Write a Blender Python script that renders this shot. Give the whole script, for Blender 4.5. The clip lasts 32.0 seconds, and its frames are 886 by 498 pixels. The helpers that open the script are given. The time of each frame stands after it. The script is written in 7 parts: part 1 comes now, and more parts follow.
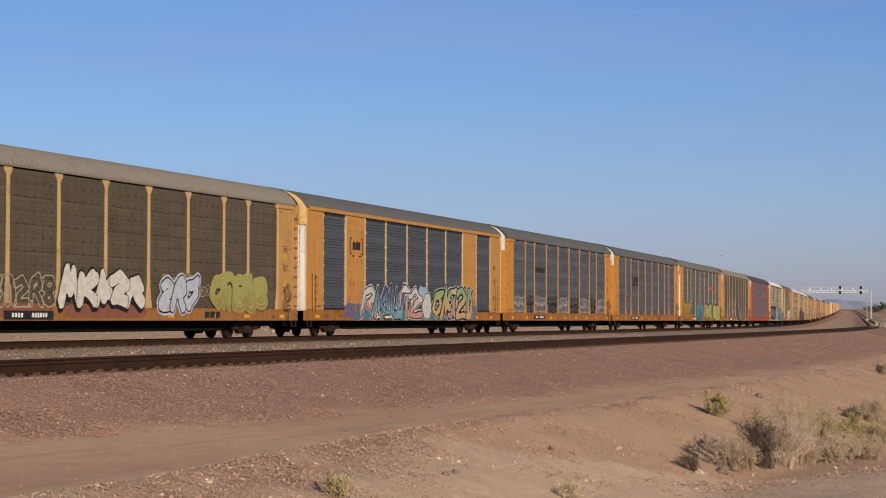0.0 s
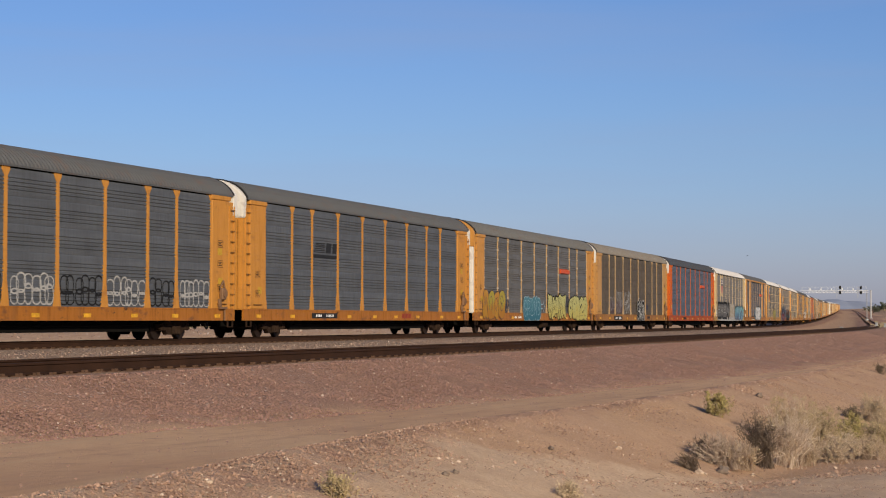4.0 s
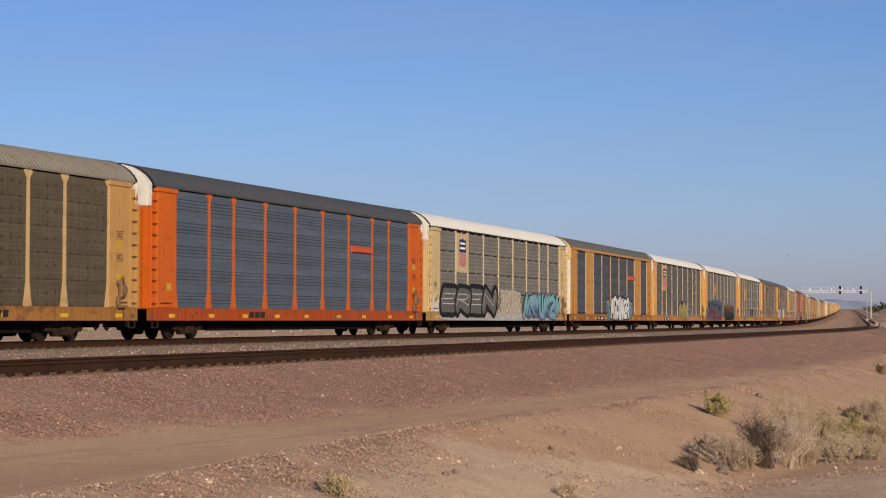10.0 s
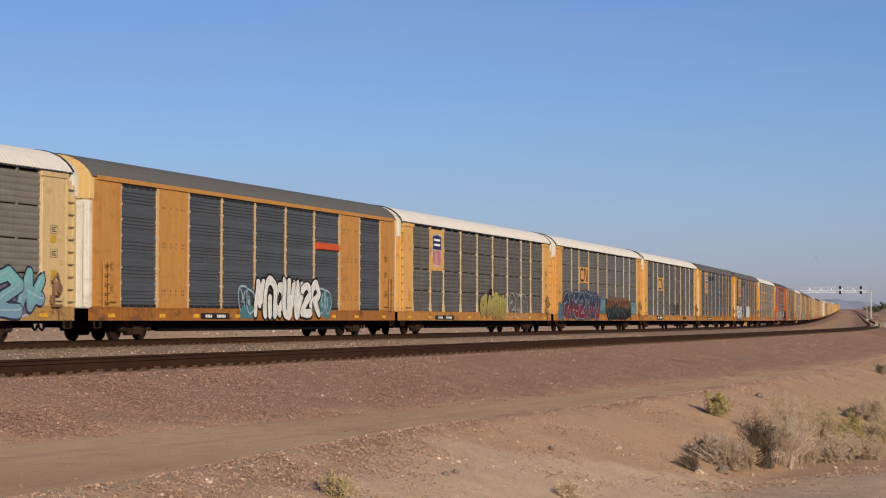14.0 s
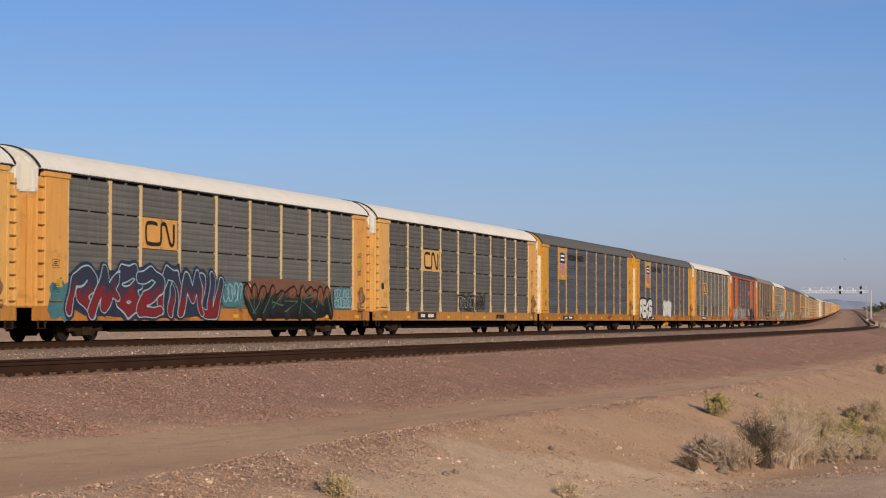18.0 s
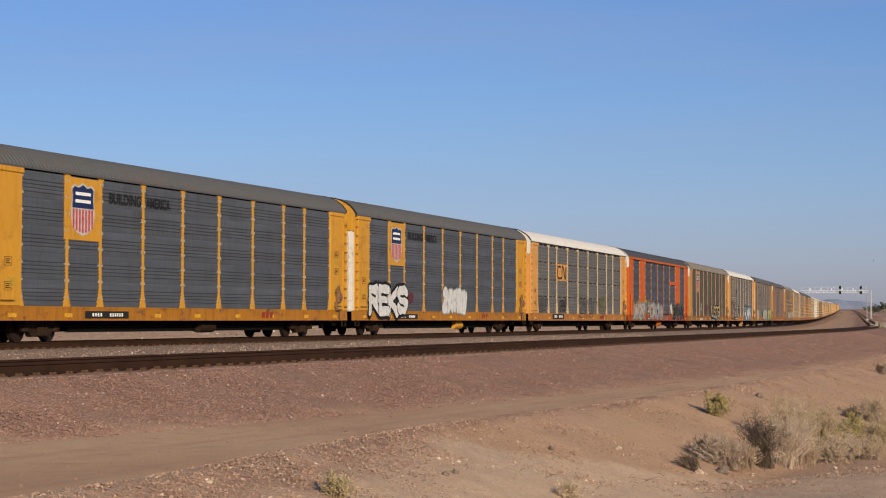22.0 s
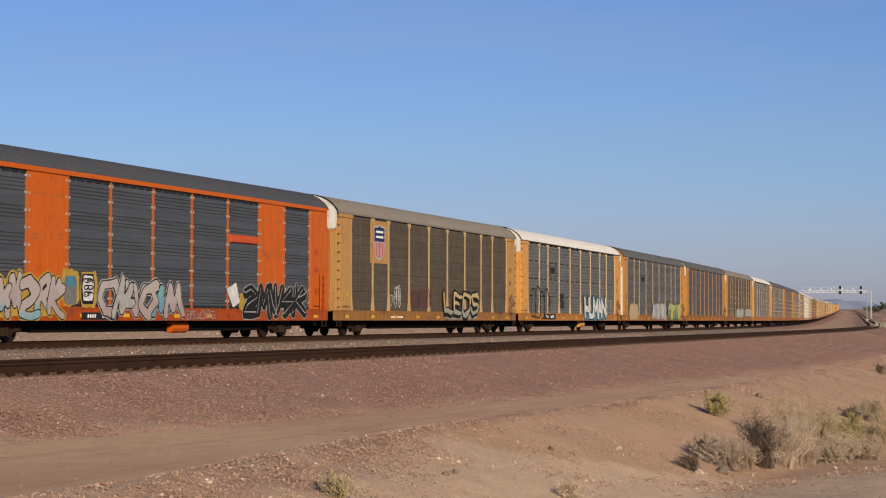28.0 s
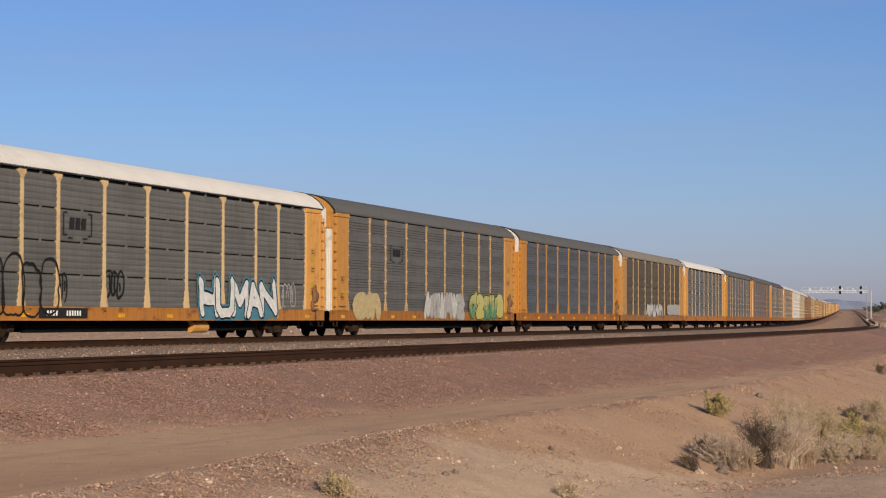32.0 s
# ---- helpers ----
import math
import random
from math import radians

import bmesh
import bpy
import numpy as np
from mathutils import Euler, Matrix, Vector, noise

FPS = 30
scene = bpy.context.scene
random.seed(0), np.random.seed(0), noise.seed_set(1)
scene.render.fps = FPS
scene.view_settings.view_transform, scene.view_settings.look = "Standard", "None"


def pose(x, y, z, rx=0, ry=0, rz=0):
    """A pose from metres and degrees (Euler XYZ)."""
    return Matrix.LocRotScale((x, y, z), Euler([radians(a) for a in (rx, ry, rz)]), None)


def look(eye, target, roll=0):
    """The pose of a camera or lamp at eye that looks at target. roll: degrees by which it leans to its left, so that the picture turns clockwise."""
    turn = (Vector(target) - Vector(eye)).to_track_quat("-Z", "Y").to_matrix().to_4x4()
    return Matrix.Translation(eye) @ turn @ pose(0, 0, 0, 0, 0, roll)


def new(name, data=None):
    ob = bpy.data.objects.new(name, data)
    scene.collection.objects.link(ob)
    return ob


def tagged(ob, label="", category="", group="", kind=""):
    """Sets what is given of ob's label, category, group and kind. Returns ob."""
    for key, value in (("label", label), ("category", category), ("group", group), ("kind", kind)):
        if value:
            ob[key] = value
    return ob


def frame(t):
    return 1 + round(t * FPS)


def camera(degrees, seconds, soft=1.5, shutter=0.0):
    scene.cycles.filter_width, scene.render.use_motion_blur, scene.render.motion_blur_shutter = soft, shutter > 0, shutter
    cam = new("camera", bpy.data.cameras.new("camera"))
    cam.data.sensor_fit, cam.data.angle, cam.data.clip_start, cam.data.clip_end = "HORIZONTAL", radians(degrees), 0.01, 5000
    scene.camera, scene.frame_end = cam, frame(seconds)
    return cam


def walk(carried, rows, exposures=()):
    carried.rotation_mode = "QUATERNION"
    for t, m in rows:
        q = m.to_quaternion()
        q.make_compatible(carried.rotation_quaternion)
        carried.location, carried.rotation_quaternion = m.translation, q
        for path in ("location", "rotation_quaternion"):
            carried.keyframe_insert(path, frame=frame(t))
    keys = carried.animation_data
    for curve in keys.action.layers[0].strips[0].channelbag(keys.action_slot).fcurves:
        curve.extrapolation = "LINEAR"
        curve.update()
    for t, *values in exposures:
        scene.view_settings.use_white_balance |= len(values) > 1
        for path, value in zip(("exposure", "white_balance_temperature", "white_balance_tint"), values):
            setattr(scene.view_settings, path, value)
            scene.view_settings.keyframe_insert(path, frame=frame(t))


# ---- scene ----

# The camera stands still on a low bank beside a curving double-track main line.
CAM_Z = 3.0
LENS = 25.606
PITCH = 1.745
cam = camera(LENS, 32.0, soft=1.1, shutter=0.1)
walk(cam, [(0.0, pose(0, 0, CAM_Z, 90 + PITCH, 0, 0)), (32.0, pose(0, 0, CAM_Z, 90 + PITCH, 0, 0))],
     exposures=[(0.0, 0.13, 5750, 16), (32.0, 0.13, 5750, 16)])

# ---- world, sun ----
SUN_AZ, SUN_EL = 156.0, 19.5
sky_world = bpy.data.worlds.new("sky")
scene.world = sky_world
sky_world.use_nodes = True
_nt = sky_world.node_tree
_sky = _nt.nodes.new("ShaderNodeTexSky")
_sky.sky_type = "NISHITA"
_sky.sun_disc = False
_sky.sun_elevation = radians(SUN_EL)
_sky.sun_rotation = radians(SUN_AZ)
_sky.air_density, _sky.dust_density, _sky.ozone_density = 1.0, 0.4, 5.0
_bg = _nt.nodes["Background"]
_bg.inputs["Strength"].default_value = 0.0705
_tint = _nt.nodes.new("ShaderNodeMix")
_tint.data_type, _tint.blend_type = "RGBA", "MULTIPLY"
_tint.inputs[0].default_value = 1.0
_tint.inputs[7].default_value = (1.04, 0.985, 1.07, 1)
_nt.links.new(_sky.outputs[0], _tint.inputs[6])
# thin lavender haze towards the horizon and faint streaks of high cloud
_tc = _nt.nodes.new("ShaderNodeTexCoord")
_sx = _nt.nodes.new("ShaderNodeSeparateXYZ")
_nt.links.new(_tc.outputs["Generated"], _sx.inputs[0])
_low = _nt.nodes.new("ShaderNodeMapRange")
_low.inputs["From Min"].default_value, _low.inputs["From Max"].default_value = 0.0, 0.085
_low.inputs["To Min"].default_value, _low.inputs["To Max"].default_value = 1.0, 0.0
_nt.links.new(_sx.outputs[2], _low.inputs["Value"])
_hz = _nt.nodes.new("ShaderNodeMix")
_hz.data_type, _hz.blend_type = "RGBA", "MULTIPLY"
_hz.inputs[7].default_value = (0.985, 0.925, 1.03, 1)
_nt.links.new(_low.outputs[0], _hz.inputs[0])
_nt.links.new(_tint.outputs[2], _hz.inputs[6])
_mp = _nt.nodes.new("ShaderNodeMapping")
_mp.inputs["Scale"].default_value = (2.2, 2.2, 26.0)
_mp.inputs["Rotation"].default_value = (0.05, -0.06, 0.0)
_nt.links.new(_tc.outputs["Generated"], _mp.inputs["Vector"])
_cl = _nt.nodes.new("ShaderNodeTexNoise")
_cl.inputs["Scale"].default_value, _cl.inputs["Detail"].default_value, _cl.inputs["Roughness"].default_value = 1.6, 5.0, 0.5
_nt.links.new(_mp.outputs[0], _cl.inputs["Vector"])
_cr = _nt.nodes.new("ShaderNodeMapRange")
_cr.inputs["From Min"].default_value, _cr.inputs["From Max"].default_value = 0.45, 0.75
_cr.inputs["To Min"].default_value, _cr.inputs["To Max"].default_value = 0.0, 0.22
_nt.links.new(_cl.outputs["Fac"], _cr.inputs["Value"])
_cm = _nt.nodes.new("ShaderNodeMix")
_cm.data_type = "RGBA"
_cm.inputs[7].default_value = (4.3, 4.75, 5.9, 1)
_nt.links.new(_cr.outputs[0], _cm.inputs[0])
_nt.links.new(_hz.outputs[2], _cm.inputs[6])
_nt.links.new(_cm.outputs[2], _bg.inputs["Color"])
sun_data = bpy.data.lights.new("sun", "SUN")
sun_data.energy, sun_data.angle, sun_data.color = 5.0, radians(0.6), (1.0, 0.83, 0.51)
sun = new("sun", sun_data)
_sd = Vector((math.sin(radians(SUN_AZ)) * math.cos(radians(SUN_EL)), math.cos(radians(SUN_AZ)) * math.cos(radians(SUN_EL)), math.sin(radians(SUN_EL))))
sun.matrix_world = look(_sd * 60, (0, 0, 0))

# ---- the line of the track ----
# s runs along the train's track away from the camera, o sideways towards the camera.
K_S = np.array([-700, -80, 40, 120, 220, 350, 600, 2600.0])
K_V = np.array([-0.73, -0.73, -0.519, -0.4425, -0.201, 0.0, -0.0054, -0.0006]) * 1e-3
Z_S = np.array([-700, -300, -80, 60, 200, 400, 700, 1100, 1600, 2600.0])
Z_V = np.array([0.1, -0.05, -0.691, -1.474, -2.328, -3.102, -3.106, -2.662, -2.024, -1.6]) + CAM_Z
X0, Y0, TH0 = -6.7814, 76.4956, 0.3134
NEAR = 13.8          # spacing of the two tracks
CARLEN = 28.6


def spline(x, xk, yk):
    n = len(xk)
    hh = np.diff(xk)
    a, b = np.eye(n), np.zeros(n)
    for i in range(1, n - 1):
        a[i, i - 1], a[i, i], a[i, i + 1] = hh[i - 1], 2 * (hh[i - 1] + hh[i]), hh[i]
        b[i] = 6 * ((yk[i + 1] - yk[i]) / hh[i] - (yk[i] - yk[i - 1]) / hh[i - 1])
    mm = np.linalg.solve(a, b)
    i = np.clip(np.searchsorted(xk, x) - 1, 0, n - 2)
    t, u, w = x - xk[i], xk[i + 1] - x, hh[i]
    return mm[i] * u ** 3 / (6 * w) + mm[i + 1] * t ** 3 / (6 * w) + (yk[i] / w - mm[i] * w / 6) * u + (yk[i + 1] / w - mm[i + 1] * w / 6) * t


T_S = np.arange(-600.0, 2401.0, 2.0)
_k = np.interp(T_S, K_S, K_V)
_th = np.concatenate([[0], np.cumsum((_k[1:] + _k[:-1]) / 2 * 2.0)])
_i0 = 300
T_TH = _th - _th[_i0] + TH0
_tm = (T_TH[1:] + T_TH[:-1]) / 2
_x = np.concatenate([[0], np.cumsum(np.sin(_tm) * 2.0)])
_y = np.concatenate([[0], np.cumsum(np.cos(_tm) * 2.0)])
T_X, T_Y = _x - _x[_i0] + X0, _y - _y[_i0] + Y0
T_Z = spline(T_S, Z_S, Z_V)


def on_track(s, o=0.0):
    """Place on the ground plan at s along and o beside the train's track, rail-top height and heading."""
    x, y, z, th = (np.interp(s, T_S, a) for a in (T_X, T_Y, T_Z, T_TH))
    return x + o * np.cos(th), y - o * np.sin(th), z, th


def track_coords(x, y):
    """s, o and rail height for plan points."""
    x, y = np.atleast_1d(x), np.atleast_1d(y)
    s, o, z = np.empty(len(x)), np.empty(len(x)), np.empty(len(x))
    for a in range(0, len(x), 4000):
        xx, yy = x[a:a + 4000, None], y[a:a + 4000, None]
        i = np.argmin((T_X[None] - xx) ** 2 + (T_Y[None] - yy) ** 2, axis=1)
        dx, dy = xx[:, 0] - T_X[i], yy[:, 0] - T_Y[i]
        al = dx * np.sin(T_TH[i]) + dy * np.cos(T_TH[i])
        s[a:a + 4000] = T_S[i] + np.clip(al, -2, 2)
        o[a:a + 4000] = dx * np.cos(T_TH[i]) - dy * np.sin(T_TH[i])
        z[a:a + 4000] = np.interp(s[a:a + 4000], T_S, T_Z)
    return s, o, z


def road_far(s):
    return np.interp(s, [-60, -48, -40, -28, -14, 16, 200], [17.3, 17.5, 18.4, 19.3, 19.8, 20.6, 22.0])


def road_near(s):
    return np.interp(s, [-60, -53, -48, -43, -36, -29, -10, 8, 200], [22.2, 22.2, 21.7, 21.4, 21.8, 22.0, 21.7, 21.5, 24.0])


def road_level(s):
    return np.interp(s, [-70, -46, -20, 0, 60], [-0.85, -0.9, -1.0, -1.12, -1.12])


def ground_rel(s, o):
    """Ground height relative to the rail top of the line."""
    rf, rn, rl = road_far(s), road_near(s), road_level(s)
    knots = [(-60, 0.35), (-20, 0.0), (-15, -0.22), (-9, -1.2), (-5, -0.9), (-2.6, -0.30), (-1.7, -0.205), (1.7, -0.205), (2.5, -0.32), (4.5, -0.5), (9.5, -0.5), (11.4, -0.32), (12.1, -0.205), (15.45, -0.215)]
    left = np.interp(o, [a for a, b in knots], [b for a, b in knots])
    t = np.clip((o - 15.45) / np.maximum(rf - 15.45, 0.2), 0, 1)
    slope = -0.215 + (rl + 0.215) * (1 - (1 - t) ** 1.35)
    road = rl - 0.03 * np.sin(np.clip((o - rf) / np.maximum(rn - rf, .5), 0, 1) * 3.14)
    bank_t = np.clip((o - rn - 0.55) / 3.2, 0, 1)
    drop = (-1.97 - rl) * (0.35 * bank_t * bank_t * (3 - 2 * bank_t) + 0.65 * bank_t)
    rise = np.clip((s - 120) / 160, 0, 1) * np.clip((o - rn - 0.5) / 9, 0, 1) * 3.0
    bank = rl + 0.10 * np.exp(-((o - rn - 0.35) / 0.3) ** 2) + drop + rise
    return np.where(o < 15.45, left, np.where(o < rf, slope, np.where(o < rn, road, bank)))


def ground_z(x, y):
    x, y = np.atleast_1d(np.asarray(x, float)), np.atleast_1d(np.asarray(y, float))
    s, o, zr = track_coords(x, y)
    z = zr + ground_rel(s, o)
    r = np.hypot(x, y)
    # the bank on which the camera stands
    up = np.clip((17.0 - r) / 12.0, 0, 1)
    up = up * up * (3 - 2 * up)
    z = z * (1 - up) + (CAM_Z - 1.65) * up
    return z, s, o


# ---- materials ----
MATS = {}


def nodes(name):
    m = bpy.data.materials.new(name)
    m.use_nodes = True
    nt = m.node_tree
    return m, nt, nt.nodes["Principled BSDF"]


def add(nt, kind, **props):
    n = nt.nodes.new(kind)
    for k, v in props.items():
        if k == "operation":
            n.operation = v
        elif k == "blend_type":
            n.blend_type = v
        elif k == "data_type":
            n.data_type = v
        elif k == "attribute_name":
            n.attribute_name = v
        elif k == "feature":
            n.feature = v
        else:
            n.inputs[k.replace("_", " ")].default_value = v
    return n


def noise_tex(nt, vec, scale, detail=4.0, rough=0.55):
    n = add(nt, "ShaderNodeTexNoise", Scale=scale, Detail=detail, Roughness=rough)
    nt.links.new(vec, n.inputs["Vector"])
    return n.outputs["Fac"]


def ramp(nt, fac, lo, hi, a=0.0, b=1.0):
    n = add(nt, "ShaderNodeMapRange")
    n.inputs["From Min"].default_value, n.inputs["From Max"].default_value = lo, hi
    n.inputs["To Min"].default_value, n.inputs["To Max"].default_value = a, b
    nt.links.new(fac, n.inputs["Value"])
    return n.outputs["Result"]


def mix(nt, fac, a, b, blend="MIX"):
    n = nt.nodes.new("ShaderNodeMix")
    n.data_type, n.blend_type = "RGBA", blend
    for v, i in ((fac, 0), (a, 6), (b, 7)):
        if isinstance(v, (int, float)):
            n.inputs[i].default_value = v
        elif isinstance(v, tuple):
            n.inputs[i].default_value = (*v[:3], 1)
        else:
            nt.links.new(v, n.inputs[i])
    return n.outputs[2]


def bump(nt, bsdf, height, dist=0.01, strength=0.6):
    n = add(nt, "ShaderNodeBump", Strength=strength, Distance=dist)
    nt.links.new(height, n.inputs["Height"])
    nt.links.new(n.outputs[0], bsdf.inputs["Normal"])


def local_vec(nt, stretch=(1, 1, 1)):
    """Object-space position shifted by a random amount for each object."""
    tc = nt.nodes.new("ShaderNodeTexCoord")
    info = nt.nodes.new("ShaderNodeObjectInfo")
    sc = add(nt, "ShaderNodeVectorMath", operation="SCALE")
    sc.inputs["Scale"].default_value = 37.0
    comb = nt.nodes.new("ShaderNodeCombineXYZ")
    for i in range(3):
        nt.links.new(info.outputs["Random"], comb.inputs[i])
    nt.links.new(comb.outputs[0], sc.inputs[0])
    ad = add(nt, "ShaderNodeVectorMath", operation="ADD")
    nt.links.new(tc.outputs["Object"], ad.inputs[0])
    nt.links.new(sc.outputs[0], ad.inputs[1])
    mp = nt.nodes.new("ShaderNodeMapping")
    mp.inputs["Scale"].default_value = stretch
    nt.links.new(ad.outputs[0], mp.inputs["Vector"])
    return ad.outputs[0], mp.outputs[0], info.outputs["Random"]


def paint(name, col, dirt=0.38, rough=0.55, metal=0.0, rust=(0.16, 0.075, 0.035), rust_amount=0.35, blotch=0.3):
    """Weathered vehicle paint: fading, vertical grime streaks and specks of rust."""
    if name in MATS:
        return MATS[name]
    m, nt, b = nodes(name)
    p, st, rnd = local_vec(nt, (5.0, 5.0, 0.6))
    big = noise_tex(nt, p, 0.9, 3)
    streak = noise_tex(nt, st, 1.6, 6, 0.65)
    fine = noise_tex(nt, p, 24.0, 5, 0.7)
    faded = tuple(min(1, c * 0.9 + 0.004) for c in col)
    c1 = mix(nt, ramp(nt, big, 0.35, 0.7, 0, 0.7), col, faded)
    grime = tuple(c * 0.45 for c in col)
    c2 = mix(nt, ramp(nt, streak, 0.5, 0.78, 0, dirt), c1, grime)
    c2 = mix(nt, ramp(nt, noise_tex(nt, st, 0.5, 4, 0.6), 0.55, 0.75, 0, dirt * 0.6), c2, (0.13, 0.062, 0.028))
    c3 = mix(nt, ramp(nt, fine, 0.60, 0.72, 0, rust_amount), c2, rust)
    if blotch:
        # rust and soot in patches along the sill
        _, lg, _ = local_vec(nt, (1.0, 1.0, 2.2))
        spots = noise_tex(nt, lg, 1.1, 6, 0.65)
        c3 = mix(nt, ramp(nt, spots, 0.56, 0.66, 0, blotch), c3, (0.13, 0.055, 0.024))
        soot = noise_tex(nt, lg, 1.9, 6, 0.7)
        c3 = mix(nt, ramp(nt, soot, 0.61, 0.68, 0, blotch), c3, (0.032, 0.02, 0.014))
    nt.links.new(c3, b.inputs["Base Color"])
    nt.links.new(ramp(nt, streak, 0.3, 0.8, rough - 0.1, rough + 0.2), b.inputs["Roughness"])
    b.inputs["Metallic"].default_value = metal
    b.inputs["Specular IOR Level"].default_value = 0.22
    bump(nt, b, fine, 0.004, 0.35)
    MATS[name] = m
    return m


def panel_mat(name, col, stain, stain_amount=0.4, metal=0.25, rough=0.5, dots=False):
    """Perforated galvanised side sheet, with vertical weather streaks; dots: rows of dark rust spots at the fixings."""
    if name in MATS:
        return MATS[name]
    m, nt, b = nodes(name)
    p, st, rnd = local_vec(nt, (7.0, 7.0, 0.35))
    _, hz, _ = local_vec(nt, (0.35, 4.0, 5.0))
    _, wz, _ = local_vec(nt, (0.12, 1.0, 2.6))
    big = noise_tex(nt, p, 0.7, 3)
    streak = noise_tex(nt, st, 1.4, 6, 0.65)
    bands = noise_tex(nt, hz, 1.5, 4, 0.6)
    wide = noise_tex(nt, wz, 1.0, 3, 0.5)
    light = tuple(min(1, c * 1.15 + 0.004) for c in col)
    dark = tuple(c * 0.84 for c in col)
    # horizontal bands put the highlights and dark lines of the ribs into the colour
    c1 = mix(nt, ramp(nt, bands, 0.3, 0.7), dark, light)
    c1 = mix(nt, ramp(nt, wide, 0.52, 0.74, 0, 0.38), c1, tuple(min(1, c * 1.55 + 0.012) for c in col))
    c1 = mix(nt, ramp(nt, rnd, 0, 1, 0.0, 0.35), c1, tuple(c * 0.78 for c in col))
    c2 = mix(nt, ramp(nt, streak, 0.46, 0.74, 0, stain_amount), c1, stain)
    c3 = mix(nt, ramp(nt, big, 0.5, 0.75, 0, 0.4), c2, tuple(c * 0.8 for c in stain))
    # fine perforation: the dark inside the holes is painted on as dots
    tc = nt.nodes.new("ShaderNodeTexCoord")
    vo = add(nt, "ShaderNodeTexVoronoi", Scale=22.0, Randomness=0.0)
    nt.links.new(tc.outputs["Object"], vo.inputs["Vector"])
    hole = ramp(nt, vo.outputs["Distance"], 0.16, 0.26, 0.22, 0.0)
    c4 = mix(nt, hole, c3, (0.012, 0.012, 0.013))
    if dots:
        mp = nt.nodes.new("ShaderNodeMapping")
        mp.inputs["Scale"].default_value = (1 / 0.48, 1.0, 1 / 0.40)
        nt.links.new(tc.outputs["Object"], mp.inputs["Vector"])
        v2 = add(nt, "ShaderNodeTexVoronoi", Scale=1.0, Randomness=0.12)
        nt.links.new(mp.outputs[0], v2.inputs["Vector"])
        c4 = mix(nt, ramp(nt, v2.outputs["Distance"], 0.10, 0.20, 0.8, 0.0), c4, (0.035, 0.022, 0.014))
    nt.links.new(c4, b.inputs["Base Color"])
    nt.links.new(ramp(nt, streak, 0.3, 0.8, rough, rough + 0.25), b.inputs["Roughness"])
    b.inputs["Metallic"].default_value = metal
    MATS[name] = m
    return m


def plain(name, col, rough=0.6, metal=0.0, emit=0.0, var=0.25, scale=6.0):
    if name in MATS:
        return MATS[name]
    m, nt, b = nodes(name)
    p, st, rnd = local_vec(nt)
    n = noise_tex(nt, p, scale, 5, 0.6)
    c = mix(nt, ramp(nt, n, 0.3, 0.75), tuple(c * (1 - var) for c in col), tuple(min(1, c * (1 + var)) for c in col))
    nt.links.new(c, b.inputs["Base Color"])
    b.inputs["Roughness"].default_value, b.inputs["Metallic"].default_value = rough, metal
    b.inputs["Specular IOR Level"].default_value = 0.05 if rough >= 0.85 else 0.25
    if emit:
        b.inputs["Emission Color"].default_value = (*col, 1)
        b.inputs["Emission Strength"].default_value = emit
    bump(nt, b, n, 0.006, 0.4)
    MATS[name] = m
    return m


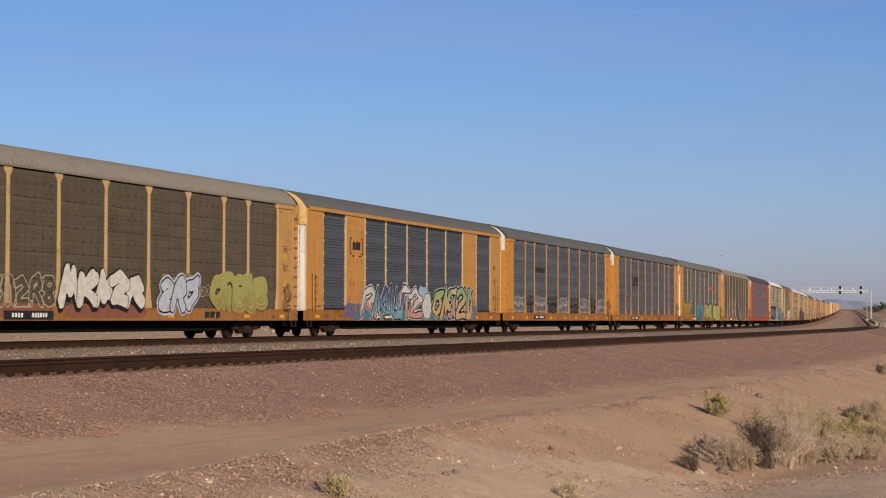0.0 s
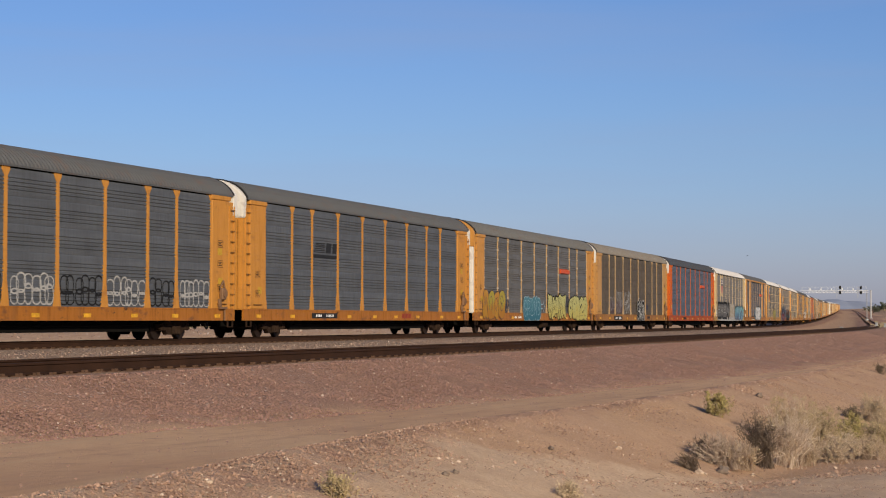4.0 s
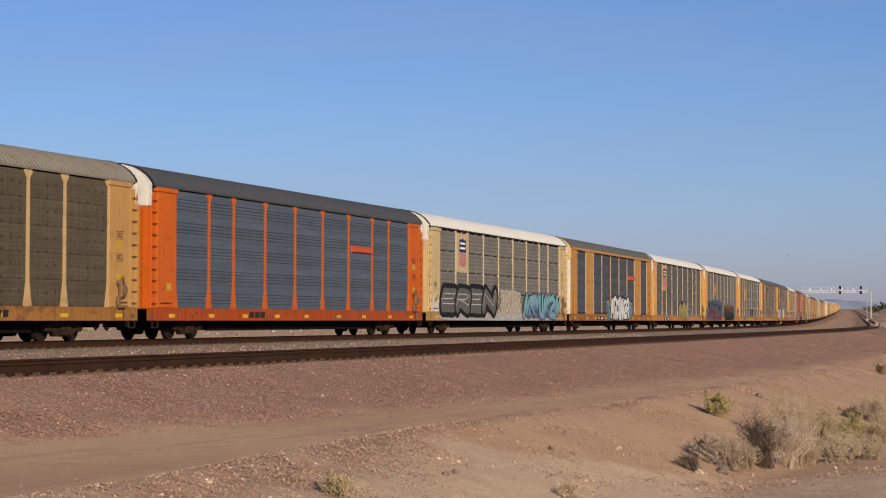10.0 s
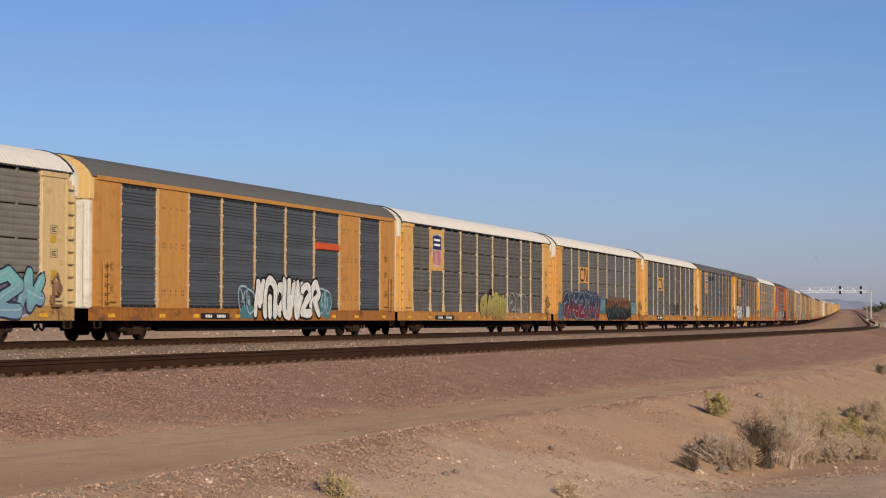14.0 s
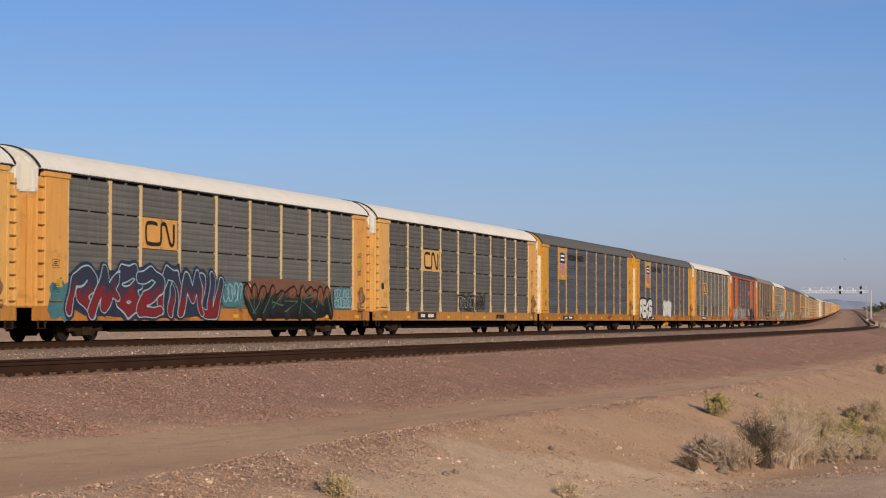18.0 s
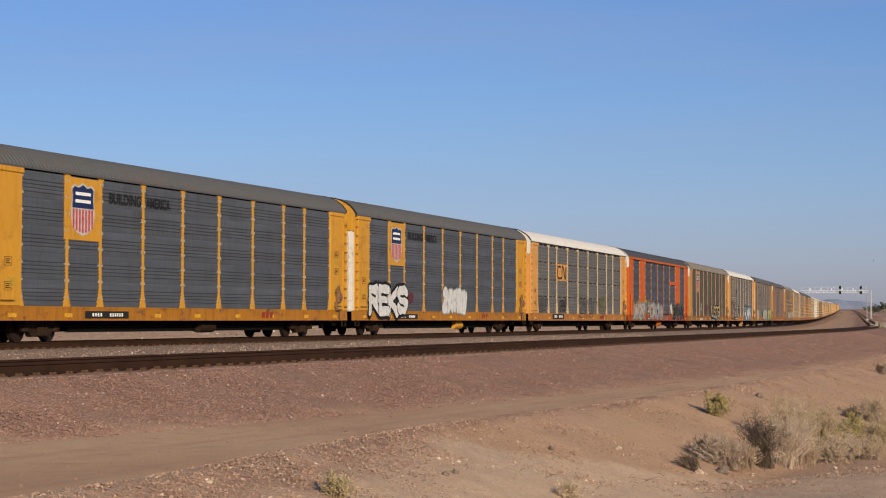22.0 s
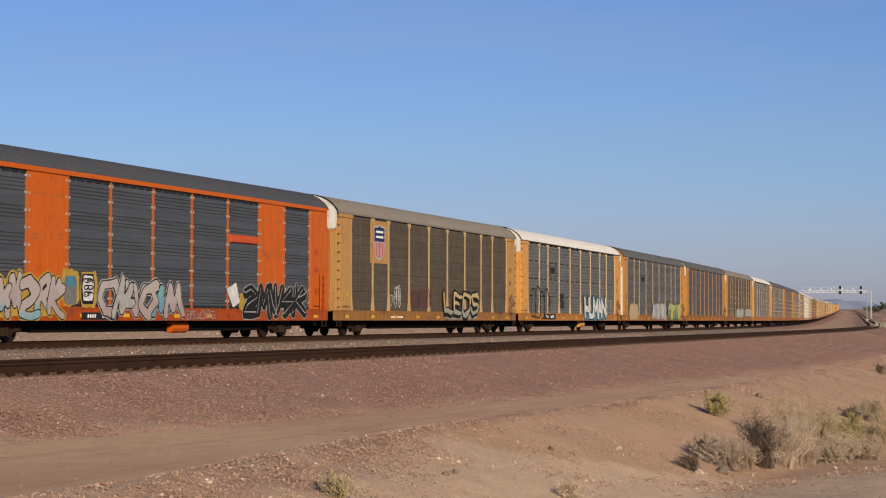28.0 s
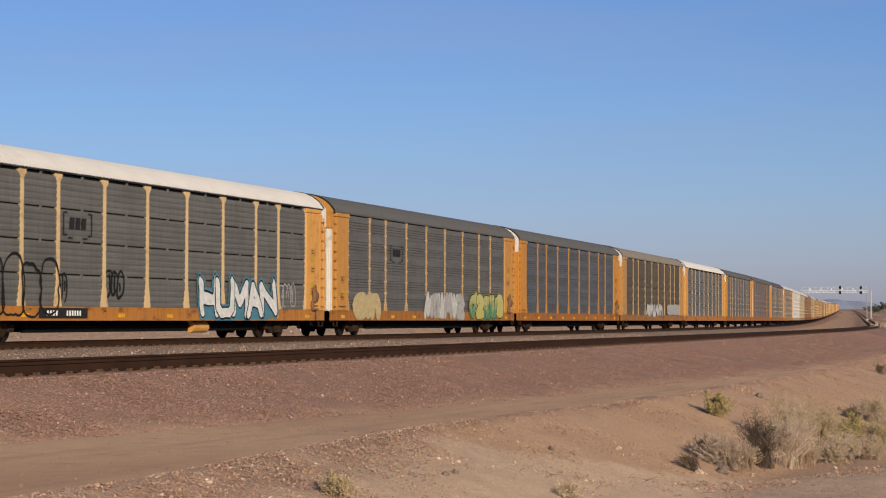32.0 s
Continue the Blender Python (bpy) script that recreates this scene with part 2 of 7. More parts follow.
def ground_material():
    m, nt, b = nodes("desert_ground")
    geo = nt.nodes.new("ShaderNodeNewGeometry")
    pos = geo.outputs["Position"]
    zone = add(nt, "ShaderNodeAttribute", attribute_name="zone")
    sep = nt.nodes.new("ShaderNodeSeparateColor")
    nt.links.new(zone.outputs["Color"], sep.inputs[0])
    big = noise_tex(nt, pos, 0.25, 4)
    mid = noise_tex(nt, pos, 1.7, 5, 0.6)
    fine = noise_tex(nt, pos, 14.0, 6, 0.7)
    grit = noise_tex(nt, pos, 55.0, 3, 0.7)
    # sandy soil
    soil = mix(nt, ramp(nt, mid, 0.3, 0.7), (0.41, 0.255, 0.150), (0.49, 0.318, 0.192))
    soil = mix(nt, ramp(nt, fine, 0.46, 0.68, 0, 0.6), soil, (0.29, 0.172, 0.105))
    soil = mix(nt, ramp(nt, big, 0.4, 0.65, 0, 0.55), soil, (0.39, 0.25, 0.17))
    soil = mix(nt, ramp(nt, grit, 0.56, 0.68, 0, 0.7), soil, (0.60, 0.45, 0.33))
    soil = mix(nt, ramp(nt, grit, 0.42, 0.3, 0, 0.5), soil, (0.20, 0.115, 0.07))
    # packed road
    road = mix(nt, ramp(nt, big, 0.35, 0.65), (0.51, 0.312, 0.182), (0.59, 0.38, 0.222))
    road = mix(nt, ramp(nt, mid, 0.5, 0.75, 0, 0.5), road, (0.36, 0.22, 0.145))
    road = mix(nt, ramp(nt, fine, 0.52, 0.75, 0, 0.4), road, (0.34, 0.205, 0.132))
    # gravelly lane beyond the bank
    lane = mix(nt, ramp(nt, mid, 0.3, 0.7), (0.46, 0.315, 0.205), (0.57, 0.405, 0.27))
    lane = mix(nt, ramp(nt, fine, 0.45, 0.7, 0, 0.6), lane, (0.34, 0.235, 0.16))
    lane = mix(nt, ramp(nt, grit, 0.55, 0.72, 0, 0.6), lane, (0.58, 0.46, 0.35))
    # crushed-rock ballast; shade in the gaps between stones is put into the colour
    vo = add(nt, "ShaderNodeTexVoronoi", Scale=21.0)
    nt.links.new(pos, vo.inputs["Vector"])
    vsep = nt.nodes.new("ShaderNodeSeparateColor")
    nt.links.new(vo.outputs["Color"], vsep.inputs[0])
    rock = mix(nt, ramp(nt, vsep.outputs[0], 0, 1), (0.31, 0.182, 0.128), (0.40, 0.242, 0.17))
    rock = mix(nt, ramp(nt, vsep.outputs[1], 0.965, 0.99), rock, (0.52, 0.42, 0.36))
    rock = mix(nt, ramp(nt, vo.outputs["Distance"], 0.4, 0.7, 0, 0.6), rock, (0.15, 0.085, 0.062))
    rock = mix(nt, ramp(nt, big, 0.4, 0.7, 0, 0.5), rock, (0.31, 0.178, 0.115))
    # pale ballast of the far track, its gaps likewise shaded by colour
    pale = mix(nt, ramp(nt, vsep.outputs[0], 0, 1), (0.25, 0.172, 0.128), (0.45, 0.34, 0.265))
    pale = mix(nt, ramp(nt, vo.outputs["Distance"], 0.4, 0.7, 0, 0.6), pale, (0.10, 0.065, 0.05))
    wob = mix(nt, ramp(nt, fine, 0.3, 0.7), (0, 0, 0), (1, 1, 1))
    plan = add(nt, "ShaderNodeAttribute", attribute_name="plan")
    pm = nt.nodes.new("ShaderNodeMapping")
    pm.inputs["Scale"].default_value = (0.10, 1.5, 1.0)
    nt.links.new(plan.outputs["Vector"], pm.inputs["Vector"])
    lanes = noise_tex(nt, pm.outputs[0], 1.6, 5, 0.6)
    road = mix(nt, ramp(nt, lanes, 0.5, 0.72, 0, 0.55), road, (0.35, 0.22, 0.145))
    road = mix(nt, ramp(nt, lanes, 0.45, 0.3, 0, 0.5), road, (0.56, 0.39, 0.24))
    rock = mix(nt, ramp(nt, lanes, 0.52, 0.7, 0, 0.6), rock, (0.30, 0.185, 0.125))
    jitter = ramp(nt, mid, 0.2, 0.8, -0.45, 0.45)

    def edge(ch):
        a = add(nt, "ShaderNodeMath", operation="ADD")
        nt.links.new(ch, a.inputs[0])
        nt.links.new(jitter, a.inputs[1])
        return ramp(nt, a.outputs[0], 0.2, 0.8)
    c = mix(nt, edge(zone.outputs["Alpha"]), soil, lane)
    c = mix(nt, edge(sep.outputs[0]), c, road)
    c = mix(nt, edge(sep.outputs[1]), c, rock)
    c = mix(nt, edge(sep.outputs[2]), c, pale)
    nt.links.new(c, b.inputs["Base Color"])
    b.inputs["Roughness"].default_value = 0.95
    b.inputs["Specular IOR Level"].default_value = 0.15
    hmix = add(nt, "ShaderNodeMath", operation="ADD")
    hv = ramp(nt, vo.outputs["Distance"], 0.0, 0.7, 1.0, 0.0)
    hm = add(nt, "ShaderNodeMath", operation="MULTIPLY")
    nt.links.new(hv, hm.inputs[0])
    nt.links.new(sep.outputs[1], hm.inputs[1])
    nt.links.new(hm.outputs[0], hmix.inputs[0])
    nt.links.new(fine, hmix.inputs[1])
    bump(nt, b, hmix.outputs[0], 0.05, 0.7)
    return m


def mesh_from(name, verts, faces, mat=None, smooth=False):
    me = bpy.data.meshes.new(name)
    me.from_pydata([tuple(v) for v in verts], [], faces)
    if mat:
        me.materials.append(mat)
    if smooth:
        me.polygons.foreach_set("use_smooth", [True] * len(me.polygons))
    me.update()
    return me


# ---- ground sheet ----
def axis(parts):
    out = []
    for a, b, n in parts:
        out.append(np.linspace(a, b, n, endpoint=False))
    return np.concatenate(out + [[parts[-1][1]]])


def build_ground():
    xs = axis([(-4200, -600, 12), (-600, -120, 16), (-120, -40, 32), (-40, -14, 65), (-14, 14, 170), (14, 40, 110), (40, 120, 100), (120, 400, 70), (400, 1000, 30), (1000, 4200, 12)])
    ys = axis([(-600, -60, 10), (-60, 0, 16), (0, 18, 40), (18, 62, 230), (62, 110, 140), (110, 260, 120), (260, 700, 90), (700, 1700, 50), (1700, 4700, 20)])
    gx, gy = np.meshgrid(xs, ys)
    x, y = gx.ravel(), gy.ravel()
    z, s, o = ground_z(x, y)
    rf, rn = road_far(s), road_near(s)
    # uneven soil away from the rails
    rough = np.where((o > 15.6) | (o < -4), 1.0, 0.12) * np.where((o > rf) & (o < rn), 0.25, 1.0)
    und = np.array([noise.noise(Vector((a * 0.5, b * 0.5, 0))) * 0.05 + noise.noise(Vector((a * 1.9, b * 1.9, 3))) * 0.03 if (abs(a) < 60 and 5 < b < 130) else 0.0 for a, b in zip(x, y)])
    far = np.clip((np.hypot(x, y) - 150) / 600, 0, 1)
    swell = np.where((o < -20) | (o > 40), 1.0, 0.0) * far * np.array([noise.noise(Vector((a * 0.004, b * 0.004, 7))) * 1.4 for a, b in zip(x, y)])
    z = z + und * rough + swell
    nx, ny = len(xs), len(ys)
    idx = np.arange(nx * ny).reshape(ny, nx)
    f = np.stack([idx[:-1, :-1], idx[:-1, 1:], idx[1:, 1:], idx[1:, :-1]], -1).reshape(-1, 4)
    me = bpy.data.meshes.new("ground")
    me.from_pydata(np.stack([x, y, z], 1).tolist(), [], f.tolist())
    col = np.zeros((len(x), 4), np.float32)
    road = np.clip((o - rf + 0.9) / 1.6, 0, 1) * np.clip((rn + 0.4 - o) / 0.6, 0, 1)
    bal = np.clip((rf + 0.4 - o) / 1.6, 0, 1) * np.clip((o + 3.2) / 0.8, 0, 1)
    bal = bal * (1 - np.clip((s - 110) / 60, 0, 1) * np.clip((o - 3.0) / 1.0, 0, 1) * np.clip((11.0 - o) / 1.0, 0, 1))
    verge = np.interp(s, [-60, -49, -44, -30], [2.0, 1.3, 0.7, 0.6])
    bal = np.maximum(bal, 0.62 * np.clip(1 - np.abs(o - rn - 0.55 * verge) / verge, 0, 1) * (o > rn - 0.1))
    pale = np.clip((12.0 - o) / 0.6, 0, 1) * np.clip((o + 5.5) / 2.0, 0, 1) * np.clip((190 - s) / 60, 0, 1)
    col[:, 0], col[:, 1], col[:, 2], col[:, 3] = road, bal, pale, np.maximum(np.clip(((o - 24.3) - (s + 39.9) * 0.475) / 0.7 + 0.5, 0, 1) * (s < 10), (o < -4) * 0.4)
    at = me.color_attributes.new("zone", "FLOAT_COLOR", "POINT")
    at.data.foreach_set("color", col.ravel())
    pl = me.attributes.new("plan", "FLOAT_VECTOR", "POINT")
    pl.data.foreach_set("vector", np.stack([s, o, 0 * s], 1).astype(np.float32).ravel())
    me.materials.append(ground_material())
    me.polygons.foreach_set("use_smooth", [True] * len(me.polygons))
    ob = new("ground", me)
    tagged(ob, "sandy desert ground with ballast shoulder and dirt road", "ground", kind="structure")
    return ob


build_ground()


# ---- mesh helpers ----
def part(name, me, mat, parent, label="", loc=(0, 0, 0), rot=None, thing_matrix=None):
    """One mesh object under a thing or a part; the mesh may be shared, the material sits on the object."""
    ob = new(name, me)
    if not me.materials:
        me.materials.append(None)
    ob.material_slots[0].link = "OBJECT"
    ob.material_slots[0].material = mat
    ob.parent = parent
    ob.location = loc
    if rot:
        ob.rotation_euler = rot
    if label:
        ob["label"] = label
    return ob


MESHES = {}


def cached(key, build):
    if key not in MESHES:
        bm = bmesh.new()
        build(bm)
        me = bpy.data.meshes.new(str(key[0]))
        bm.to_mesh(me)
        bm.free()
        MESHES[key] = me
    return MESHES[key]


def box(bm, x0, x1, y0, y1, z0, z1, bevel=0.0):
    r = bmesh.ops.create_cube(bm, size=1.0)
    bmesh.ops.scale(bm, vec=(abs(x1 - x0), abs(y1 - y0), abs(z1 - z0)), verts=r["verts"])
    bmesh.ops.translate(bm, vec=((x0 + x1) / 2, (y0 + y1) / 2, (z0 + z1) / 2), verts=r["verts"])
    if bevel:
        es = list({e for v in r["verts"] for e in v.link_edges})
        bmesh.ops.bevel(bm, geom=es, offset=bevel, segments=1, affect="EDGES", profile=0.5)


def tube(bm, a, b, r, n=8):
    a, b = Vector(a), Vector(b)
    d = b - a
    m = Matrix.Translation((a + b) / 2) @ d.to_track_quat("Z", "Y").to_matrix().to_4x4()
    bmesh.ops.create_cone(bm, cap_ends=True, segments=n, radius1=r, radius2=r, depth=d.length, matrix=m)


def prism_xz(bm, pts, y0, y1):
    """A plate: outline pts (x, z) from y0 to y1."""
    fr = [bm.verts.new((x, y0, z)) for x, z in pts]
    bk = [bm.verts.new((x, y1, z)) for x, z in pts]
    n = len(pts)
    try:
        bm.faces.new(fr)
        bm.faces.new(bk[::-1])
    except ValueError:
        pass
    for i in range(n):
        bm.faces.new((fr[i], bk[i], bk[(i + 1) % n], fr[(i + 1) % n]))
    bmesh.ops.recalc_face_normals(bm, faces=bm.faces)


def prism_yz(bm, pts, x0, x1):
    a = [bm.verts.new((x0, y, z)) for y, z in pts]
    b = [bm.verts.new((x1, y, z)) for y, z in pts]
    n = len(pts)
    bm.faces.new(a)
    bm.faces.new(b[::-1])
    for i in range(n):
        bm.faces.new((a[i], b[i], b[(i + 1) % n], a[(i + 1) % n]))
    bmesh.ops.recalc_face_normals(bm, faces=bm.faces)


# ---- the two tracks ----
RAIL_PROFILE = [(-0.075, -0.186), (0.075, -0.186), (0.075, -0.172), (0.012, -0.15), (0.012, -0.045), (0.037, -0.035), (0.037, -0.004), (0.028, 0.0), (-0.028, 0.0), (-0.037, -0.004), (-0.037, -0.035), (-0.012, -0.045), (-0.012, -0.15), (-0.075, -0.172)]


def rail_mesh(o):
    ss = np.concatenate([np.arange(-560, -80, 10.0), np.arange(-80, 260, 2.0), np.arange(260, 900, 10.0), np.arange(900, 2300, 40.0)])
    verts, faces = [], []
    n = len(RAIL_PROFILE)
    for k, s in enumerate(ss):
        x, y, z, th = on_track(s, o)
        for a, h in RAIL_PROFILE:
            verts.append((x + a * math.cos(th), y - a * math.sin(th), z + h))
        if k:
            for i in range(n):
                j = (i + 1) % n
                faces.append(((k - 1) * n + i, (k - 1) * n + j, k * n + j, k * n + i))
    return mesh_from("rail", verts, faces)


def rust_steel():
    m, nt, b = nodes("rusty_rail")
    geo = nt.nodes.new("ShaderNodeNewGeometry")
    mid = noise_tex(nt, geo.outputs["Position"], 1.2, 5, 0.6)
    fine = noise_tex(nt, geo.outputs["Position"], 30.0, 4, 0.7)
    c = mix(nt, ramp(nt, mid, 0.3, 0.7), (0.022, 0.010, 0.005), (0.042, 0.019, 0.010))
    c = mix(nt, ramp(nt, fine, 0.5, 0.8, 0, 0.5), c, (0.02, 0.012, 0.009))
    nt.links.new(c, b.inputs["Base Color"])
    b.inputs["Roughness"].default_value = 0.85
    b.inputs["Specular IOR Level"].default_value = 0.15
    bump(nt, b, fine, 0.004, 0.5)
    return m


RUST = rust_steel()
WOOD = plain("weathered_tie", (0.20, 0.135, 0.098), 0.9, var=0.4)
PLATE = plain("tie_plate_steel", (0.10, 0.058, 0.038), 0.85)


def build_track(name, o, label, tie_parts):
    track = new(name)
    x, y, z, th = on_track(0.0, o)
    tagged(track, label, "railway track", kind="structure")
    part("rail", rail_mesh(o - 0.755), RUST, track, "rusty brown steel rail")
    part("rail", rail_mesh(o + 0.755), RUST, track, "rusty brown steel rail")
    tie = cached(("tie",), lambda bm: box(bm, -0.115, 0.115, -1.3, 1.3, -0.39, -0.205, 0.015))

    def plate(bm):
        for sy in (-0.755, 0.755):
            box(bm, -0.10, 0.10, sy - 0.19, sy + 0.19, -0.205, -0.186)
            for a, b2 in ((-0.06, -0.13), (0.06, -0.13), (-0.06, 0.13), (0.06, 0.13)):
                box(bm, a - 0.02, a + 0.02, sy + b2 - 0.02, sy + b2 + 0.02, -0.19, -0.15)
    plates = cached(("tie_plates",), plate)
    rnd = random.Random(5)
    far_v, far_f = [], []
    for k in range(tie_parts):
        s = -46 + k * 0.51
        x, y, z, th = on_track(s, o)
        ob = part("tie", tie, WOOD, track, loc=(x, y, z + rnd.uniform(-0.012, 0.004)), rot=(0, 0, math.pi / 2 - th + rnd.uniform(-0.012, 0.012)))
        part("tie_plates", plates, PLATE, ob)
    s = -46 + tie_parts * 0.51
    while s < 660:
        x, y, z, th = on_track(s, o)
        n = len(far_v)
        for dz in (-0.36, -0.205):
            for a, b2 in ((-0.11, -1.3), (0.11, -1.3), (0.11, 1.3), (-0.11, 1.3)):
                far_v.append((x + a * math.sin(th) + b2 * math.cos(th), y + a * math.cos(th) - b2 * math.sin(th), z + dz))
        far_f += [(n + 4, n + 5, n + 6, n + 7), (n, n + 1, n + 5, n + 4), (n + 1, n + 2, n + 6, n + 5), (n + 2, n + 3, n + 7, n + 6), (n + 3, n, n + 4, n + 7)]
        s += 0.51 if s < 300 else 0.8
    ties = part("distant_ties", mesh_from("distant_ties", far_v, far_f), WOOD, track)
    ties["kind"] = "stuff"
    return track


build_track("track_near", NEAR, "empty railway track with rusty rails on ballast", 230)
build_track("track_far", 0.0, "railway track under the train on pale ballast", 120)

# ---- autorack freight cars ----
POST_KIND = {7: "slim", 10: "slim", 14: "flared", 17: "flared"}
POSTS = (-12.0, -9.3, -7.22, -4.36, -1.45, 1.45, 4.36, 7.22, 9.3, 12.0)
Z_SILL0, Z_SILL1, Z_TOP = 0.64, 1.06, 4.98
SIDE = 1.50


def roof_profile(n=9):
    pts = []
    for i in range(n + 1):
        a = math.pi * i / n
        y = -math.cos(a)
        pts.append((1.56 * y, 5.06 + 0.73 * (1 - abs(y) ** 2.6) ** 0.75))
    return pts


def roof_mesh(step, amp, x1):
    prof = roof_profile(12)
    xs = np.arange(-x1, x1 + 1e-6, step)
    verts, faces = [], []
    n = len(prof)
    for k, x in enumerate(xs):
        d = amp * (1 if k % 4 in (1, 2) else -1)
        for i, (y, z) in enumerate(prof):
            verts.append((x, y * (1 + d * 0.4), z + d * (0 if i in (0, n - 1) else 1)))
        if k:
            for i in range(n - 1):
                faces.append(((k - 1) * n + i, (k - 1) * n + i + 1, k * n + i + 1, k * n + i))
    k = len(xs) - 1
    faces.append(tuple(range(n)))
    faces.append(tuple(k * n + i for i in range(n))[::-1])
    return mesh_from("roof", verts, faces)


def panel_profile(h, style):
    """(z, depth) down the face of a side sheet; depth goes inwards."""
    pts = [(0, 0.012)]
    if style == "grooved":
        period = h / 7
        for i in range(7):
            z = i * period
            if i in (1, 2, 3, 4):
                pts += [(z + period * 0.20, 0.0), (z + period * 0.34, 0.028), (z + period * 0.50, 0.028), (z + period * 0.72, 0.0)]
            else:
                pts += [(z + period * 0.5, 0.004)]
    elif style == "mesh":
        n = 6
        for i in range(n):
            z0 = h * i / n
            pts += [(z0 + h * 0.02, 0.0), (z0 + h * 0.12, 0.0), (z0 + h * 0.14, 0.008)]
    elif style == "ribbed":
        n = 7
        for i in range(n):
            z0 = h * i / n
            pts += [(z0 + h * 0.02, 0.0), (z0 + h * 0.085, 0.0), (z0 + h * 0.11, 0.026), (z0 + h * 0.135, 0.026)]
    else:
        n = 5
        for i in range(n):
            z0 = h * i / n
            pts += [(z0 + h * 0.03, 0.0), (z0 + h * 0.11, 0.0), (z0 + h * 0.15, 0.018), (z0 + h * 0.18, 0.018)]
    pts.append((h, 0.012))
    return pts


def panel_mesh(w, h, style):
    def build(bm):
        prof = panel_profile(h, style)
        rows = [[bm.verts.new((x, d, z)) for x in (-w / 2, w / 2)] for z, d in prof]
        for a, b in zip(rows, rows[1:]):
            bm.faces.new((a[0], a[1], b[1], b[0]))
        bk = [bm.verts.new((x, 0.085, z)) for x, z in ((-w / 2, 0), (w / 2, 0), (w / 2, h), (-w / 2, h))]
        bm.faces.new(bk[::-1])
        bm.faces.new((rows[0][0], bk[0], bk[1], rows[0][1]))
        bm.faces.new((rows[-1][1], bk[2], bk[3], rows[-1][0]))
    return cached(("side_panel", round(w, 3), round(h, 3), style), build)


CLIP = plain("clip_steel", (0.40, 0.34, 0.27), 0.5, 0.2, var=0.3)


def post_mesh(kind):
    def build(bm):
        h0, h1 = Z_SILL1 - 0.03, Z_TOP + 0.06
        if kind == "flared":
            prism_xz(bm, [(-0.24, h0), (0.24, h0), (0.10, h0 + 0.75), (0.085, h1 - 0.28), (0.22, h1 - 0.12), (0.22, h1), (-0.22, h1), (-0.22, h1 - 0.12), (-0.085, h1 - 0.28), (-0.10, h0 + 0.75)], 0.0, 0.12)
        elif kind == "slim":
            prism_xz(bm, [(-0.15, h0), (0.15, h0), (0.09, h0 + 0.4), (0.085, h1 - 0.15), (0.12, h1), (-0.12, h1), (-0.085, h1 - 0.15), (-0.09, h0 + 0.4)], 0.0, 0.12)
        elif kind == "bolted":
            prism_xz(bm, [(-0.2, h0), (0.2, h0), (0.08, h0 + 0.6), (0.07, h1 - 0.25), (0.15, h1), (-0.15, h1), (-0.07, h1 - 0.25), (-0.08, h0 + 0.6)], 0.0, 0.12)
            for z in (2.02, 2.97, 3.94):
                prism_xz(bm, [(-0.115, z - 0.05), (-0.07, z - 0.11), (0.07, z - 0.11), (0.115, z - 0.05), (0.115, z + 0.05), (0.07, z + 0.11), (-0.07, z + 0.11), (-0.115, z + 0.05)], -0.008, 0.1)
        else:
            w = 0.068 if kind == "rivet_thin" else 0.075
            box(bm, -w, w, 0.0, 0.12, h0, h1)
            z = h0 + 0.3
            done = set(bm.faces)
            while z < h1:
                for sx in (-1, 1):
                    box(bm, sx * (w + 0.02) - 0.03, sx * (w + 0.02) + 0.03, -0.012, 0.06, z - 0.04, z + 0.04)
                z += 0.50
            for fc in bm.faces:
                if fc not in done:
                    fc.material_index = 1
            if kind == "rivet":
                prism_xz(bm, [(-0.22, h0), (0.22, h0), (w, h0 + 0.5), (-w, h0 + 0.5)], -0.004, 0.06)
                prism_xz(bm, [(-0.2, h1), (0.2, h1), (w, h1 - 0.2), (-w, h1 - 0.2)], -0.004, 0.06)
    me = cached(("post", kind), build)
    if not me.materials:
        me.materials.append(None)
        me.materials.append(CLIP)
    return me


def wheel_mesh():
    def build(bm):
        for sy in (-0.755, 0.755):
            for r, a, b in ((0.42, -0.065, 0.065), (0.445, -0.065, -0.035)):
                y0, y1 = (sy + a, sy + b) if sy > 0 else (sy - b, sy - a)
                tube(bm, (0, y0, 0), (0, y1, 0), r, 24)
            tube(bm, (0, sy - 0.1, 0), (0, sy + 0.1, 0), 0.14, 12)
            for k in range(4):
                a = k * math.pi / 2
                box(bm, 0.27 * math.cos(a) - 0.03, 0.27 * math.cos(a) + 0.03, sy - 0.075, sy + 0.075, 0.27 * math.sin(a) - 0.03, 0.27 * math.sin(a) + 0.03)
        tube(bm, (0, -1.05, 0), (0, 1.05, 0), 0.085, 10)
    return cached(("wheelset",), build)


def side_frame_mesh():
    def build(bm):
        prism_xz(bm, [(-1.12, 0.52), (-1.12, 0.36), (-0.72, 0.34), (-0.5, 0.16), (0.5, 0.16), (0.72, 0.34), (1.12, 0.36), (1.12, 0.52), (0.9, 0.58), (0.45, 0.68), (-0.45, 0.68), (-0.9, 0.58)], -0.09, 0.09)
        for sx in (-0.89, 0.89):
            box(bm, sx - 0.15, sx + 0.15, -0.13, 0.13, 0.30, 0.55, 0.03)
        for sx in (-0.2, 0.0, 0.2):
            tube(bm, (sx, -0.12, 0.2), (sx, -0.12, 0.46), 0.075, 8)
    return cached(("side_frame",), build)


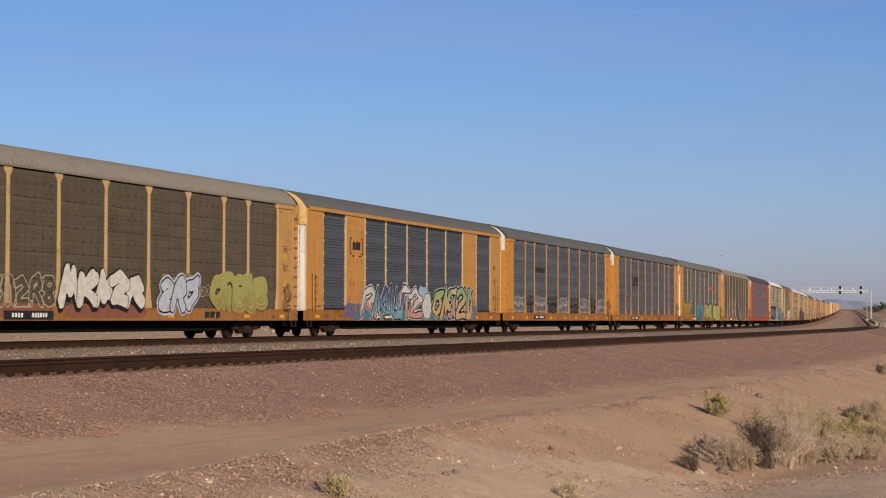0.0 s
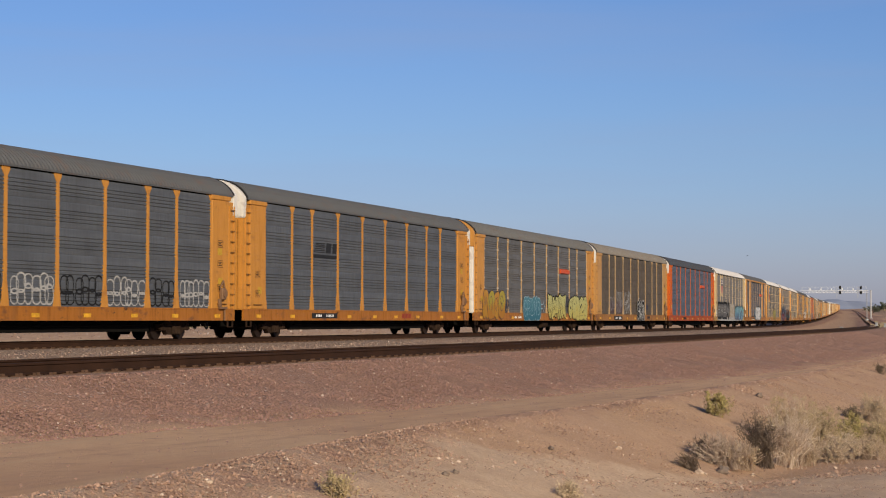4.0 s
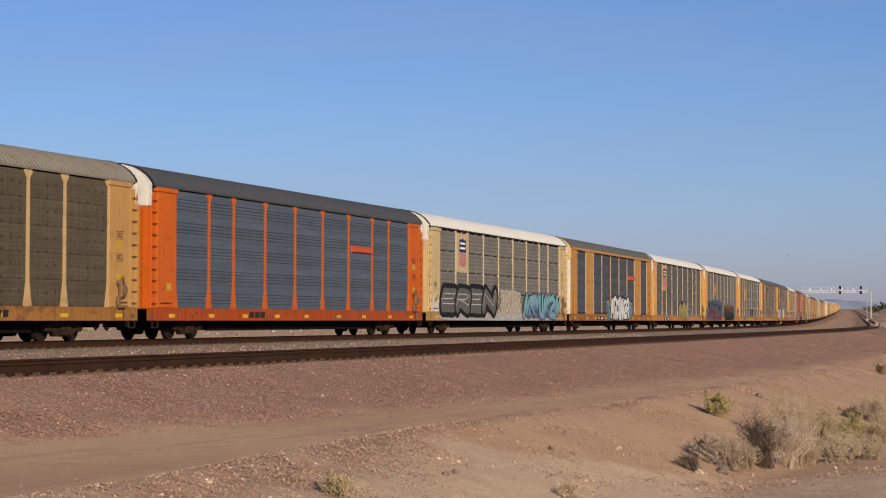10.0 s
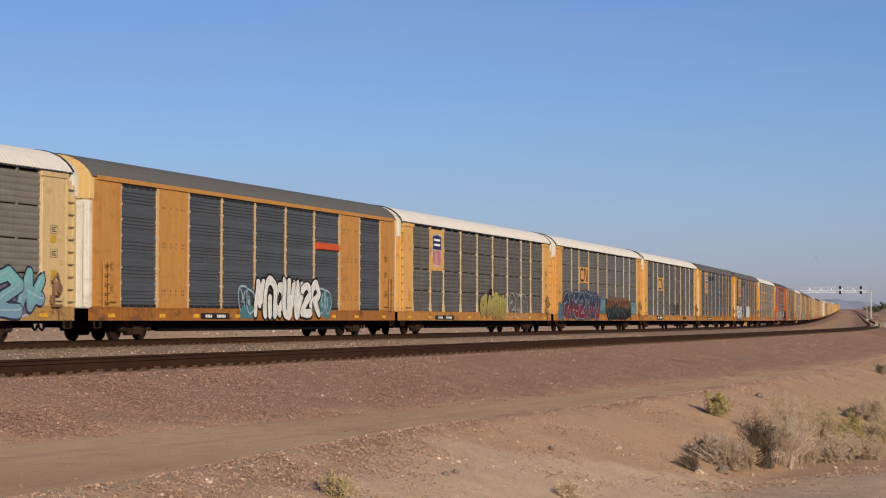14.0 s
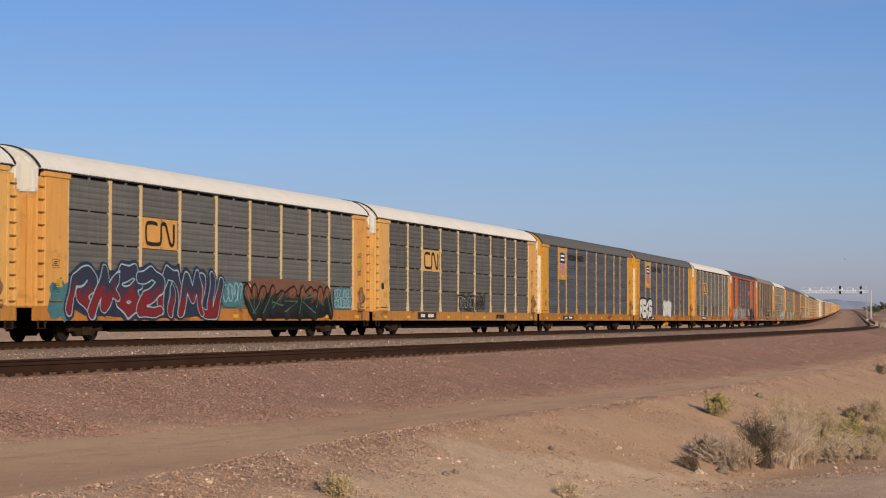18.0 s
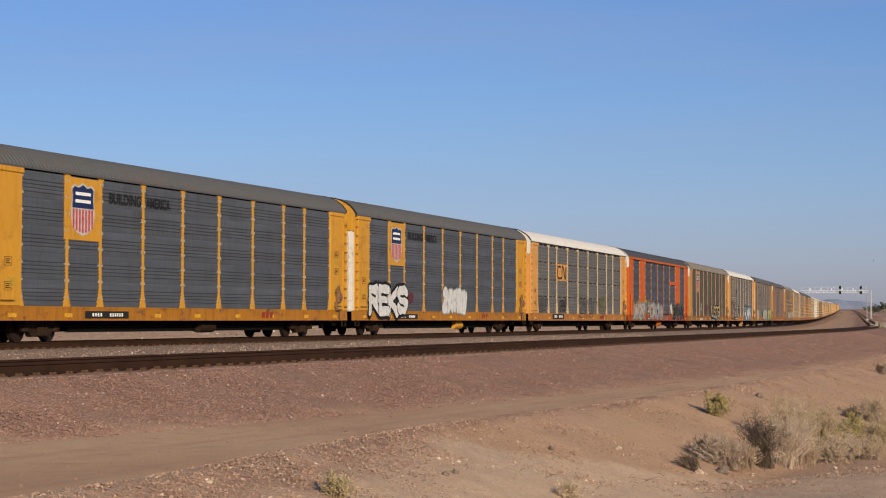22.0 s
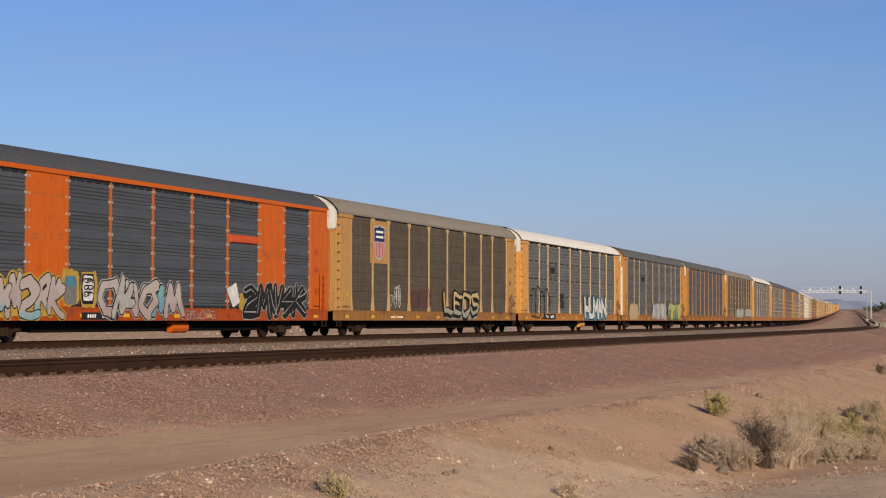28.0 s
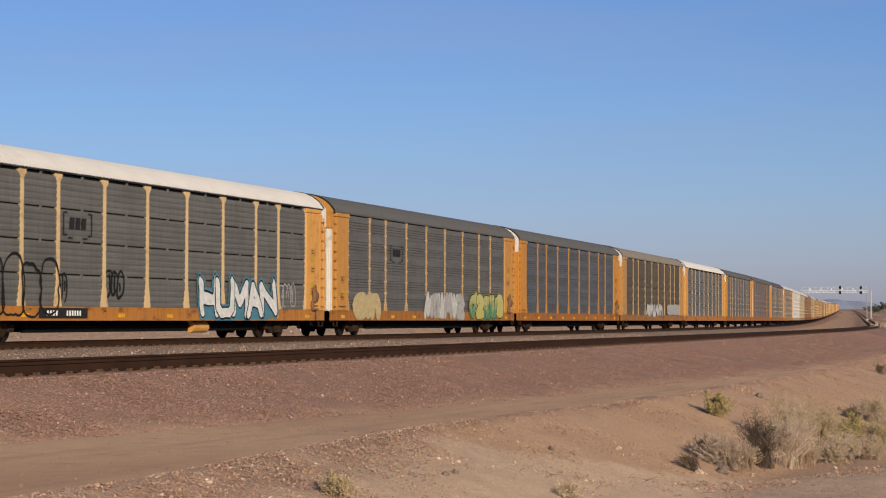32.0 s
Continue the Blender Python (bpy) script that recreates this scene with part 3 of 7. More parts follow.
def underframe_mesh():
    def build(bm):
        box(bm, -13.6, 13.6, -0.32, 0.32, 0.42, 0.98)
        # long side members added to fill the black band of shade below the sill
        for sy in (-1, 1):
            box(bm, -8.3, 8.3, sy * 0.95 - 0.06, sy * 0.95 + 0.06, 0.28, 0.66)
        x = -12.6
        while x < 12.7:
            prism_yz(bm, [(-1.42, 0.72), (-1.42, 0.65), (-0.32, 0.42), (0.32, 0.42), (1.42, 0.65), (1.42, 0.72)], x - 0.07, x + 0.07)
            x += 1.4
        tube(bm, (-8.0, -1.06, 0.48), (8.0, -1.06, 0.48), 0.03, 6)
    return cached(("underframe",), build)


def end_mesh(kind):
    """End door leaf: half of the car's cross-section, with rounded edges, facing along +x."""
    def build(bm):
        prof = [(p[0], p[1]) for p in roof_profile(16)]
        z0 = 1.02
        if kind == "hood":
            pts = [(y * 0.985, z - 0.02) for y, z in prof]
            pts = [(-1.53, 4.35)] + pts + [(1.53, 4.35)]
            prism_yz(bm, pts, 0.0, 0.32)
        elif kind == "leaf":
            pts = [(-1.50, z0), (-1.50, 4.35), (-0.03, 4.35), (-0.03, z0)]
            prism_yz(bm, pts, 0.0, 0.30)
            for k in range(5):
                y = -1.36 + k * 0.3
                box(bm, 0.3, 0.335, y - 0.03, y + 0.03, z0 + 0.05, 4.3)
        elif kind == "leaf_far":
            pts = [(0.03, z0), (0.03, 4.35), (1.50, 4.35), (1.50, z0)]
            prism_yz(bm, pts, 0.0, 0.30)
            for k in range(5):
                y = 1.36 - k * 0.3
                box(bm, 0.3, 0.335, y - 0.03, y + 0.03, z0 + 0.05, 4.3)
        bmesh.ops.bevel(bm, geom=[e for e in bm.edges if e.calc_length() > 0.2 and e.is_manifold and e.calc_face_angle(0) > 0.6], offset=0.03, segments=2, affect="EDGES")
    return cached(("end", kind), build)


YEL = (0.44, 0.195, 0.030)
STYLES = {
    # frame paint, panel, roof paint, hood paint, kind
    "brown": dict(posts=("post_brown", (0.45, 0.3, 0.14)), frame=("paint_tan", (0.3960, 0.2140, 0.0660)), panel=("sheet_brown", (0.1027, 0.0775, 0.0455), (0.0559, 0.0393, 0.0229), 0.5, True), roof="taupe", post="flared", rows=5, rib="mesh"),
    "grey": dict(frame=("paint_yellow_faded", YEL), panel=("sheet_slate", (0.094, 0.101, 0.114), (0.058, 0.058, 0.060), 0.35, False), roof="grey", post="flared", rows=5, rib="grooved"),
    "rivet": dict(posts=("post_rivet", (0.44, 0.275, 0.115)), frame=("paint_yellow_dull", (0.4400, 0.2087, 0.0430)), panel=("sheet_rivet", (0.120, 0.116, 0.112), (0.074, 0.070, 0.066), 0.35, False), roof="grey", post="rivet", rows=5, rib="grooved"),
    "yellow": dict(frame=("paint_yellow", (0.5170, 0.2515, 0.0174)), panel=("sheet_grey", (0.0873, 0.0956, 0.1140), (0.0518, 0.0529, 0.0570), 0.35, False), roof="grey", post="rivet", rows=5, rib="grooved"),
    "orange": dict(frame=("paint_orange", (0.4644, 0.0903, 0.0020)), panel=("sheet_blue", (0.0814, 0.1010, 0.1359), (0.0952, 0.1010, 0.1252), 0.3, False), roof="grey", post="flared", rows=5, rib="grooved"),
    "four": dict(posts=("post_four", (0.54, 0.38, 0.2)), frame=("paint_peach", (0.5390, 0.2675, 0.0660)), panel=("sheet_four", (0.1322, 0.1277, 0.1187), (0.0952, 0.0896, 0.0806), 0.45, False), roof="white", post="bolted", rows=4, rib="shallow"),
    "four_dark": dict(posts=("post_four_dark", (0.55, 0.41, 0.23)), frame=("paint_cream", (0.5500, 0.3049, 0.0880)), panel=("sheet_four_dark", (0.1155, 0.1078, 0.0968), (0.0495, 0.0407, 0.0308), 0.5, False), roof="white", post="bolted", rows=4, rib="shallow"),
    "four_light": dict(posts=("post_four_light", (0.55, 0.42, 0.25)), frame=("paint_pale_cream", (0.479, 0.348, 0.174)), panel=("sheet_four_light", (0.184, 0.167, 0.144), (0.13, 0.115, 0.098), 0.5, False), roof="white", post="bolted", rows=4, rib="shallow"),
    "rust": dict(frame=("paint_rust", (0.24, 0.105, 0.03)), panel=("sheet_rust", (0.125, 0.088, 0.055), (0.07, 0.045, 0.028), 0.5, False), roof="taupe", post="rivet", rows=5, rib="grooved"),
    "white": dict(frame=("paint_white", (0.539, 0.505, 0.452)), panel=("sheet_white", (0.513, 0.496, 0.461), (0.42, 0.40, 0.37), 0.4, False), roof="white", post="rivet", rows=5, rib="grooved"),
    "pale": dict(frame=("paint_pale_cream", (0.479, 0.348, 0.174)), panel=("sheet_pale", (0.342, 0.308, 0.231), (0.26, 0.22, 0.16), 0.4, False), roof="white", post="rivet", rows=5, rib="grooved"),
    "framed": dict(posts=("post_framed", (0.52, 0.33, 0.16)), frame=("paint_amber", (0.41, 0.196, 0.045)), panel=("sheet_grey_blue", (0.0687, 0.0767, 0.0925), (0.0774, 0.0756, 0.0840), 0.3, False), roof="grey", post="rivet_thin", rows=5, rib="grooved"),
    "framed_orange": dict(posts=("post_framed_orange", (0.41, 0.10, 0.010)), frame=("paint_orange", (0.4644, 0.0903, 0.0020)), panel=("sheet_grey_blue", (0.0687, 0.0767, 0.0925), (0.0774, 0.0756, 0.0840), 0.3, False), roof="grey", post="rivet_thin", rows=5, rib="grooved"),
}
ROOFS = {"grey": ("roof_grey", (0.082, 0.083, 0.086)), "taupe": ("roof_taupe", (0.175, 0.155, 0.13)), "white": ("roof_white", (0.57, 0.54, 0.51)), "slate": ("roof_slate", (0.047, 0.052, 0.062)), "pewter": ("roof_pewter", (0.115, 0.112, 0.106))}
DARK = plain("underframe_black", (0.006, 0.0055, 0.005), 0.9)
TRUCK = plain("truck_steel", (0.026, 0.016, 0.011), 0.9, var=0.4)
WHEEL = plain("wheel_steel", (0.018, 0.010, 0.007), 0.7, 0.2, var=0.4)
WHITE = paint("paint_white", (0.60, 0.565, 0.52), dirt=0.4)
REFLECT = plain("reflector_yellow", (0.58, 0.30, 0.012), 0.45, var=0.35)
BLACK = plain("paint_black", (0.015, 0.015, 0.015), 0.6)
MARK = plain("paint_mark_white", (0.72, 0.72, 0.70), 0.6, var=0.1)

BRAKE = paint("brake_rust", (0.17, 0.095, 0.05), dirt=0.6, rust_amount=0.8)
LABEL = plain("label_yellow", (0.42, 0.25, 0.02), 0.6, var=0.3, scale=14.0)


def build_bogie(car, x):
    bogie = part("bogie", cached(("bogie",), lambda bm: (box(bm, -0.22, 0.22, -1.0, 1.0, 0.38, 0.66, 0.03), tube(bm, (0, 0, 0.6), (0, 0, 0.8), 0.3, 12))), TRUCK, car, "dark grimy steel bogie", loc=(x, 0, 0))
    for sy in (-0.99, 0.99):
        part("side_frame", side_frame_mesh(), TRUCK, bogie, loc=(0, sy, 0), rot=(0, 0, 0 if sy < 0 else math.pi))
    sets = []
    for sx in (-0.89, 0.89):
        sets.append(part("wheelset", wheel_mesh(), WHEEL, bogie, loc=(sx, 0, 0.42)))
    return sets


def ladder(car, x, y, mat, z0=1.05, z1=4.7, n=10, w=0.36, rung_mat=None):
    def stiles(bm):
        for sx in (-w / 2, w / 2):
            box(bm, sx - 0.02, sx + 0.02, -0.02, 0.03, 0, z1 - z0)
    lad = part("ladder", cached(("ladder", w, z1 - z0), stiles), mat, car, loc=(x, y, z0))
    rung = cached(("rung", w), lambda bm: box(bm, -w / 2, w / 2, -0.03, -0.005, -0.014, 0.014))
    for k in range(n):
        part("rung", rung, rung_mat or mat, lad, loc=(0, -0.012, 0.15 + k * (z1 - z0 - 0.3) / (n - 1)))
    return lad


CARS = {}


def build_car(m, style, roof=None, hood="white", strip="white", detail=2, label="", seed=0):
    """One covered car-carrier wagon. detail 2: passes close by; 1: middle distance; 0: far off."""
    st = STYLES[style]
    car = new("autorack_car")
    frame_mat = paint(st["frame"][0], st["frame"][1])
    # rusty worn rungs, their underside shadow also put into the darker colour
    rung_mat = paint(st["frame"][0] + "_worn_shaded", tuple(c * 0.45 for c in st["frame"][1]), dirt=0.7, rust_amount=0.7)
    pn = st["panel"]
    post_mat = paint(*st["posts"]) if "posts" in st else frame_mat
    sill_mat = paint(st["frame"][0] + "_sill", tuple(c * k_ for c, k_ in zip(st["frame"][1], (0.68, 0.56, 0.38))), dirt=0.8, rust_amount=0.6, blotch=0.9)
    sheet = panel_mat(pn[0], pn[1], pn[2], pn[3], dots=pn[4])
    rf = ROOFS[roof or st["roof"]]
    roof_mat = paint(rf[0], rf[1], dirt=0.5 if rf[0] != "roof_white" else 0.14, rough=0.6, rust_amount=0.15 if rf[0] != "roof_white" else 0.08, blotch=0.3 if rf[0] != "roof_white" else 0.05)
    framed = style.startswith("framed")
    # framed hoods: cream paint, paler than the frame for the stronger light there
    hood_mat = WHITE if hood == "white" else (paint("paint_hood_cream_lit", (0.62, 0.42, 0.17)) if framed else frame_mat)
    strip_mat = WHITE if strip == "white" else frame_mat
    tagged(car, label or "covered car-carrier railway wagon with grey side panels", "railway wagon", group="train of car-carrier wagons")
    # underside
    part("underframe", underframe_mesh(), DARK, car, "black steel underframe")
    for x in (-10.06, 10.06):
        car_sets = build_bogie(car, x)
        CARS.setdefault(m, []).extend(car_sets)
    for sx in (-1, 1):
        def coup(bm):
            box(bm, 0.0, 0.95, -0.09, 0.09, 0.74, 0.94, 0.02)
            box(bm, 0.80, 1.05, -0.16, 0.16, 0.70, 0.98, 0.04)
        part("coupler", cached(("coupler",), coup), TRUCK, car, loc=(sx * 13.4, 0, 0), rot=(0, 0, 0 if sx > 0 else math.pi))
        if detail == 2:
            def hose(bm):
                pts = [Vector((0.1, -0.5, 0.66)), Vector((0.25, -0.48, 0.42)), Vector((0.5, -0.42, 0.34)), Vector((0.72, -0.36, 0.42)), Vector((0.8, -0.3, 0.6))]
                for a, b in zip(pts, pts[1:]):
                    tube(bm, a, b, 0.035, 6)
            part("air_hose", cached(("air_hose",), hose), BLACK, car, loc=(sx * 13.4, 0, 0), rot=(0, 0, 0 if sx > 0 else math.pi))
    part("floor", cached(("floor",), lambda bm: box(bm, -13.8, 13.8, -1.45, 1.45, 0.98, 1.05)), DARK, car)
    sill = cached(("side_sill",), lambda bm: (box(bm, -13.9, 13.9, -0.012, 0.08, Z_SILL0, Z_SILL1), box(bm, -13.9, 13.9, -0.022, 0.0, Z_SILL1 - 0.05, Z_SILL1), box(bm, -13.9, 13.9, -0.022, 0.0, Z_SILL0, Z_SILL0 + 0.04)))
    part("side_sill", sill, sill_mat, car, loc=(0, -1.51, 0))
    part("side_sill", sill, sill_mat, car, loc=(0, 1.51, 0), rot=(0, 0, math.pi))
    # roof
    rl = 13.95 if framed else 13.75
    rkey = ("roof", detail > 0, rl, rf[0] == "roof_white")
    if rkey not in MESHES:
        MESHES[rkey] = roof_mesh(0.055, 0.017 if rf[0] != "roof_white" else 0.008, rl) if detail > 0 else roof_mesh(rl, 0.0, rl)
    part("roof", MESHES[rkey], roof_mat, car)
    if detail and not framed:
        # black rubber seal where the roof meets the end hood
        def seal(bm):
            prism_yz(bm, [(y * 1.012, z + 0.025) for y, z in roof_profile(16)], 0.0, 0.07)
        for sx in (-1, 1):
            part("roof_seal", cached(("roof_seal",), seal), BLACK, car, "black rubber seal", loc=(sx * (rl - 0.035) - 0.035, 0, 0))
    # sheets and posts
    gap = 0.042 if st["rows"] == 4 else 0.004
    near_rows = st["rows"] if detail == 2 else (st["rows"] if st["rows"] == 4 else 1)
    if detail == 0:
        near_rows = 1
    for i in range(9):
        if framed and i in (1, 7):
            continue
        a, b = POSTS[i], POSTS[i + 1]
        w = b - a - 0.02
        hh = (Z_TOP - Z_SILL1) / near_rows
        for r in range(near_rows):
            if near_rows == 1:
                me = panel_mesh(w, Z_TOP - Z_SILL1, "grooved" if st["rows"] == 5 else "shallow")
            else:
                me = panel_mesh(w, hh - gap, st["rib"])
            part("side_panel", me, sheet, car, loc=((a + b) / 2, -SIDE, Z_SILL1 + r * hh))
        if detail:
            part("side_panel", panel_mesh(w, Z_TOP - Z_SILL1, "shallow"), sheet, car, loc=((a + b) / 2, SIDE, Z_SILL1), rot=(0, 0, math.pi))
    # black sheets added behind the panels for the dark inside at their gaps
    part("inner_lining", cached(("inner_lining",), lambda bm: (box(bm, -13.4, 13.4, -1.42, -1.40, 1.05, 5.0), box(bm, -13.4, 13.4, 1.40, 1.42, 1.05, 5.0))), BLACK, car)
    for k, x in enumerate(POSTS):
        if framed and k in (1, 2, 7, 8, 0, 9):
            continue
        part("post", post_mesh(POST_KIND.get(m, st["post"])), post_mat, car, loc=(x, -SIDE - 0.012, 0))
        if detail:
            part("post", post_mesh(st["post"]), post_mat, car, loc=(x, SIDE + 0.012, 0), rot=(0, 0, math.pi))
    rail_m = cached(("top_rail", framed), lambda bm: box(bm, -13.6, 13.6, -0.03 if not framed else -0.05, 0.06, Z_TOP + (0.04 if not framed else 0.0), 5.08 if not framed else 5.12))
    for sy in (-1, 1):
        # black on four-row wagons draws the thin shade beneath the roof edge
        part("top_rail", rail_m, frame_mat if framed else (BLACK if st["rows"] == 4 else roof_mat), car, loc=(0, sy * 1.53, 0), rot=(0, 0, 0 if sy < 0 else math.pi))
    # ends
    for sx in (-1, 1):
        rot = (0, 0, 0 if sx > 0 else math.pi)
        part("end_hood", end_mesh("hood"), hood_mat, car, loc=(sx * 13.75, 0, 0), rot=rot)
        part("end_door", end_mesh("leaf"), strip_mat, car, loc=(sx * 13.75, 0, 0), rot=rot)
        part("end_door", end_mesh("leaf_far"), strip_mat, car, loc=(sx * 13.75, 0, 0), rot=rot)
        x0, x1 = sx * 12.0, sx * (13.35 if not framed else 13.85)
        def corner(bm, a=min(abs(x0), abs(x1)), b=max(abs(x0), abs(x1))):
            box(bm, a, b, -0.03, 0.09, Z_SILL1, 5.04, 0.02)
            if not framed:
                box(bm, a - 0.1, b + 0.12, -0.07, 0.1, 4.86, 5.02, 0.02)
                # narrow plate behind the end ladder
                box(bm, b + 0.05, b + 0.46, 0.0, 0.06, Z_SILL1, 4.84, 0.01)
        for sy in (-1, 1):
            me = cached(("corner_panel", framed, sx * sy), (lambda bm, f=corner, s=sx * sy: (f(bm), bmesh.ops.scale(bm, vec=(s, 1, 1), verts=bm.verts), bmesh.ops.recalc_face_normals(bm, faces=bm.faces))))
            part("corner_panel", me, frame_mat, car, loc=(0, sy * 1.50, 0), rot=(0, 0, 0 if sy < 0 else math.pi))
        if detail == 2:
            if framed:
                ladder(car, sx * 13.1, -1.62, frame_mat, 1.05, 2.5, 5, 0.36, rung_mat)
            else:
                ladder(car, sx * 13.62, -1.53, frame_mat, rung_mat=rung_mat)
        elif detail == 1 and not framed:
            ladder(car, sx * 13.62, -1.53, frame_mat, n=8, rung_mat=rung_mat)
        def step(bm):
            for a in (-0.2, 0.2):
                box(bm, a - 0.015, a + 0.015, -0.03, 0.02, 0.40, 0.66)
            box(bm, -0.2, 0.2, -0.03, 0.02, 0.40, 0.43)
        if detail:
            part("step", cached(("step",), step), TRUCK, car, loc=(sx * 13.5, -1.52, 0))
    if framed:
        for a, b in ((-9.3, -7.22), (7.22, 9.3)):
            for sy in (-1, 1):
                me = cached(("side_plate", a * sy), lambda bm, a=a * sy, b=b * sy: (box(bm, min(a, b) - 0.1, max(a, b) + 0.1, -0.04, 0.1, Z_SILL1 - 0.02, 5.0, 0.01), box(bm, (a + b) / 2 - 0.02, (a + b) / 2 + 0.02, -0.05, 0.0, Z_SILL1, 4.98), [box(bm, (a + b) / 2 + q - 0.03, (a + b) / 2 + q + 0.03, -0.05, 0, z - 0.03, z + 0.03) for q in (-0.8, -0.65, -0.2, 0.2, 0.65, 0.8) for z in (1.5, 1.62, 3.05, 3.17, 4.35)]))
                if len(me.materials) < 2:
                    me.materials.append(None)
                    me.materials.append(BRAKE)
                    for pf in me.polygons:
                        pf.material_index = 1 if pf.area < 0.012 else 0
                part("side_plate", me, frame_mat, car, loc=(0, sy * 1.49, 0), rot=(0, 0, 0 if sy < 0 else math.pi))
        for sx in (-1, 1):
            for x in (12.0, 9.42, 7.10):
                part("post", post_mesh("rivet_thin"), post_mat, car, loc=(sx * x, -SIDE - 0.012 - (0.02 if x < 12 else 0), 0))
        # dark slots over and under the sheets, a comb of one piece
        def slots(bm):
            x = -0.92
            box(bm, -0.98, 0.98, 0.0, 0.02, 0.055, 0.075)
            while x < 0.92:
                box(bm, x, x + 0.30, -0.012, 0.02, 0.0, 0.07)
                x += 0.40
        for i in range(9):
            if i in (1, 7):
                continue
            a, b = POSTS[i], POSTS[i + 1]
            for z in (Z_TOP - 0.11, Z_SILL1 + 0.02):
                ob = part("vent_slots", cached(("vent_slots",), slots), BLACK, car, loc=((a + b) / 2, -SIDE - 0.01, z))
                ob.scale = ((b - a - 0.2) / 1.96, 1, 1)
    if detail == 2 and not framed:
        # hand brake housing and rigging beside the end ladder
        def brake(bm):
            box(bm, -0.16, 0.16, -0.16, 0.0, 0.30, 0.72, 0.04)
            tube(bm, (0, -0.2, 0.52), (0, -0.15, 0.52), 0.15, 12)
            tube(bm, (-0.25, -0.08, 0.72), (0.05, -0.08, 0.98), 0.03, 6)
            tube(bm, (0.05, -0.08, 0.98), (0.22, -0.08, 0.6), 0.025, 6)
            box(bm, -0.28, -0.1, -0.10, 0.0, 0.05, 0.34, 0.02)
            box(bm, -0.22, 0.30, -0.12, 0.0, -0.02, 0.06, 0.01)
            tube(bm, (0.2, -0.06, 0.0), (0.2, -0.06, -0.42), 0.03, 6)
        part("hand_brake", cached(("hand_brake",), brake), BRAKE, car, "rusty hand brake gear", loc=(12.72, -1.53, 1.06))
        lab_mesh = cached(("label_plate",), lambda bm: (box(bm, -0.17, 0.17, -0.006, 0.0, -0.12, 0.12)))
        for lx, lz in ((12.62, 3.05), (12.66, 2.02), (-12.5, 1.75)):
            part("label_plate", lab_mesh, LABEL, car, "small yellow label plate", loc=(lx, -1.533, lz))
        if st["rows"] == 4:
            def hanger(bm):
                box(bm, -0.012, 0.012, 0.02, 0.04, 2.0, 5.0)
                for z in (2.02, 3.0, 3.98, 4.96):
                    box(bm, -0.03, 0.03, -0.03, 0.03, z - 0.09, z + 0.06)
            for i in range(9):
                part("hanger_rod", cached(("hanger_rod",), hanger), sheet, car, loc=((POSTS[i] + POSTS[i + 1]) / 2, -SIDE + 0.006, 0))
    if detail == 2:
        # end sill steps and bent grab irons
        def grab(bm):
            tube(bm, (-0.35, -0.04, 0), (0.35, -0.04, 0), 0.018, 6)
            for a in (-0.35, 0.35):
                tube(bm, (a, -0.04, 0), (a, 0.02, 0), 0.018, 6)
        for sx in (-1, 1):
            part("grab_iron", cached(("grab_iron",), grab), rung_mat, car, loc=(sx * 12.75, -1.54, 1.22))
        refl = cached(("reflector",), lambda bm: box(bm, -0.22, 0.22, -0.008, 0.0, -0.06, 0.06))
        rnd = random.Random(m)
        for k in range(9):
            part("reflector", refl, REFLECT, car, loc=(-12.4 + k * 3.1 + rnd.uniform(-0.3, 0.3), -1.5225, 0.80))
        if m in (4, 12, 13, 15, 17):
            part("air_reservoir", cached(("air_reservoir",), lambda bm: tube(bm, (-0.6, 0, 0), (0.6, 0, 0), 0.2, 14)), frame_mat if m % 2 else TRUCK, car, loc=(1.2 + (m % 3), -1.05, 0.42))
    return car


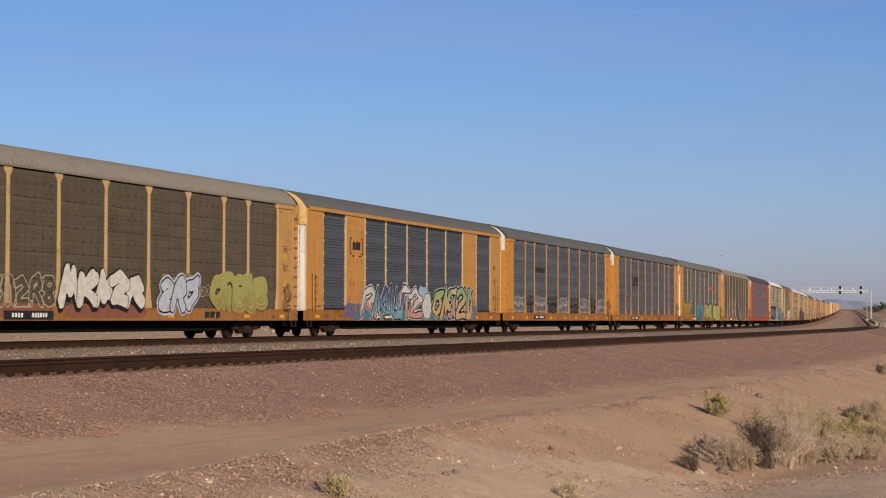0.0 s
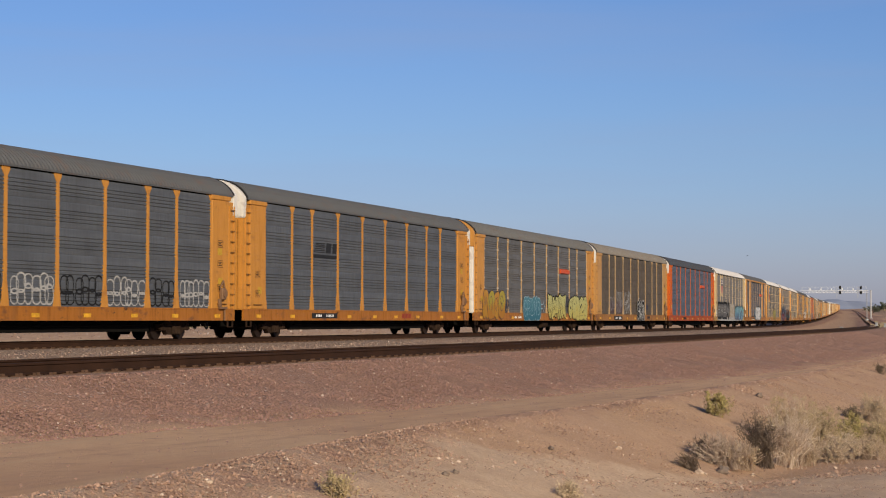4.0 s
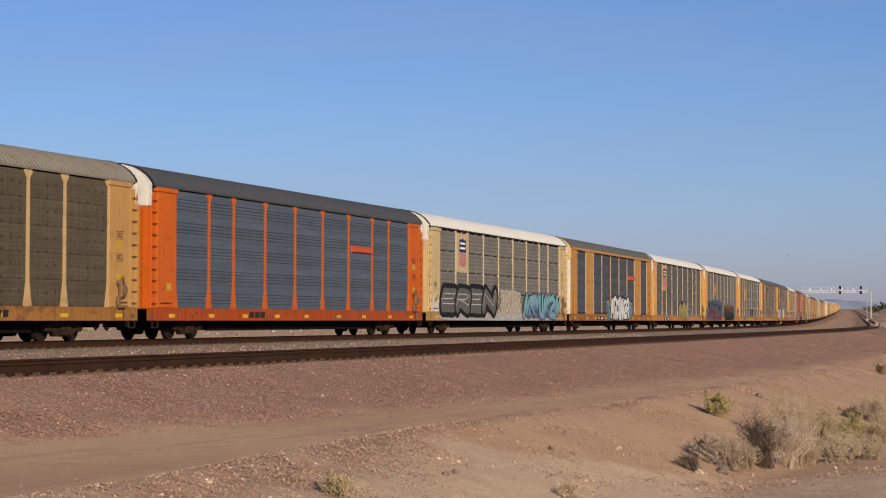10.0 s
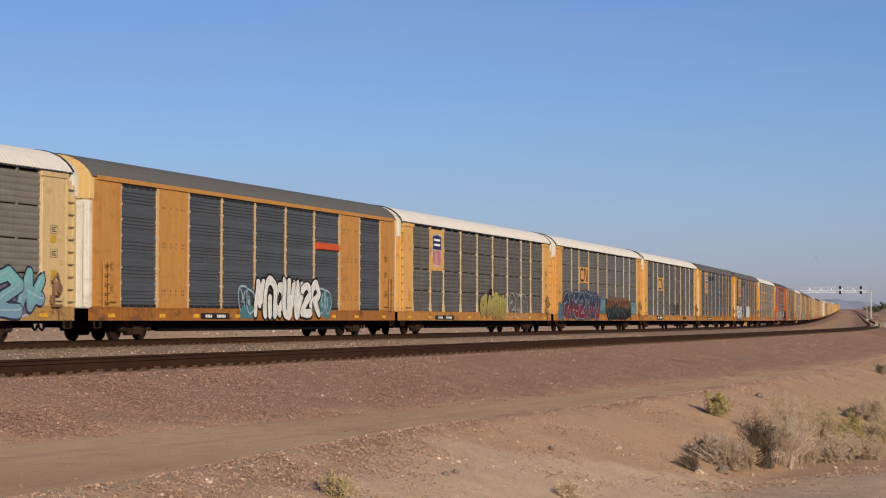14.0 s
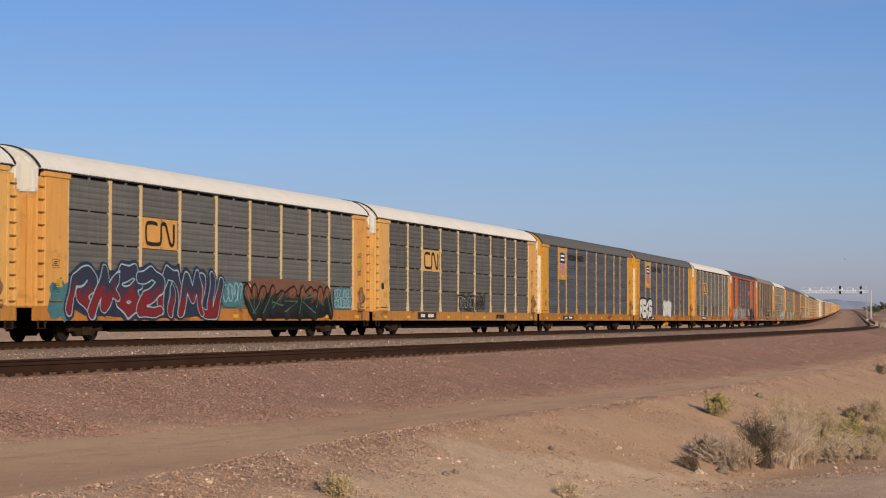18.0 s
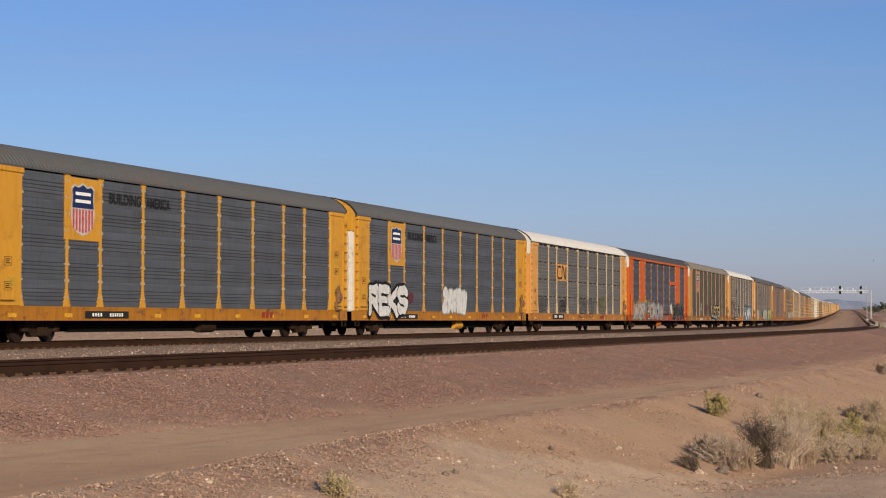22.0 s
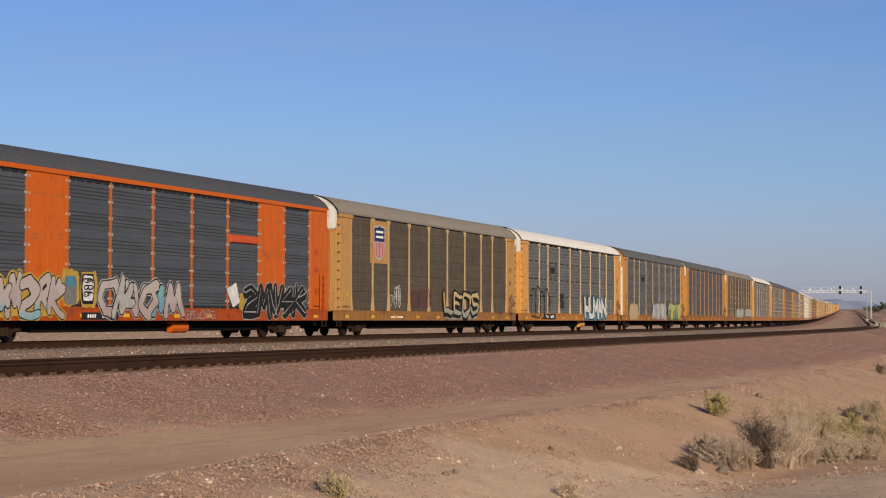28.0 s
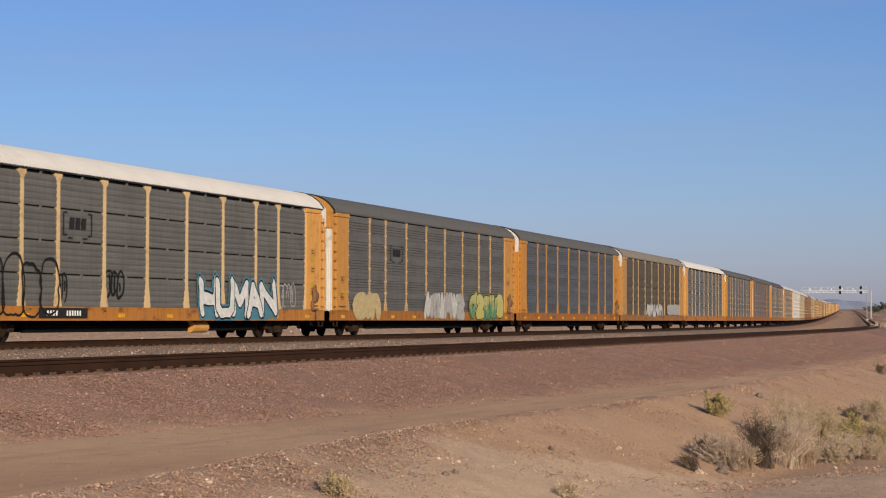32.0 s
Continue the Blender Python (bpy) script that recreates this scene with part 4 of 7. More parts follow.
PLAN = [
    ("brown", None, "frame", "white", "grimy brown car-carrier wagon with tan posts and graffiti"),
    ("framed", None, "frame", "white", "amber car-carrier wagon with framed grey panels and graffiti"),
    ("grey", None, "white", "frame", "yellow car-carrier wagon with grey ribbed panels and pale tags"),
    ("grey", None, "white", "frame", "yellow car-carrier wagon with clean dark grey panels"),
    ("rivet", "pewter", "frame", "white", "faded yellow car-carrier wagon with grey panels and colourful graffiti"),
    ("brown", None, "white", "frame", "grimy brown car-carrier wagon with black and white lettering"),
    ("orange", "slate", "white", "frame", "bright orange car-carrier wagon with blue-grey panels"),
    ("four_light", "white", "white", "frame", "white-roofed car-carrier wagon covered in graffiti along its base"),
    ("framed", None, "frame", "white", "amber car-carrier wagon with framed panels and white bubble graffiti"),
    ("four_dark", "white", "white", "frame", "white-roofed car-carrier wagon with dark brown panels"),
    ("four", "white", "white", "frame", "white-roofed peach car-carrier wagon with a dark mural"),
    ("four_dark", "white", "white", "frame", "white-roofed peach car-carrier wagon with dark panels"),
    ("yellow", None, "frame", "white", "bright yellow car-carrier wagon with grey panels and a slogan"),
    ("yellow", None, "frame", "white", "bright yellow car-carrier wagon with white block graffiti"),
    ("four", "white", "white", "frame", "white-roofed peach car-carrier wagon with grey panels"),
    ("framed_orange", "slate", "white", "frame", "orange car-carrier wagon with framed panels and grey graffiti"),
    ("brown", None, "white", "frame", "grimy brown car-carrier wagon with a shield and yellow graffiti"),
    ("four", "white", "white", "frame", "white-roofed car-carrier wagon with grey panels and bold lettering"),
    ("rivet", None, "frame", "white", "faded yellow car-carrier wagon with grey panels and pale patches"),
    ("grey", None, "white", "frame", "yellow car-carrier wagon with plain grey panels"),
    ("brown", "taupe", "white", "frame", "grimy brown car-carrier wagon with pale tags"),
    ("four", "white", "white", "frame", "white-roofed peach car-carrier wagon"),
    ("rivet", None, "white", "frame", "faded yellow car-carrier wagon with grey panels"),
    ("grey", None, "frame", "white", "yellow car-carrier wagon with grey panels"),
    ("rivet", None, "white", "white", "faded yellow car-carrier wagon with pale end doors"),
    ("four", "white", "white", "frame", "white-roofed peach car-carrier wagon"),
]
OFFS = {10: 0.72, 4: 0.65, 8: 0.75, 13: 0.5}
N_CARS = 70
THINGS = {}
_far = random.Random(11)
for m in range(N_CARS):
    if m < len(PLAN):
        stl, rf_, hd, sp, lab = PLAN[m]
        THINGS[m] = build_car(m, stl, rf_, hd, sp, 2 if m < 20 else (1 if m < 24 else 0), lab)
    else:
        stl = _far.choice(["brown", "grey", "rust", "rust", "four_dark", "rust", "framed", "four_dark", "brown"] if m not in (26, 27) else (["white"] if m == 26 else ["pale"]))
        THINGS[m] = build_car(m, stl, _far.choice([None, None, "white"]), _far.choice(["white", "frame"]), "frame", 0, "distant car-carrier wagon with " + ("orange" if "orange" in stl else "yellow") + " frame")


def advance(t):
    """How far along the line the joint before the second wagon has come."""
    u = t / 32.0
    return -1.104 - 507.237 * u + 21.465 * u * u + 2.384 * u ** 3


def car_pose(m, t):
    s = advance(t) + CARLEN * (m - 0.5) + OFFS.get(m, 0.55)
    xa, ya, za, _ = on_track(s - 10.06)
    xb, yb, zb, _ = on_track(s + 10.06)
    d = Vector((xb - xa, yb - ya, zb - za))
    ex = d.normalized()
    ey = Vector((0, 0, 1)).cross(ex).normalized()
    ez = ex.cross(ey)
    mt = Matrix((ex, ey, ez)).transposed().to_4x4()
    mt.translation = ((xa + xb) / 2, (ya + yb) / 2, (za + zb) / 2)
    return mt, s


def motions():
    walk(bird, bird_rows())
    for m, car in THINGS.items():
        walk(car, [(float(t), car_pose(m, t)[0]) for t in range(33)])
    # the wheels roll while their wagon passes close by
    for m, sets in CARS.items():
        if m > 20:
            continue
        ts = [k / 30 for k in range(0, 961) if -42 < car_pose_s(m, k / 30) < 62]
        if not ts:
            continue
        t0, t1 = ts[0], ts[-1]
        base = advance(t0)
        stamps = ([0.0] if t0 > 0.02 else []) + ts + ([32.0] if t1 < 31.98 else [])
        for w in sets:
            rows = []
            x, _, z = w.location
            for t in stamps:
                tt = min(max(t, t0), t1)
                rows.append((t, pose(x, 0, z, 0, math.degrees((advance(tt) - base) / 0.42), 0)))
            walk(w, rows)


def car_pose_s(m, t):
    return advance(t) + CARLEN * (m - 0.5)



# ---- marks and graffiti on the wagons ----
def spray(name, col, rough=0.55):
    return plain("spray_" + name, tuple(0.86 * c for c in col), rough, var=0.22, scale=5.0)


G_WHITE = spray("white", (0.48, 0.475, 0.455))
G_SILVER = spray("silver", (0.36, 0.35, 0.34))
G_GREY = spray("grey", (0.30, 0.29, 0.29))
G_DGREY = spray("dark_grey", (0.17, 0.165, 0.165))
G_BLACK = spray("black", (0.009, 0.009, 0.010), 0.8)
G_BLUE = spray("blue", (0.075, 0.20, 0.28))
G_PALEBLUE = spray("pale_blue", (0.27, 0.38, 0.45))
G_NAVY = spray("navy", (0.025, 0.030, 0.060))
G_TEAL = spray("teal", (0.06, 0.16, 0.19))
G_GREEN = spray("green", (0.06, 0.17, 0.12))
G_LIME = spray("lime", (0.34, 0.32, 0.10))
G_OLIVE = spray("olive", (0.20, 0.18, 0.045))
G_GOLD = spray("gold", (0.42, 0.27, 0.04))
G_CREAM = spray("cream", (0.46, 0.36, 0.19))
G_MAROON = spray("maroon", (0.11, 0.022, 0.028))
G_DULL = spray("dull_maroon", (0.075, 0.045, 0.042))
G_BROWN = spray("brown", (0.16, 0.075, 0.045))
G_VIOLET = spray("violet", (0.13, 0.11, 0.17))
SIGN_RED = plain("sign_red", (0.46, 0.07, 0.016), 0.5, var=0.12)
SHIELD_BLUE = plain("shield_blue", (0.012, 0.02, 0.08), 0.5, var=0.1)
SHIELD_RED = plain("shield_red", (0.42, 0.035, 0.04), 0.5, var=0.1)
FACE = -1.545
PANEL_FACE = -1.508


def flat_mesh(name, polys):
    """Thin painted patches: each polygon a list of (x, z), stacked a hair apart, facing out."""
    verts, faces = [], []
    for k, p in enumerate(polys):
        n = len(verts)
        y = -0.0004 * k
        verts += [(x, y, z) for x, z in p]
        faces.append(tuple(range(n, n + len(p))))
    return mesh_from(name, verts, faces)


def stroke(pts, w, taper=0.0):
    """Quads along a bent line, w wide."""
    out = []
    n = len(pts)
    offs = []
    for i, (x, z) in enumerate(pts):
        a, b = pts[max(i - 1, 0)], pts[min(i + 1, n - 1)]
        dx, dz = b[0] - a[0], b[1] - a[1]
        ln = math.hypot(dx, dz) or 1
        ww = w * (1 - taper * i / max(n - 1, 1)) / 2
        offs.append(((x - dz / ln * ww, z + dx / ln * ww), (x + dz / ln * ww, z - dx / ln * ww)))
    for a, b in zip(offs, offs[1:]):
        out.append([a[1], b[1], b[0], a[0]])
    return out


def smooth_line(pts, k=3):
    out = []
    n = len(pts)
    for i in range(n - 1):
        p0, p1, p2, p3 = pts[max(i - 1, 0)], pts[i], pts[i + 1], pts[min(i + 2, n - 1)]
        for j in range(k):
            t = j / k
            out.append(tuple(0.5 * ((2 * b) + (-a + c) * t + (2 * a - 5 * b + 4 * c - d) * t * t + (-a + 3 * b - 3 * c + d) * t ** 3) for a, b, c, d in zip(p0, p1, p2, p3)))
    out.append(pts[-1])
    return out


def strip_mesh(name, lines, w):
    """Bent lines as connected bands."""
    verts, faces = [], []
    for k, pts in enumerate(lines):
        y = -0.0006 * k
        n0 = len(verts)
        n = len(pts)
        for i, (x, z) in enumerate(pts):
            a, b = pts[max(i - 1, 0)], pts[min(i + 1, n - 1)]
            dx, dz = b[0] - a[0], b[1] - a[1]
            ln = math.hypot(dx, dz) or 1
            ww = w / 2 * (0.75 + 0.5 * math.sin(math.pi * i / (n - 1)))
            verts += [(x - dz / ln * ww, y, z + dx / ln * ww), (x + dz / ln * ww, y, z - dx / ln * ww)]
            if i:
                q = n0 + 2 * i
                faces.append((q - 1, q + 1, q, q - 2))
    return mesh_from(name, verts, faces)


def tag(m, x0, x1, z0, z1, mat, pitch=0.45, w=0.05, seed=0, y=None, label="scribbled spray-paint tag"):
    """A row of overlapping hand-drawn loops and arches."""
    rnd = random.Random(m * 77 + int(x0 * 10) + seed)
    n = max(2, round((x1 - x0) / (pitch * 0.8)))
    step = (x1 - x0) / n
    h = z1 - z0
    lines = []
    for k in range(n):
        cx, cz = x0 + (k + 0.5) * step, (z0 + z1) / 2 + rnd.uniform(-0.06, 0.06) * h
        rx, rz = step * rnd.uniform(0.5, 0.66), h * rnd.uniform(0.40, 0.5)
        a0 = rnd.uniform(0, 6.28)
        span = 6.6 if rnd.random() < 0.6 else rnd.uniform(4.0, 5.2)
        lean = rnd.uniform(-0.12, 0.2) * step
        pts = []
        for j in range(15):
            a = a0 + span * j / 14
            wob = 1 + 0.09 * math.sin(3 * a + k)
            dz = math.copysign(abs(math.sin(a)) ** 0.75, math.sin(a))
            pts.append((cx + rx * wob * math.cos(a) + lean * dz, cz + rz * wob * dz))
        lines.append(smooth_line(pts, 2))
        for j in range(rnd.randint(1, 2)):
            u = cx + rnd.uniform(-0.3, 0.3) * step
            lo, hi = cz - rz * rnd.uniform(0.2, 0.8), cz + rz * rnd.uniform(0.1, 0.85)
            lines.append(smooth_line([(u, lo), (u + rnd.uniform(-0.2, 0.2) * step, (lo + hi) / 2), (u + rnd.uniform(-0.25, 0.25) * step, hi)], 3))
    return part("graffiti", strip_mesh("graffiti", lines, w), mat, THINGS[m], label, loc=(0, FACE if y is None else y, 0))


FONT_CACHE = {}


def font_mesh(text, fat):
    key = (text, fat)
    if key not in FONT_CACHE:
        cu = bpy.data.curves.new("letters", "FONT")
        cu.body = text
        cu.offset = fat
        cu.resolution_u = 3
        ob = new("letters", cu)
        bpy.context.view_layer.update()
        me = bpy.data.meshes.new_from_object(ob.evaluated_get(bpy.context.evaluated_depsgraph_get()))
        vs = np.array([v.co[:] for v in me.vertices])
        fs = [tuple(p.vertices) for p in me.polygons]
        bpy.data.objects.remove(ob)
        FONT_CACHE[key] = (vs, fs)
    return FONT_CACHE[key]


def letters(m, text, x0, x1, z0, z1, fill, line=None, halo=None, fat=0.05, edge=0.06, wob=0.05, seed=0, label="spray-painted lettering", lean=0.0, name="graffiti", y=FACE):
    """Readable words in a field, fattened and bent like sprayed letters."""
    car = THINGS[m]
    ref, _ = font_mesh(text, fat)
    lo, hi = ref.min(0), ref.max(0)
    base = None
    for mat, f, d in ((halo, fat + 2.1 * edge, 0.0), (line, fat + edge, -0.010), (fill, fat, -0.020)):
        if mat is None:
            continue
        vs, fs = font_mesh(text, f)
        u = (vs[:, 0] - lo[0]) / (hi[0] - lo[0])
        v = (vs[:, 1] - lo[1]) / (hi[1] - lo[1])
        x = x0 + u * (x1 - x0) + lean * v
        z = z0 + v * (z1 - z0)
        if wob:
            x = x + wob * np.array([noise.noise(Vector((a * 1.3, b * 1.7, seed))) for a, b in zip(x, z)]) * 1.6
            z = z + wob * np.array([noise.noise(Vector((a * 0.9 + 9, b * 1.1, seed + 3))) for a, b in zip(x, z)]) * 2.2
        me = mesh_from("letters", np.stack([x, np.zeros(len(x)), z], 1).tolist(), fs)
        ob = part(name if base is None else "fill", me, mat, base or car, label if base is None else "", loc=(0, y if base is None else d, 0))
        base = base or ob
    return base


def board(m, x0, x1, z0=0.70, z1=0.93, black=True):
    """Black reporting board on the sill, its characters as plain bars."""
    car = THINGS[m]
    w, h = x1 - x0, z1 - z0
    base = None
    if black:
        base = part("number_board", cached(("number_board", round(w, 2), round(h, 2)), lambda bm: box(bm, -w / 2, w / 2, -0.006, 0.0, -h / 2, h / 2)), BLACK, car, "black reporting board with white bars", loc=((x0 + x1) / 2, -1.533, (z0 + z1) / 2))

    def bars(bm):
        for a, b, n in ((0.16, 0.40, 4), (0.56, 0.88, 6)):
            for k in range(n):
                u = a + (b - a) * k / n
                box(bm, -w / 2 + u * w, -w / 2 + (u + (b - a) / n * 0.55) * w, -0.008, 0.0, -h * 0.24, h * 0.24)
    part("number_bar", cached(("number_bar", round(w, 2), round(h, 2)), bars), MARK, base or car, loc=(0, -0.002, 0) if base else ((x0 + x1) / 2, -1.533, (z0 + z1) / 2))


def data_marks(m, x, zs, mat):
    """Small stencilled lines, as bars."""
    def lines(bm):
        for z in zs:
            for a, b, c, d in ((-0.2, -0.19, -0.09, 0.14), (0.19, 0.2, -0.09, 0.14), (-0.2, 0.2, -0.1, -0.09), (-0.2, 0.2, 0.14, 0.15)):
                box(bm, a, b, -0.004, 0.0, z + c, z + d)
            for k in range(3):
                box(bm, -0.13, 0.13 - 0.06 * (k % 2), -0.004, 0.0, z - 0.04 + 0.055 * k, z - 0.015 + 0.055 * k)
    part("data_marks", cached(("data_marks", tuple(zs)), lines), mat, THINGS[m], loc=(x, -1.537, 0))


def shield_logo(m, px0, px1, pz0, pz1):
    """Plate with a striped shield, its wording as bars."""
    car = THINGS[m]
    fm = paint(*STYLES[PLAN[m][0]]["frame"])
    plate = part("logo_plate", cached(("logo_plate", round(px1 - px0, 2), round(pz1 - pz0, 2)), lambda bm: box(bm, -(px1 - px0) / 2, (px1 - px0) / 2, -0.02, 0.02, 0, pz1 - pz0)), fm, car, "painted plate with a blue, red and white shield", loc=((px0 + px1) / 2, -1.50, pz0))
    w, h = (px1 - px0) * 0.66, (pz1 - pz0) * 0.86

    def outline(k):
        pts = [(-0.5, 0.90), (-0.38, 0.96), (-0.2, 0.93), (0, 1.0), (0.2, 0.93), (0.38, 0.96), (0.5, 0.90), (0.47, 0.7), (0.52, 0.45), (0.46, 0.18), (0.25, 0.06), (0, 0.0), (-0.25, 0.06), (-0.46, 0.18), (-0.52, 0.45), (-0.47, 0.7)]
        return [(x * w * k, (z - 0.5) * h * k + 0.5 * h) for x, z in pts]
    z0 = (pz1 - pz0) * 0.07
    part("shield", flat_mesh("shield", [outline(1.0)]), G_WHITE, plate, loc=(0, -0.024, z0))
    ins = outline(0.92)
    top = ins[:8] + [(0.47 * w, 0.52 * h), (-0.47 * w, 0.52 * h), ins[15]]
    part("shield_field", flat_mesh("shield_field", [top]), SHIELD_BLUE, plate, loc=(0, -0.028, z0))
    stripes = []
    for k in range(7):
        x = (-0.40 + 0.1333 * k) * w
        zb = h * (0.06 + 0.35 * (abs(x) / w) ** 2 * 1.5)
        stripes.append([(x - 0.036 * w, zb), (x + 0.036 * w, zb), (x + 0.036 * w, 0.50 * h), (x - 0.036 * w, 0.50 * h)])
    part("shield_stripes", flat_mesh("shield_stripes", stripes), SHIELD_RED, plate, loc=(0, -0.028, z0))
    words = [[(-0.33 * w, z * h), (0.33 * w, z * h), (0.33 * w, (z + 0.06) * h), (-0.33 * w, (z + 0.06) * h)] for z in (0.62, 0.76)]
    part("wording", flat_mesh("wording", words), MARK, plate, loc=(0, -0.032, z0))


def block_logo(m, x0, x1, z0, z1):
    """Plate with a heavy black sign of thick rounded bars."""
    car = THINGS[m]
    fm = paint(*STYLES[PLAN[m][0]]["frame"])
    w, h = x1 - x0, z1 - z0
    plate = part("logo_plate", cached(("logo_plate", round(w, 2), round(h, 2)), lambda bm: box(bm, -w / 2, w / 2, -0.02, 0.02, 0, h)), fm, car, "painted plate with a thick black railway sign", loc=((x0 + x1) / 2, -1.50, z0))
    path = [(-0.09, 0.76), (-0.12, 0.83), (-0.30, 0.84), (-0.39, 0.74), (-0.39, 0.26), (-0.30, 0.16), (-0.06, 0.16), (0.02, 0.26), (0.03, 0.76), (0.09, 0.85), (0.17, 0.76), (0.27, 0.26), (0.33, 0.16), (0.385, 0.26), (0.385, 0.86)]
    polys = stroke(smooth_line([(u * w, v * h) for u, v in path], 3), 0.125 * h)
    part("logo_bars", flat_mesh("logo_bars", polys), BLACK, plate, loc=(0, -0.026, 0))


def bracket_logo(m, x0, x1, z0, z1, y=PANEL_FACE - 0.02):
    """Black block between two square brackets, as plain shapes."""
    w, h = x1 - x0, z1 - z0
    polys = []
    for sx in (-1, 1):
        polys += stroke([(sx * 0.36 * w, h), (sx * 0.48 * w, h), (sx * 0.48 * w, 0.15 * h), (sx * 0.36 * w, 0.15 * h)], 0.07)
    for k in (-0.2, 0.0, 0.2):
        polys.append([(k * w - 0.09 * w, 0.38 * h), (k * w + 0.07 * w, 0.38 * h), (k * w + 0.09 * w, 0.82 * h), (k * w - 0.07 * w, 0.82 * h)])
    for k in (-0.25, 0.25):
        polys.append([(k * w - 0.08 * w, 0.0), (k * w + 0.08 * w, 0.0), (k * w + 0.08 * w, 0.06 * h), (k * w - 0.08 * w, 0.06 * h)])
    part("logo", flat_mesh("logo", polys), BLACK, THINGS[m], "black bracketed railway sign", loc=((x0 + x1) / 2, y, z0))


def red_sign(m, x0, x1, z0, z1):
    w, h = x1 - x0, z1 - z0
    s = part("sign", cached(("sign", round(w, 2)), lambda bm: prism_yz(bm, [(0.02, 0.0), (-0.10, 0.05), (-0.10, h * 0.75), (0.02, h)], -w / 2, w / 2)), SIGN_RED, THINGS[m], "long red-orange sign plate", loc=((x0 + x1) / 2, -1.495, z0))


def owner_mark(m, x0, x1, mat):
    polys = [[(x0 + k * (x1 - x0) / 3 + 0.03, 0.74), (x0 + (k + 1) * (x1 - x0) / 3 - 0.06, 0.74), (x0 + (k + 1) * (x1 - x0) / 3, 0.95), (x0 + k * (x1 - x0) / 3 + 0.06, 0.95)] for k in range(3)]
    part("owner_mark", flat_mesh("owner_mark", polys), mat, THINGS[m], loc=(0, -1.534, 0))


def patch(m, x0, x1, z0, z1, mat, label="faded patch of paint", rough=0.12, y=FACE, seed=0):
    rnd = random.Random(m + seed + int(x0 * 7))
    n = 22
    pts = []
    for k in range(n):
        a = 2 * math.pi * k / n
        c, s = math.cos(a), math.sin(a)
        sq = 1 / max(abs(c), abs(s)) ** 0.75
        pts.append(((x0 + x1) / 2 + (x1 - x0) / 2 * c * sq * (1 + rnd.uniform(-rough, rough)) * 0.92, (z0 + z1) / 2 + (z1 - z0) / 2 * s * sq * (1 + rnd.uniform(-rough, rough)) * 0.92))
    part("paint_patch", flat_mesh("paint_patch", [pts]), mat, THINGS[m], label, loc=(0, y, 0))


# Skeletons of sprayed signs on a grid of columns a to e and rows 0 to 6; small keys are mere shapes.
GLYPHS = {
    "A": "a0 c6 e0/b2 d2", "C": "e5 d6 b6 a5 a1 b0 d0 e1", "E": "e6 a6 a0 e0/a3 d3", "H": "a0 a6/e0 e6/a3 e3", "I": "c0 c6",
    "K": "a0 a6/e6 a3 e0", "L": "a6 a0 e0", "M": "a0 a6 c2 e6 e0", "N": "a0 a6 e0 e6", "O": "b6 a5 a1 b0 d0 e1 e5 d6 b6",
    "P": "a0 a6 d6 e5 d3 a3", "R": "a0 a6 d6 e5 d3 a3/b3 e0", "S": "e5 d6 b6 a5 b3 d3 e2 d0 b0 a1", "U": "a6 a1 b0 d0 e1 e6",
    "a": "a0 b5 d6 e4 c3/c3 e0", "b": "a6 b2 c0/c6 c1/e6 d2 c0", "c": "a0 a4 b6 d6 e4 e0/c0 c3", "d": "d6 a3 e3 b0",
    "e": "a0 b6 c2 d6 e0", "f": "c0 a2 b5 d5 e3 c1/c5 e6", "g": "a5 c6 e4 b2 a0 e0", "h": "a6 a1 b0/c6 c1/e5 d0 b0",
    "i": "b6 a4 c3 e4 d6 b6/c3 a1 c0 e1 c3", "j": "a0 c6 c1 e5/c3 e2", "k": "a0 b6/d6 b3 e0/c4 e5", "l": "b0 a3 b6 d6 e3 d0 b0",
}


def skeleton(key):
    return [[("abcde".index(q[0]) / 4, int(q[1]) / 6) for q in s.split()] for s in GLYPHS[key].split("/")]


def field_cells(f, xs, zs, verts, faces, y):
    """Faces of the region f < 0 on a grid, cut along its edge."""
    ids = {}

    def at(i, j, di, dj):
        if di or dj:
            a, b = f[j, i], f[j + dj, i + di]
            t = min(max(a / (a - b), 0.02), 0.98)
        else:
            t = 0.0
        k = (i, j, di, dj)
        if k not in ids:
            ids[k] = len(verts)
            verts.append((xs[i] + t * di * (xs[1] - xs[0]), y, zs[j] + t * dj * (zs[1] - zs[0])))
        return ids[k]
    ins = f < 0
    code = ins[:-1, :-1].astype(int) + ins[:-1, 1:] + ins[1:, 1:] + ins[1:, :-1]
    for j, i in zip(*np.nonzero(code)):
        ring = ((i, j), (i + 1, j), (i + 1, j + 1), (i, j + 1))
        out = []
        for q in range(4):
            (ia, ja), (ib, jb) = ring[q], ring[(q + 1) % 4]
            if ins[ja, ia]:
                out.append(at(ia, ja, 0, 0))
            if ins[ja, ia] != ins[jb, ib]:
                if (ib, jb) > (ia, ja):
                    out.append(at(ia, ja, ib - ia, jb - ja))
                else:
                    out.append(at(ib, jb, ia - ib, ja - jb))
        if len(out) > 2:
            faces.append(tuple(out))


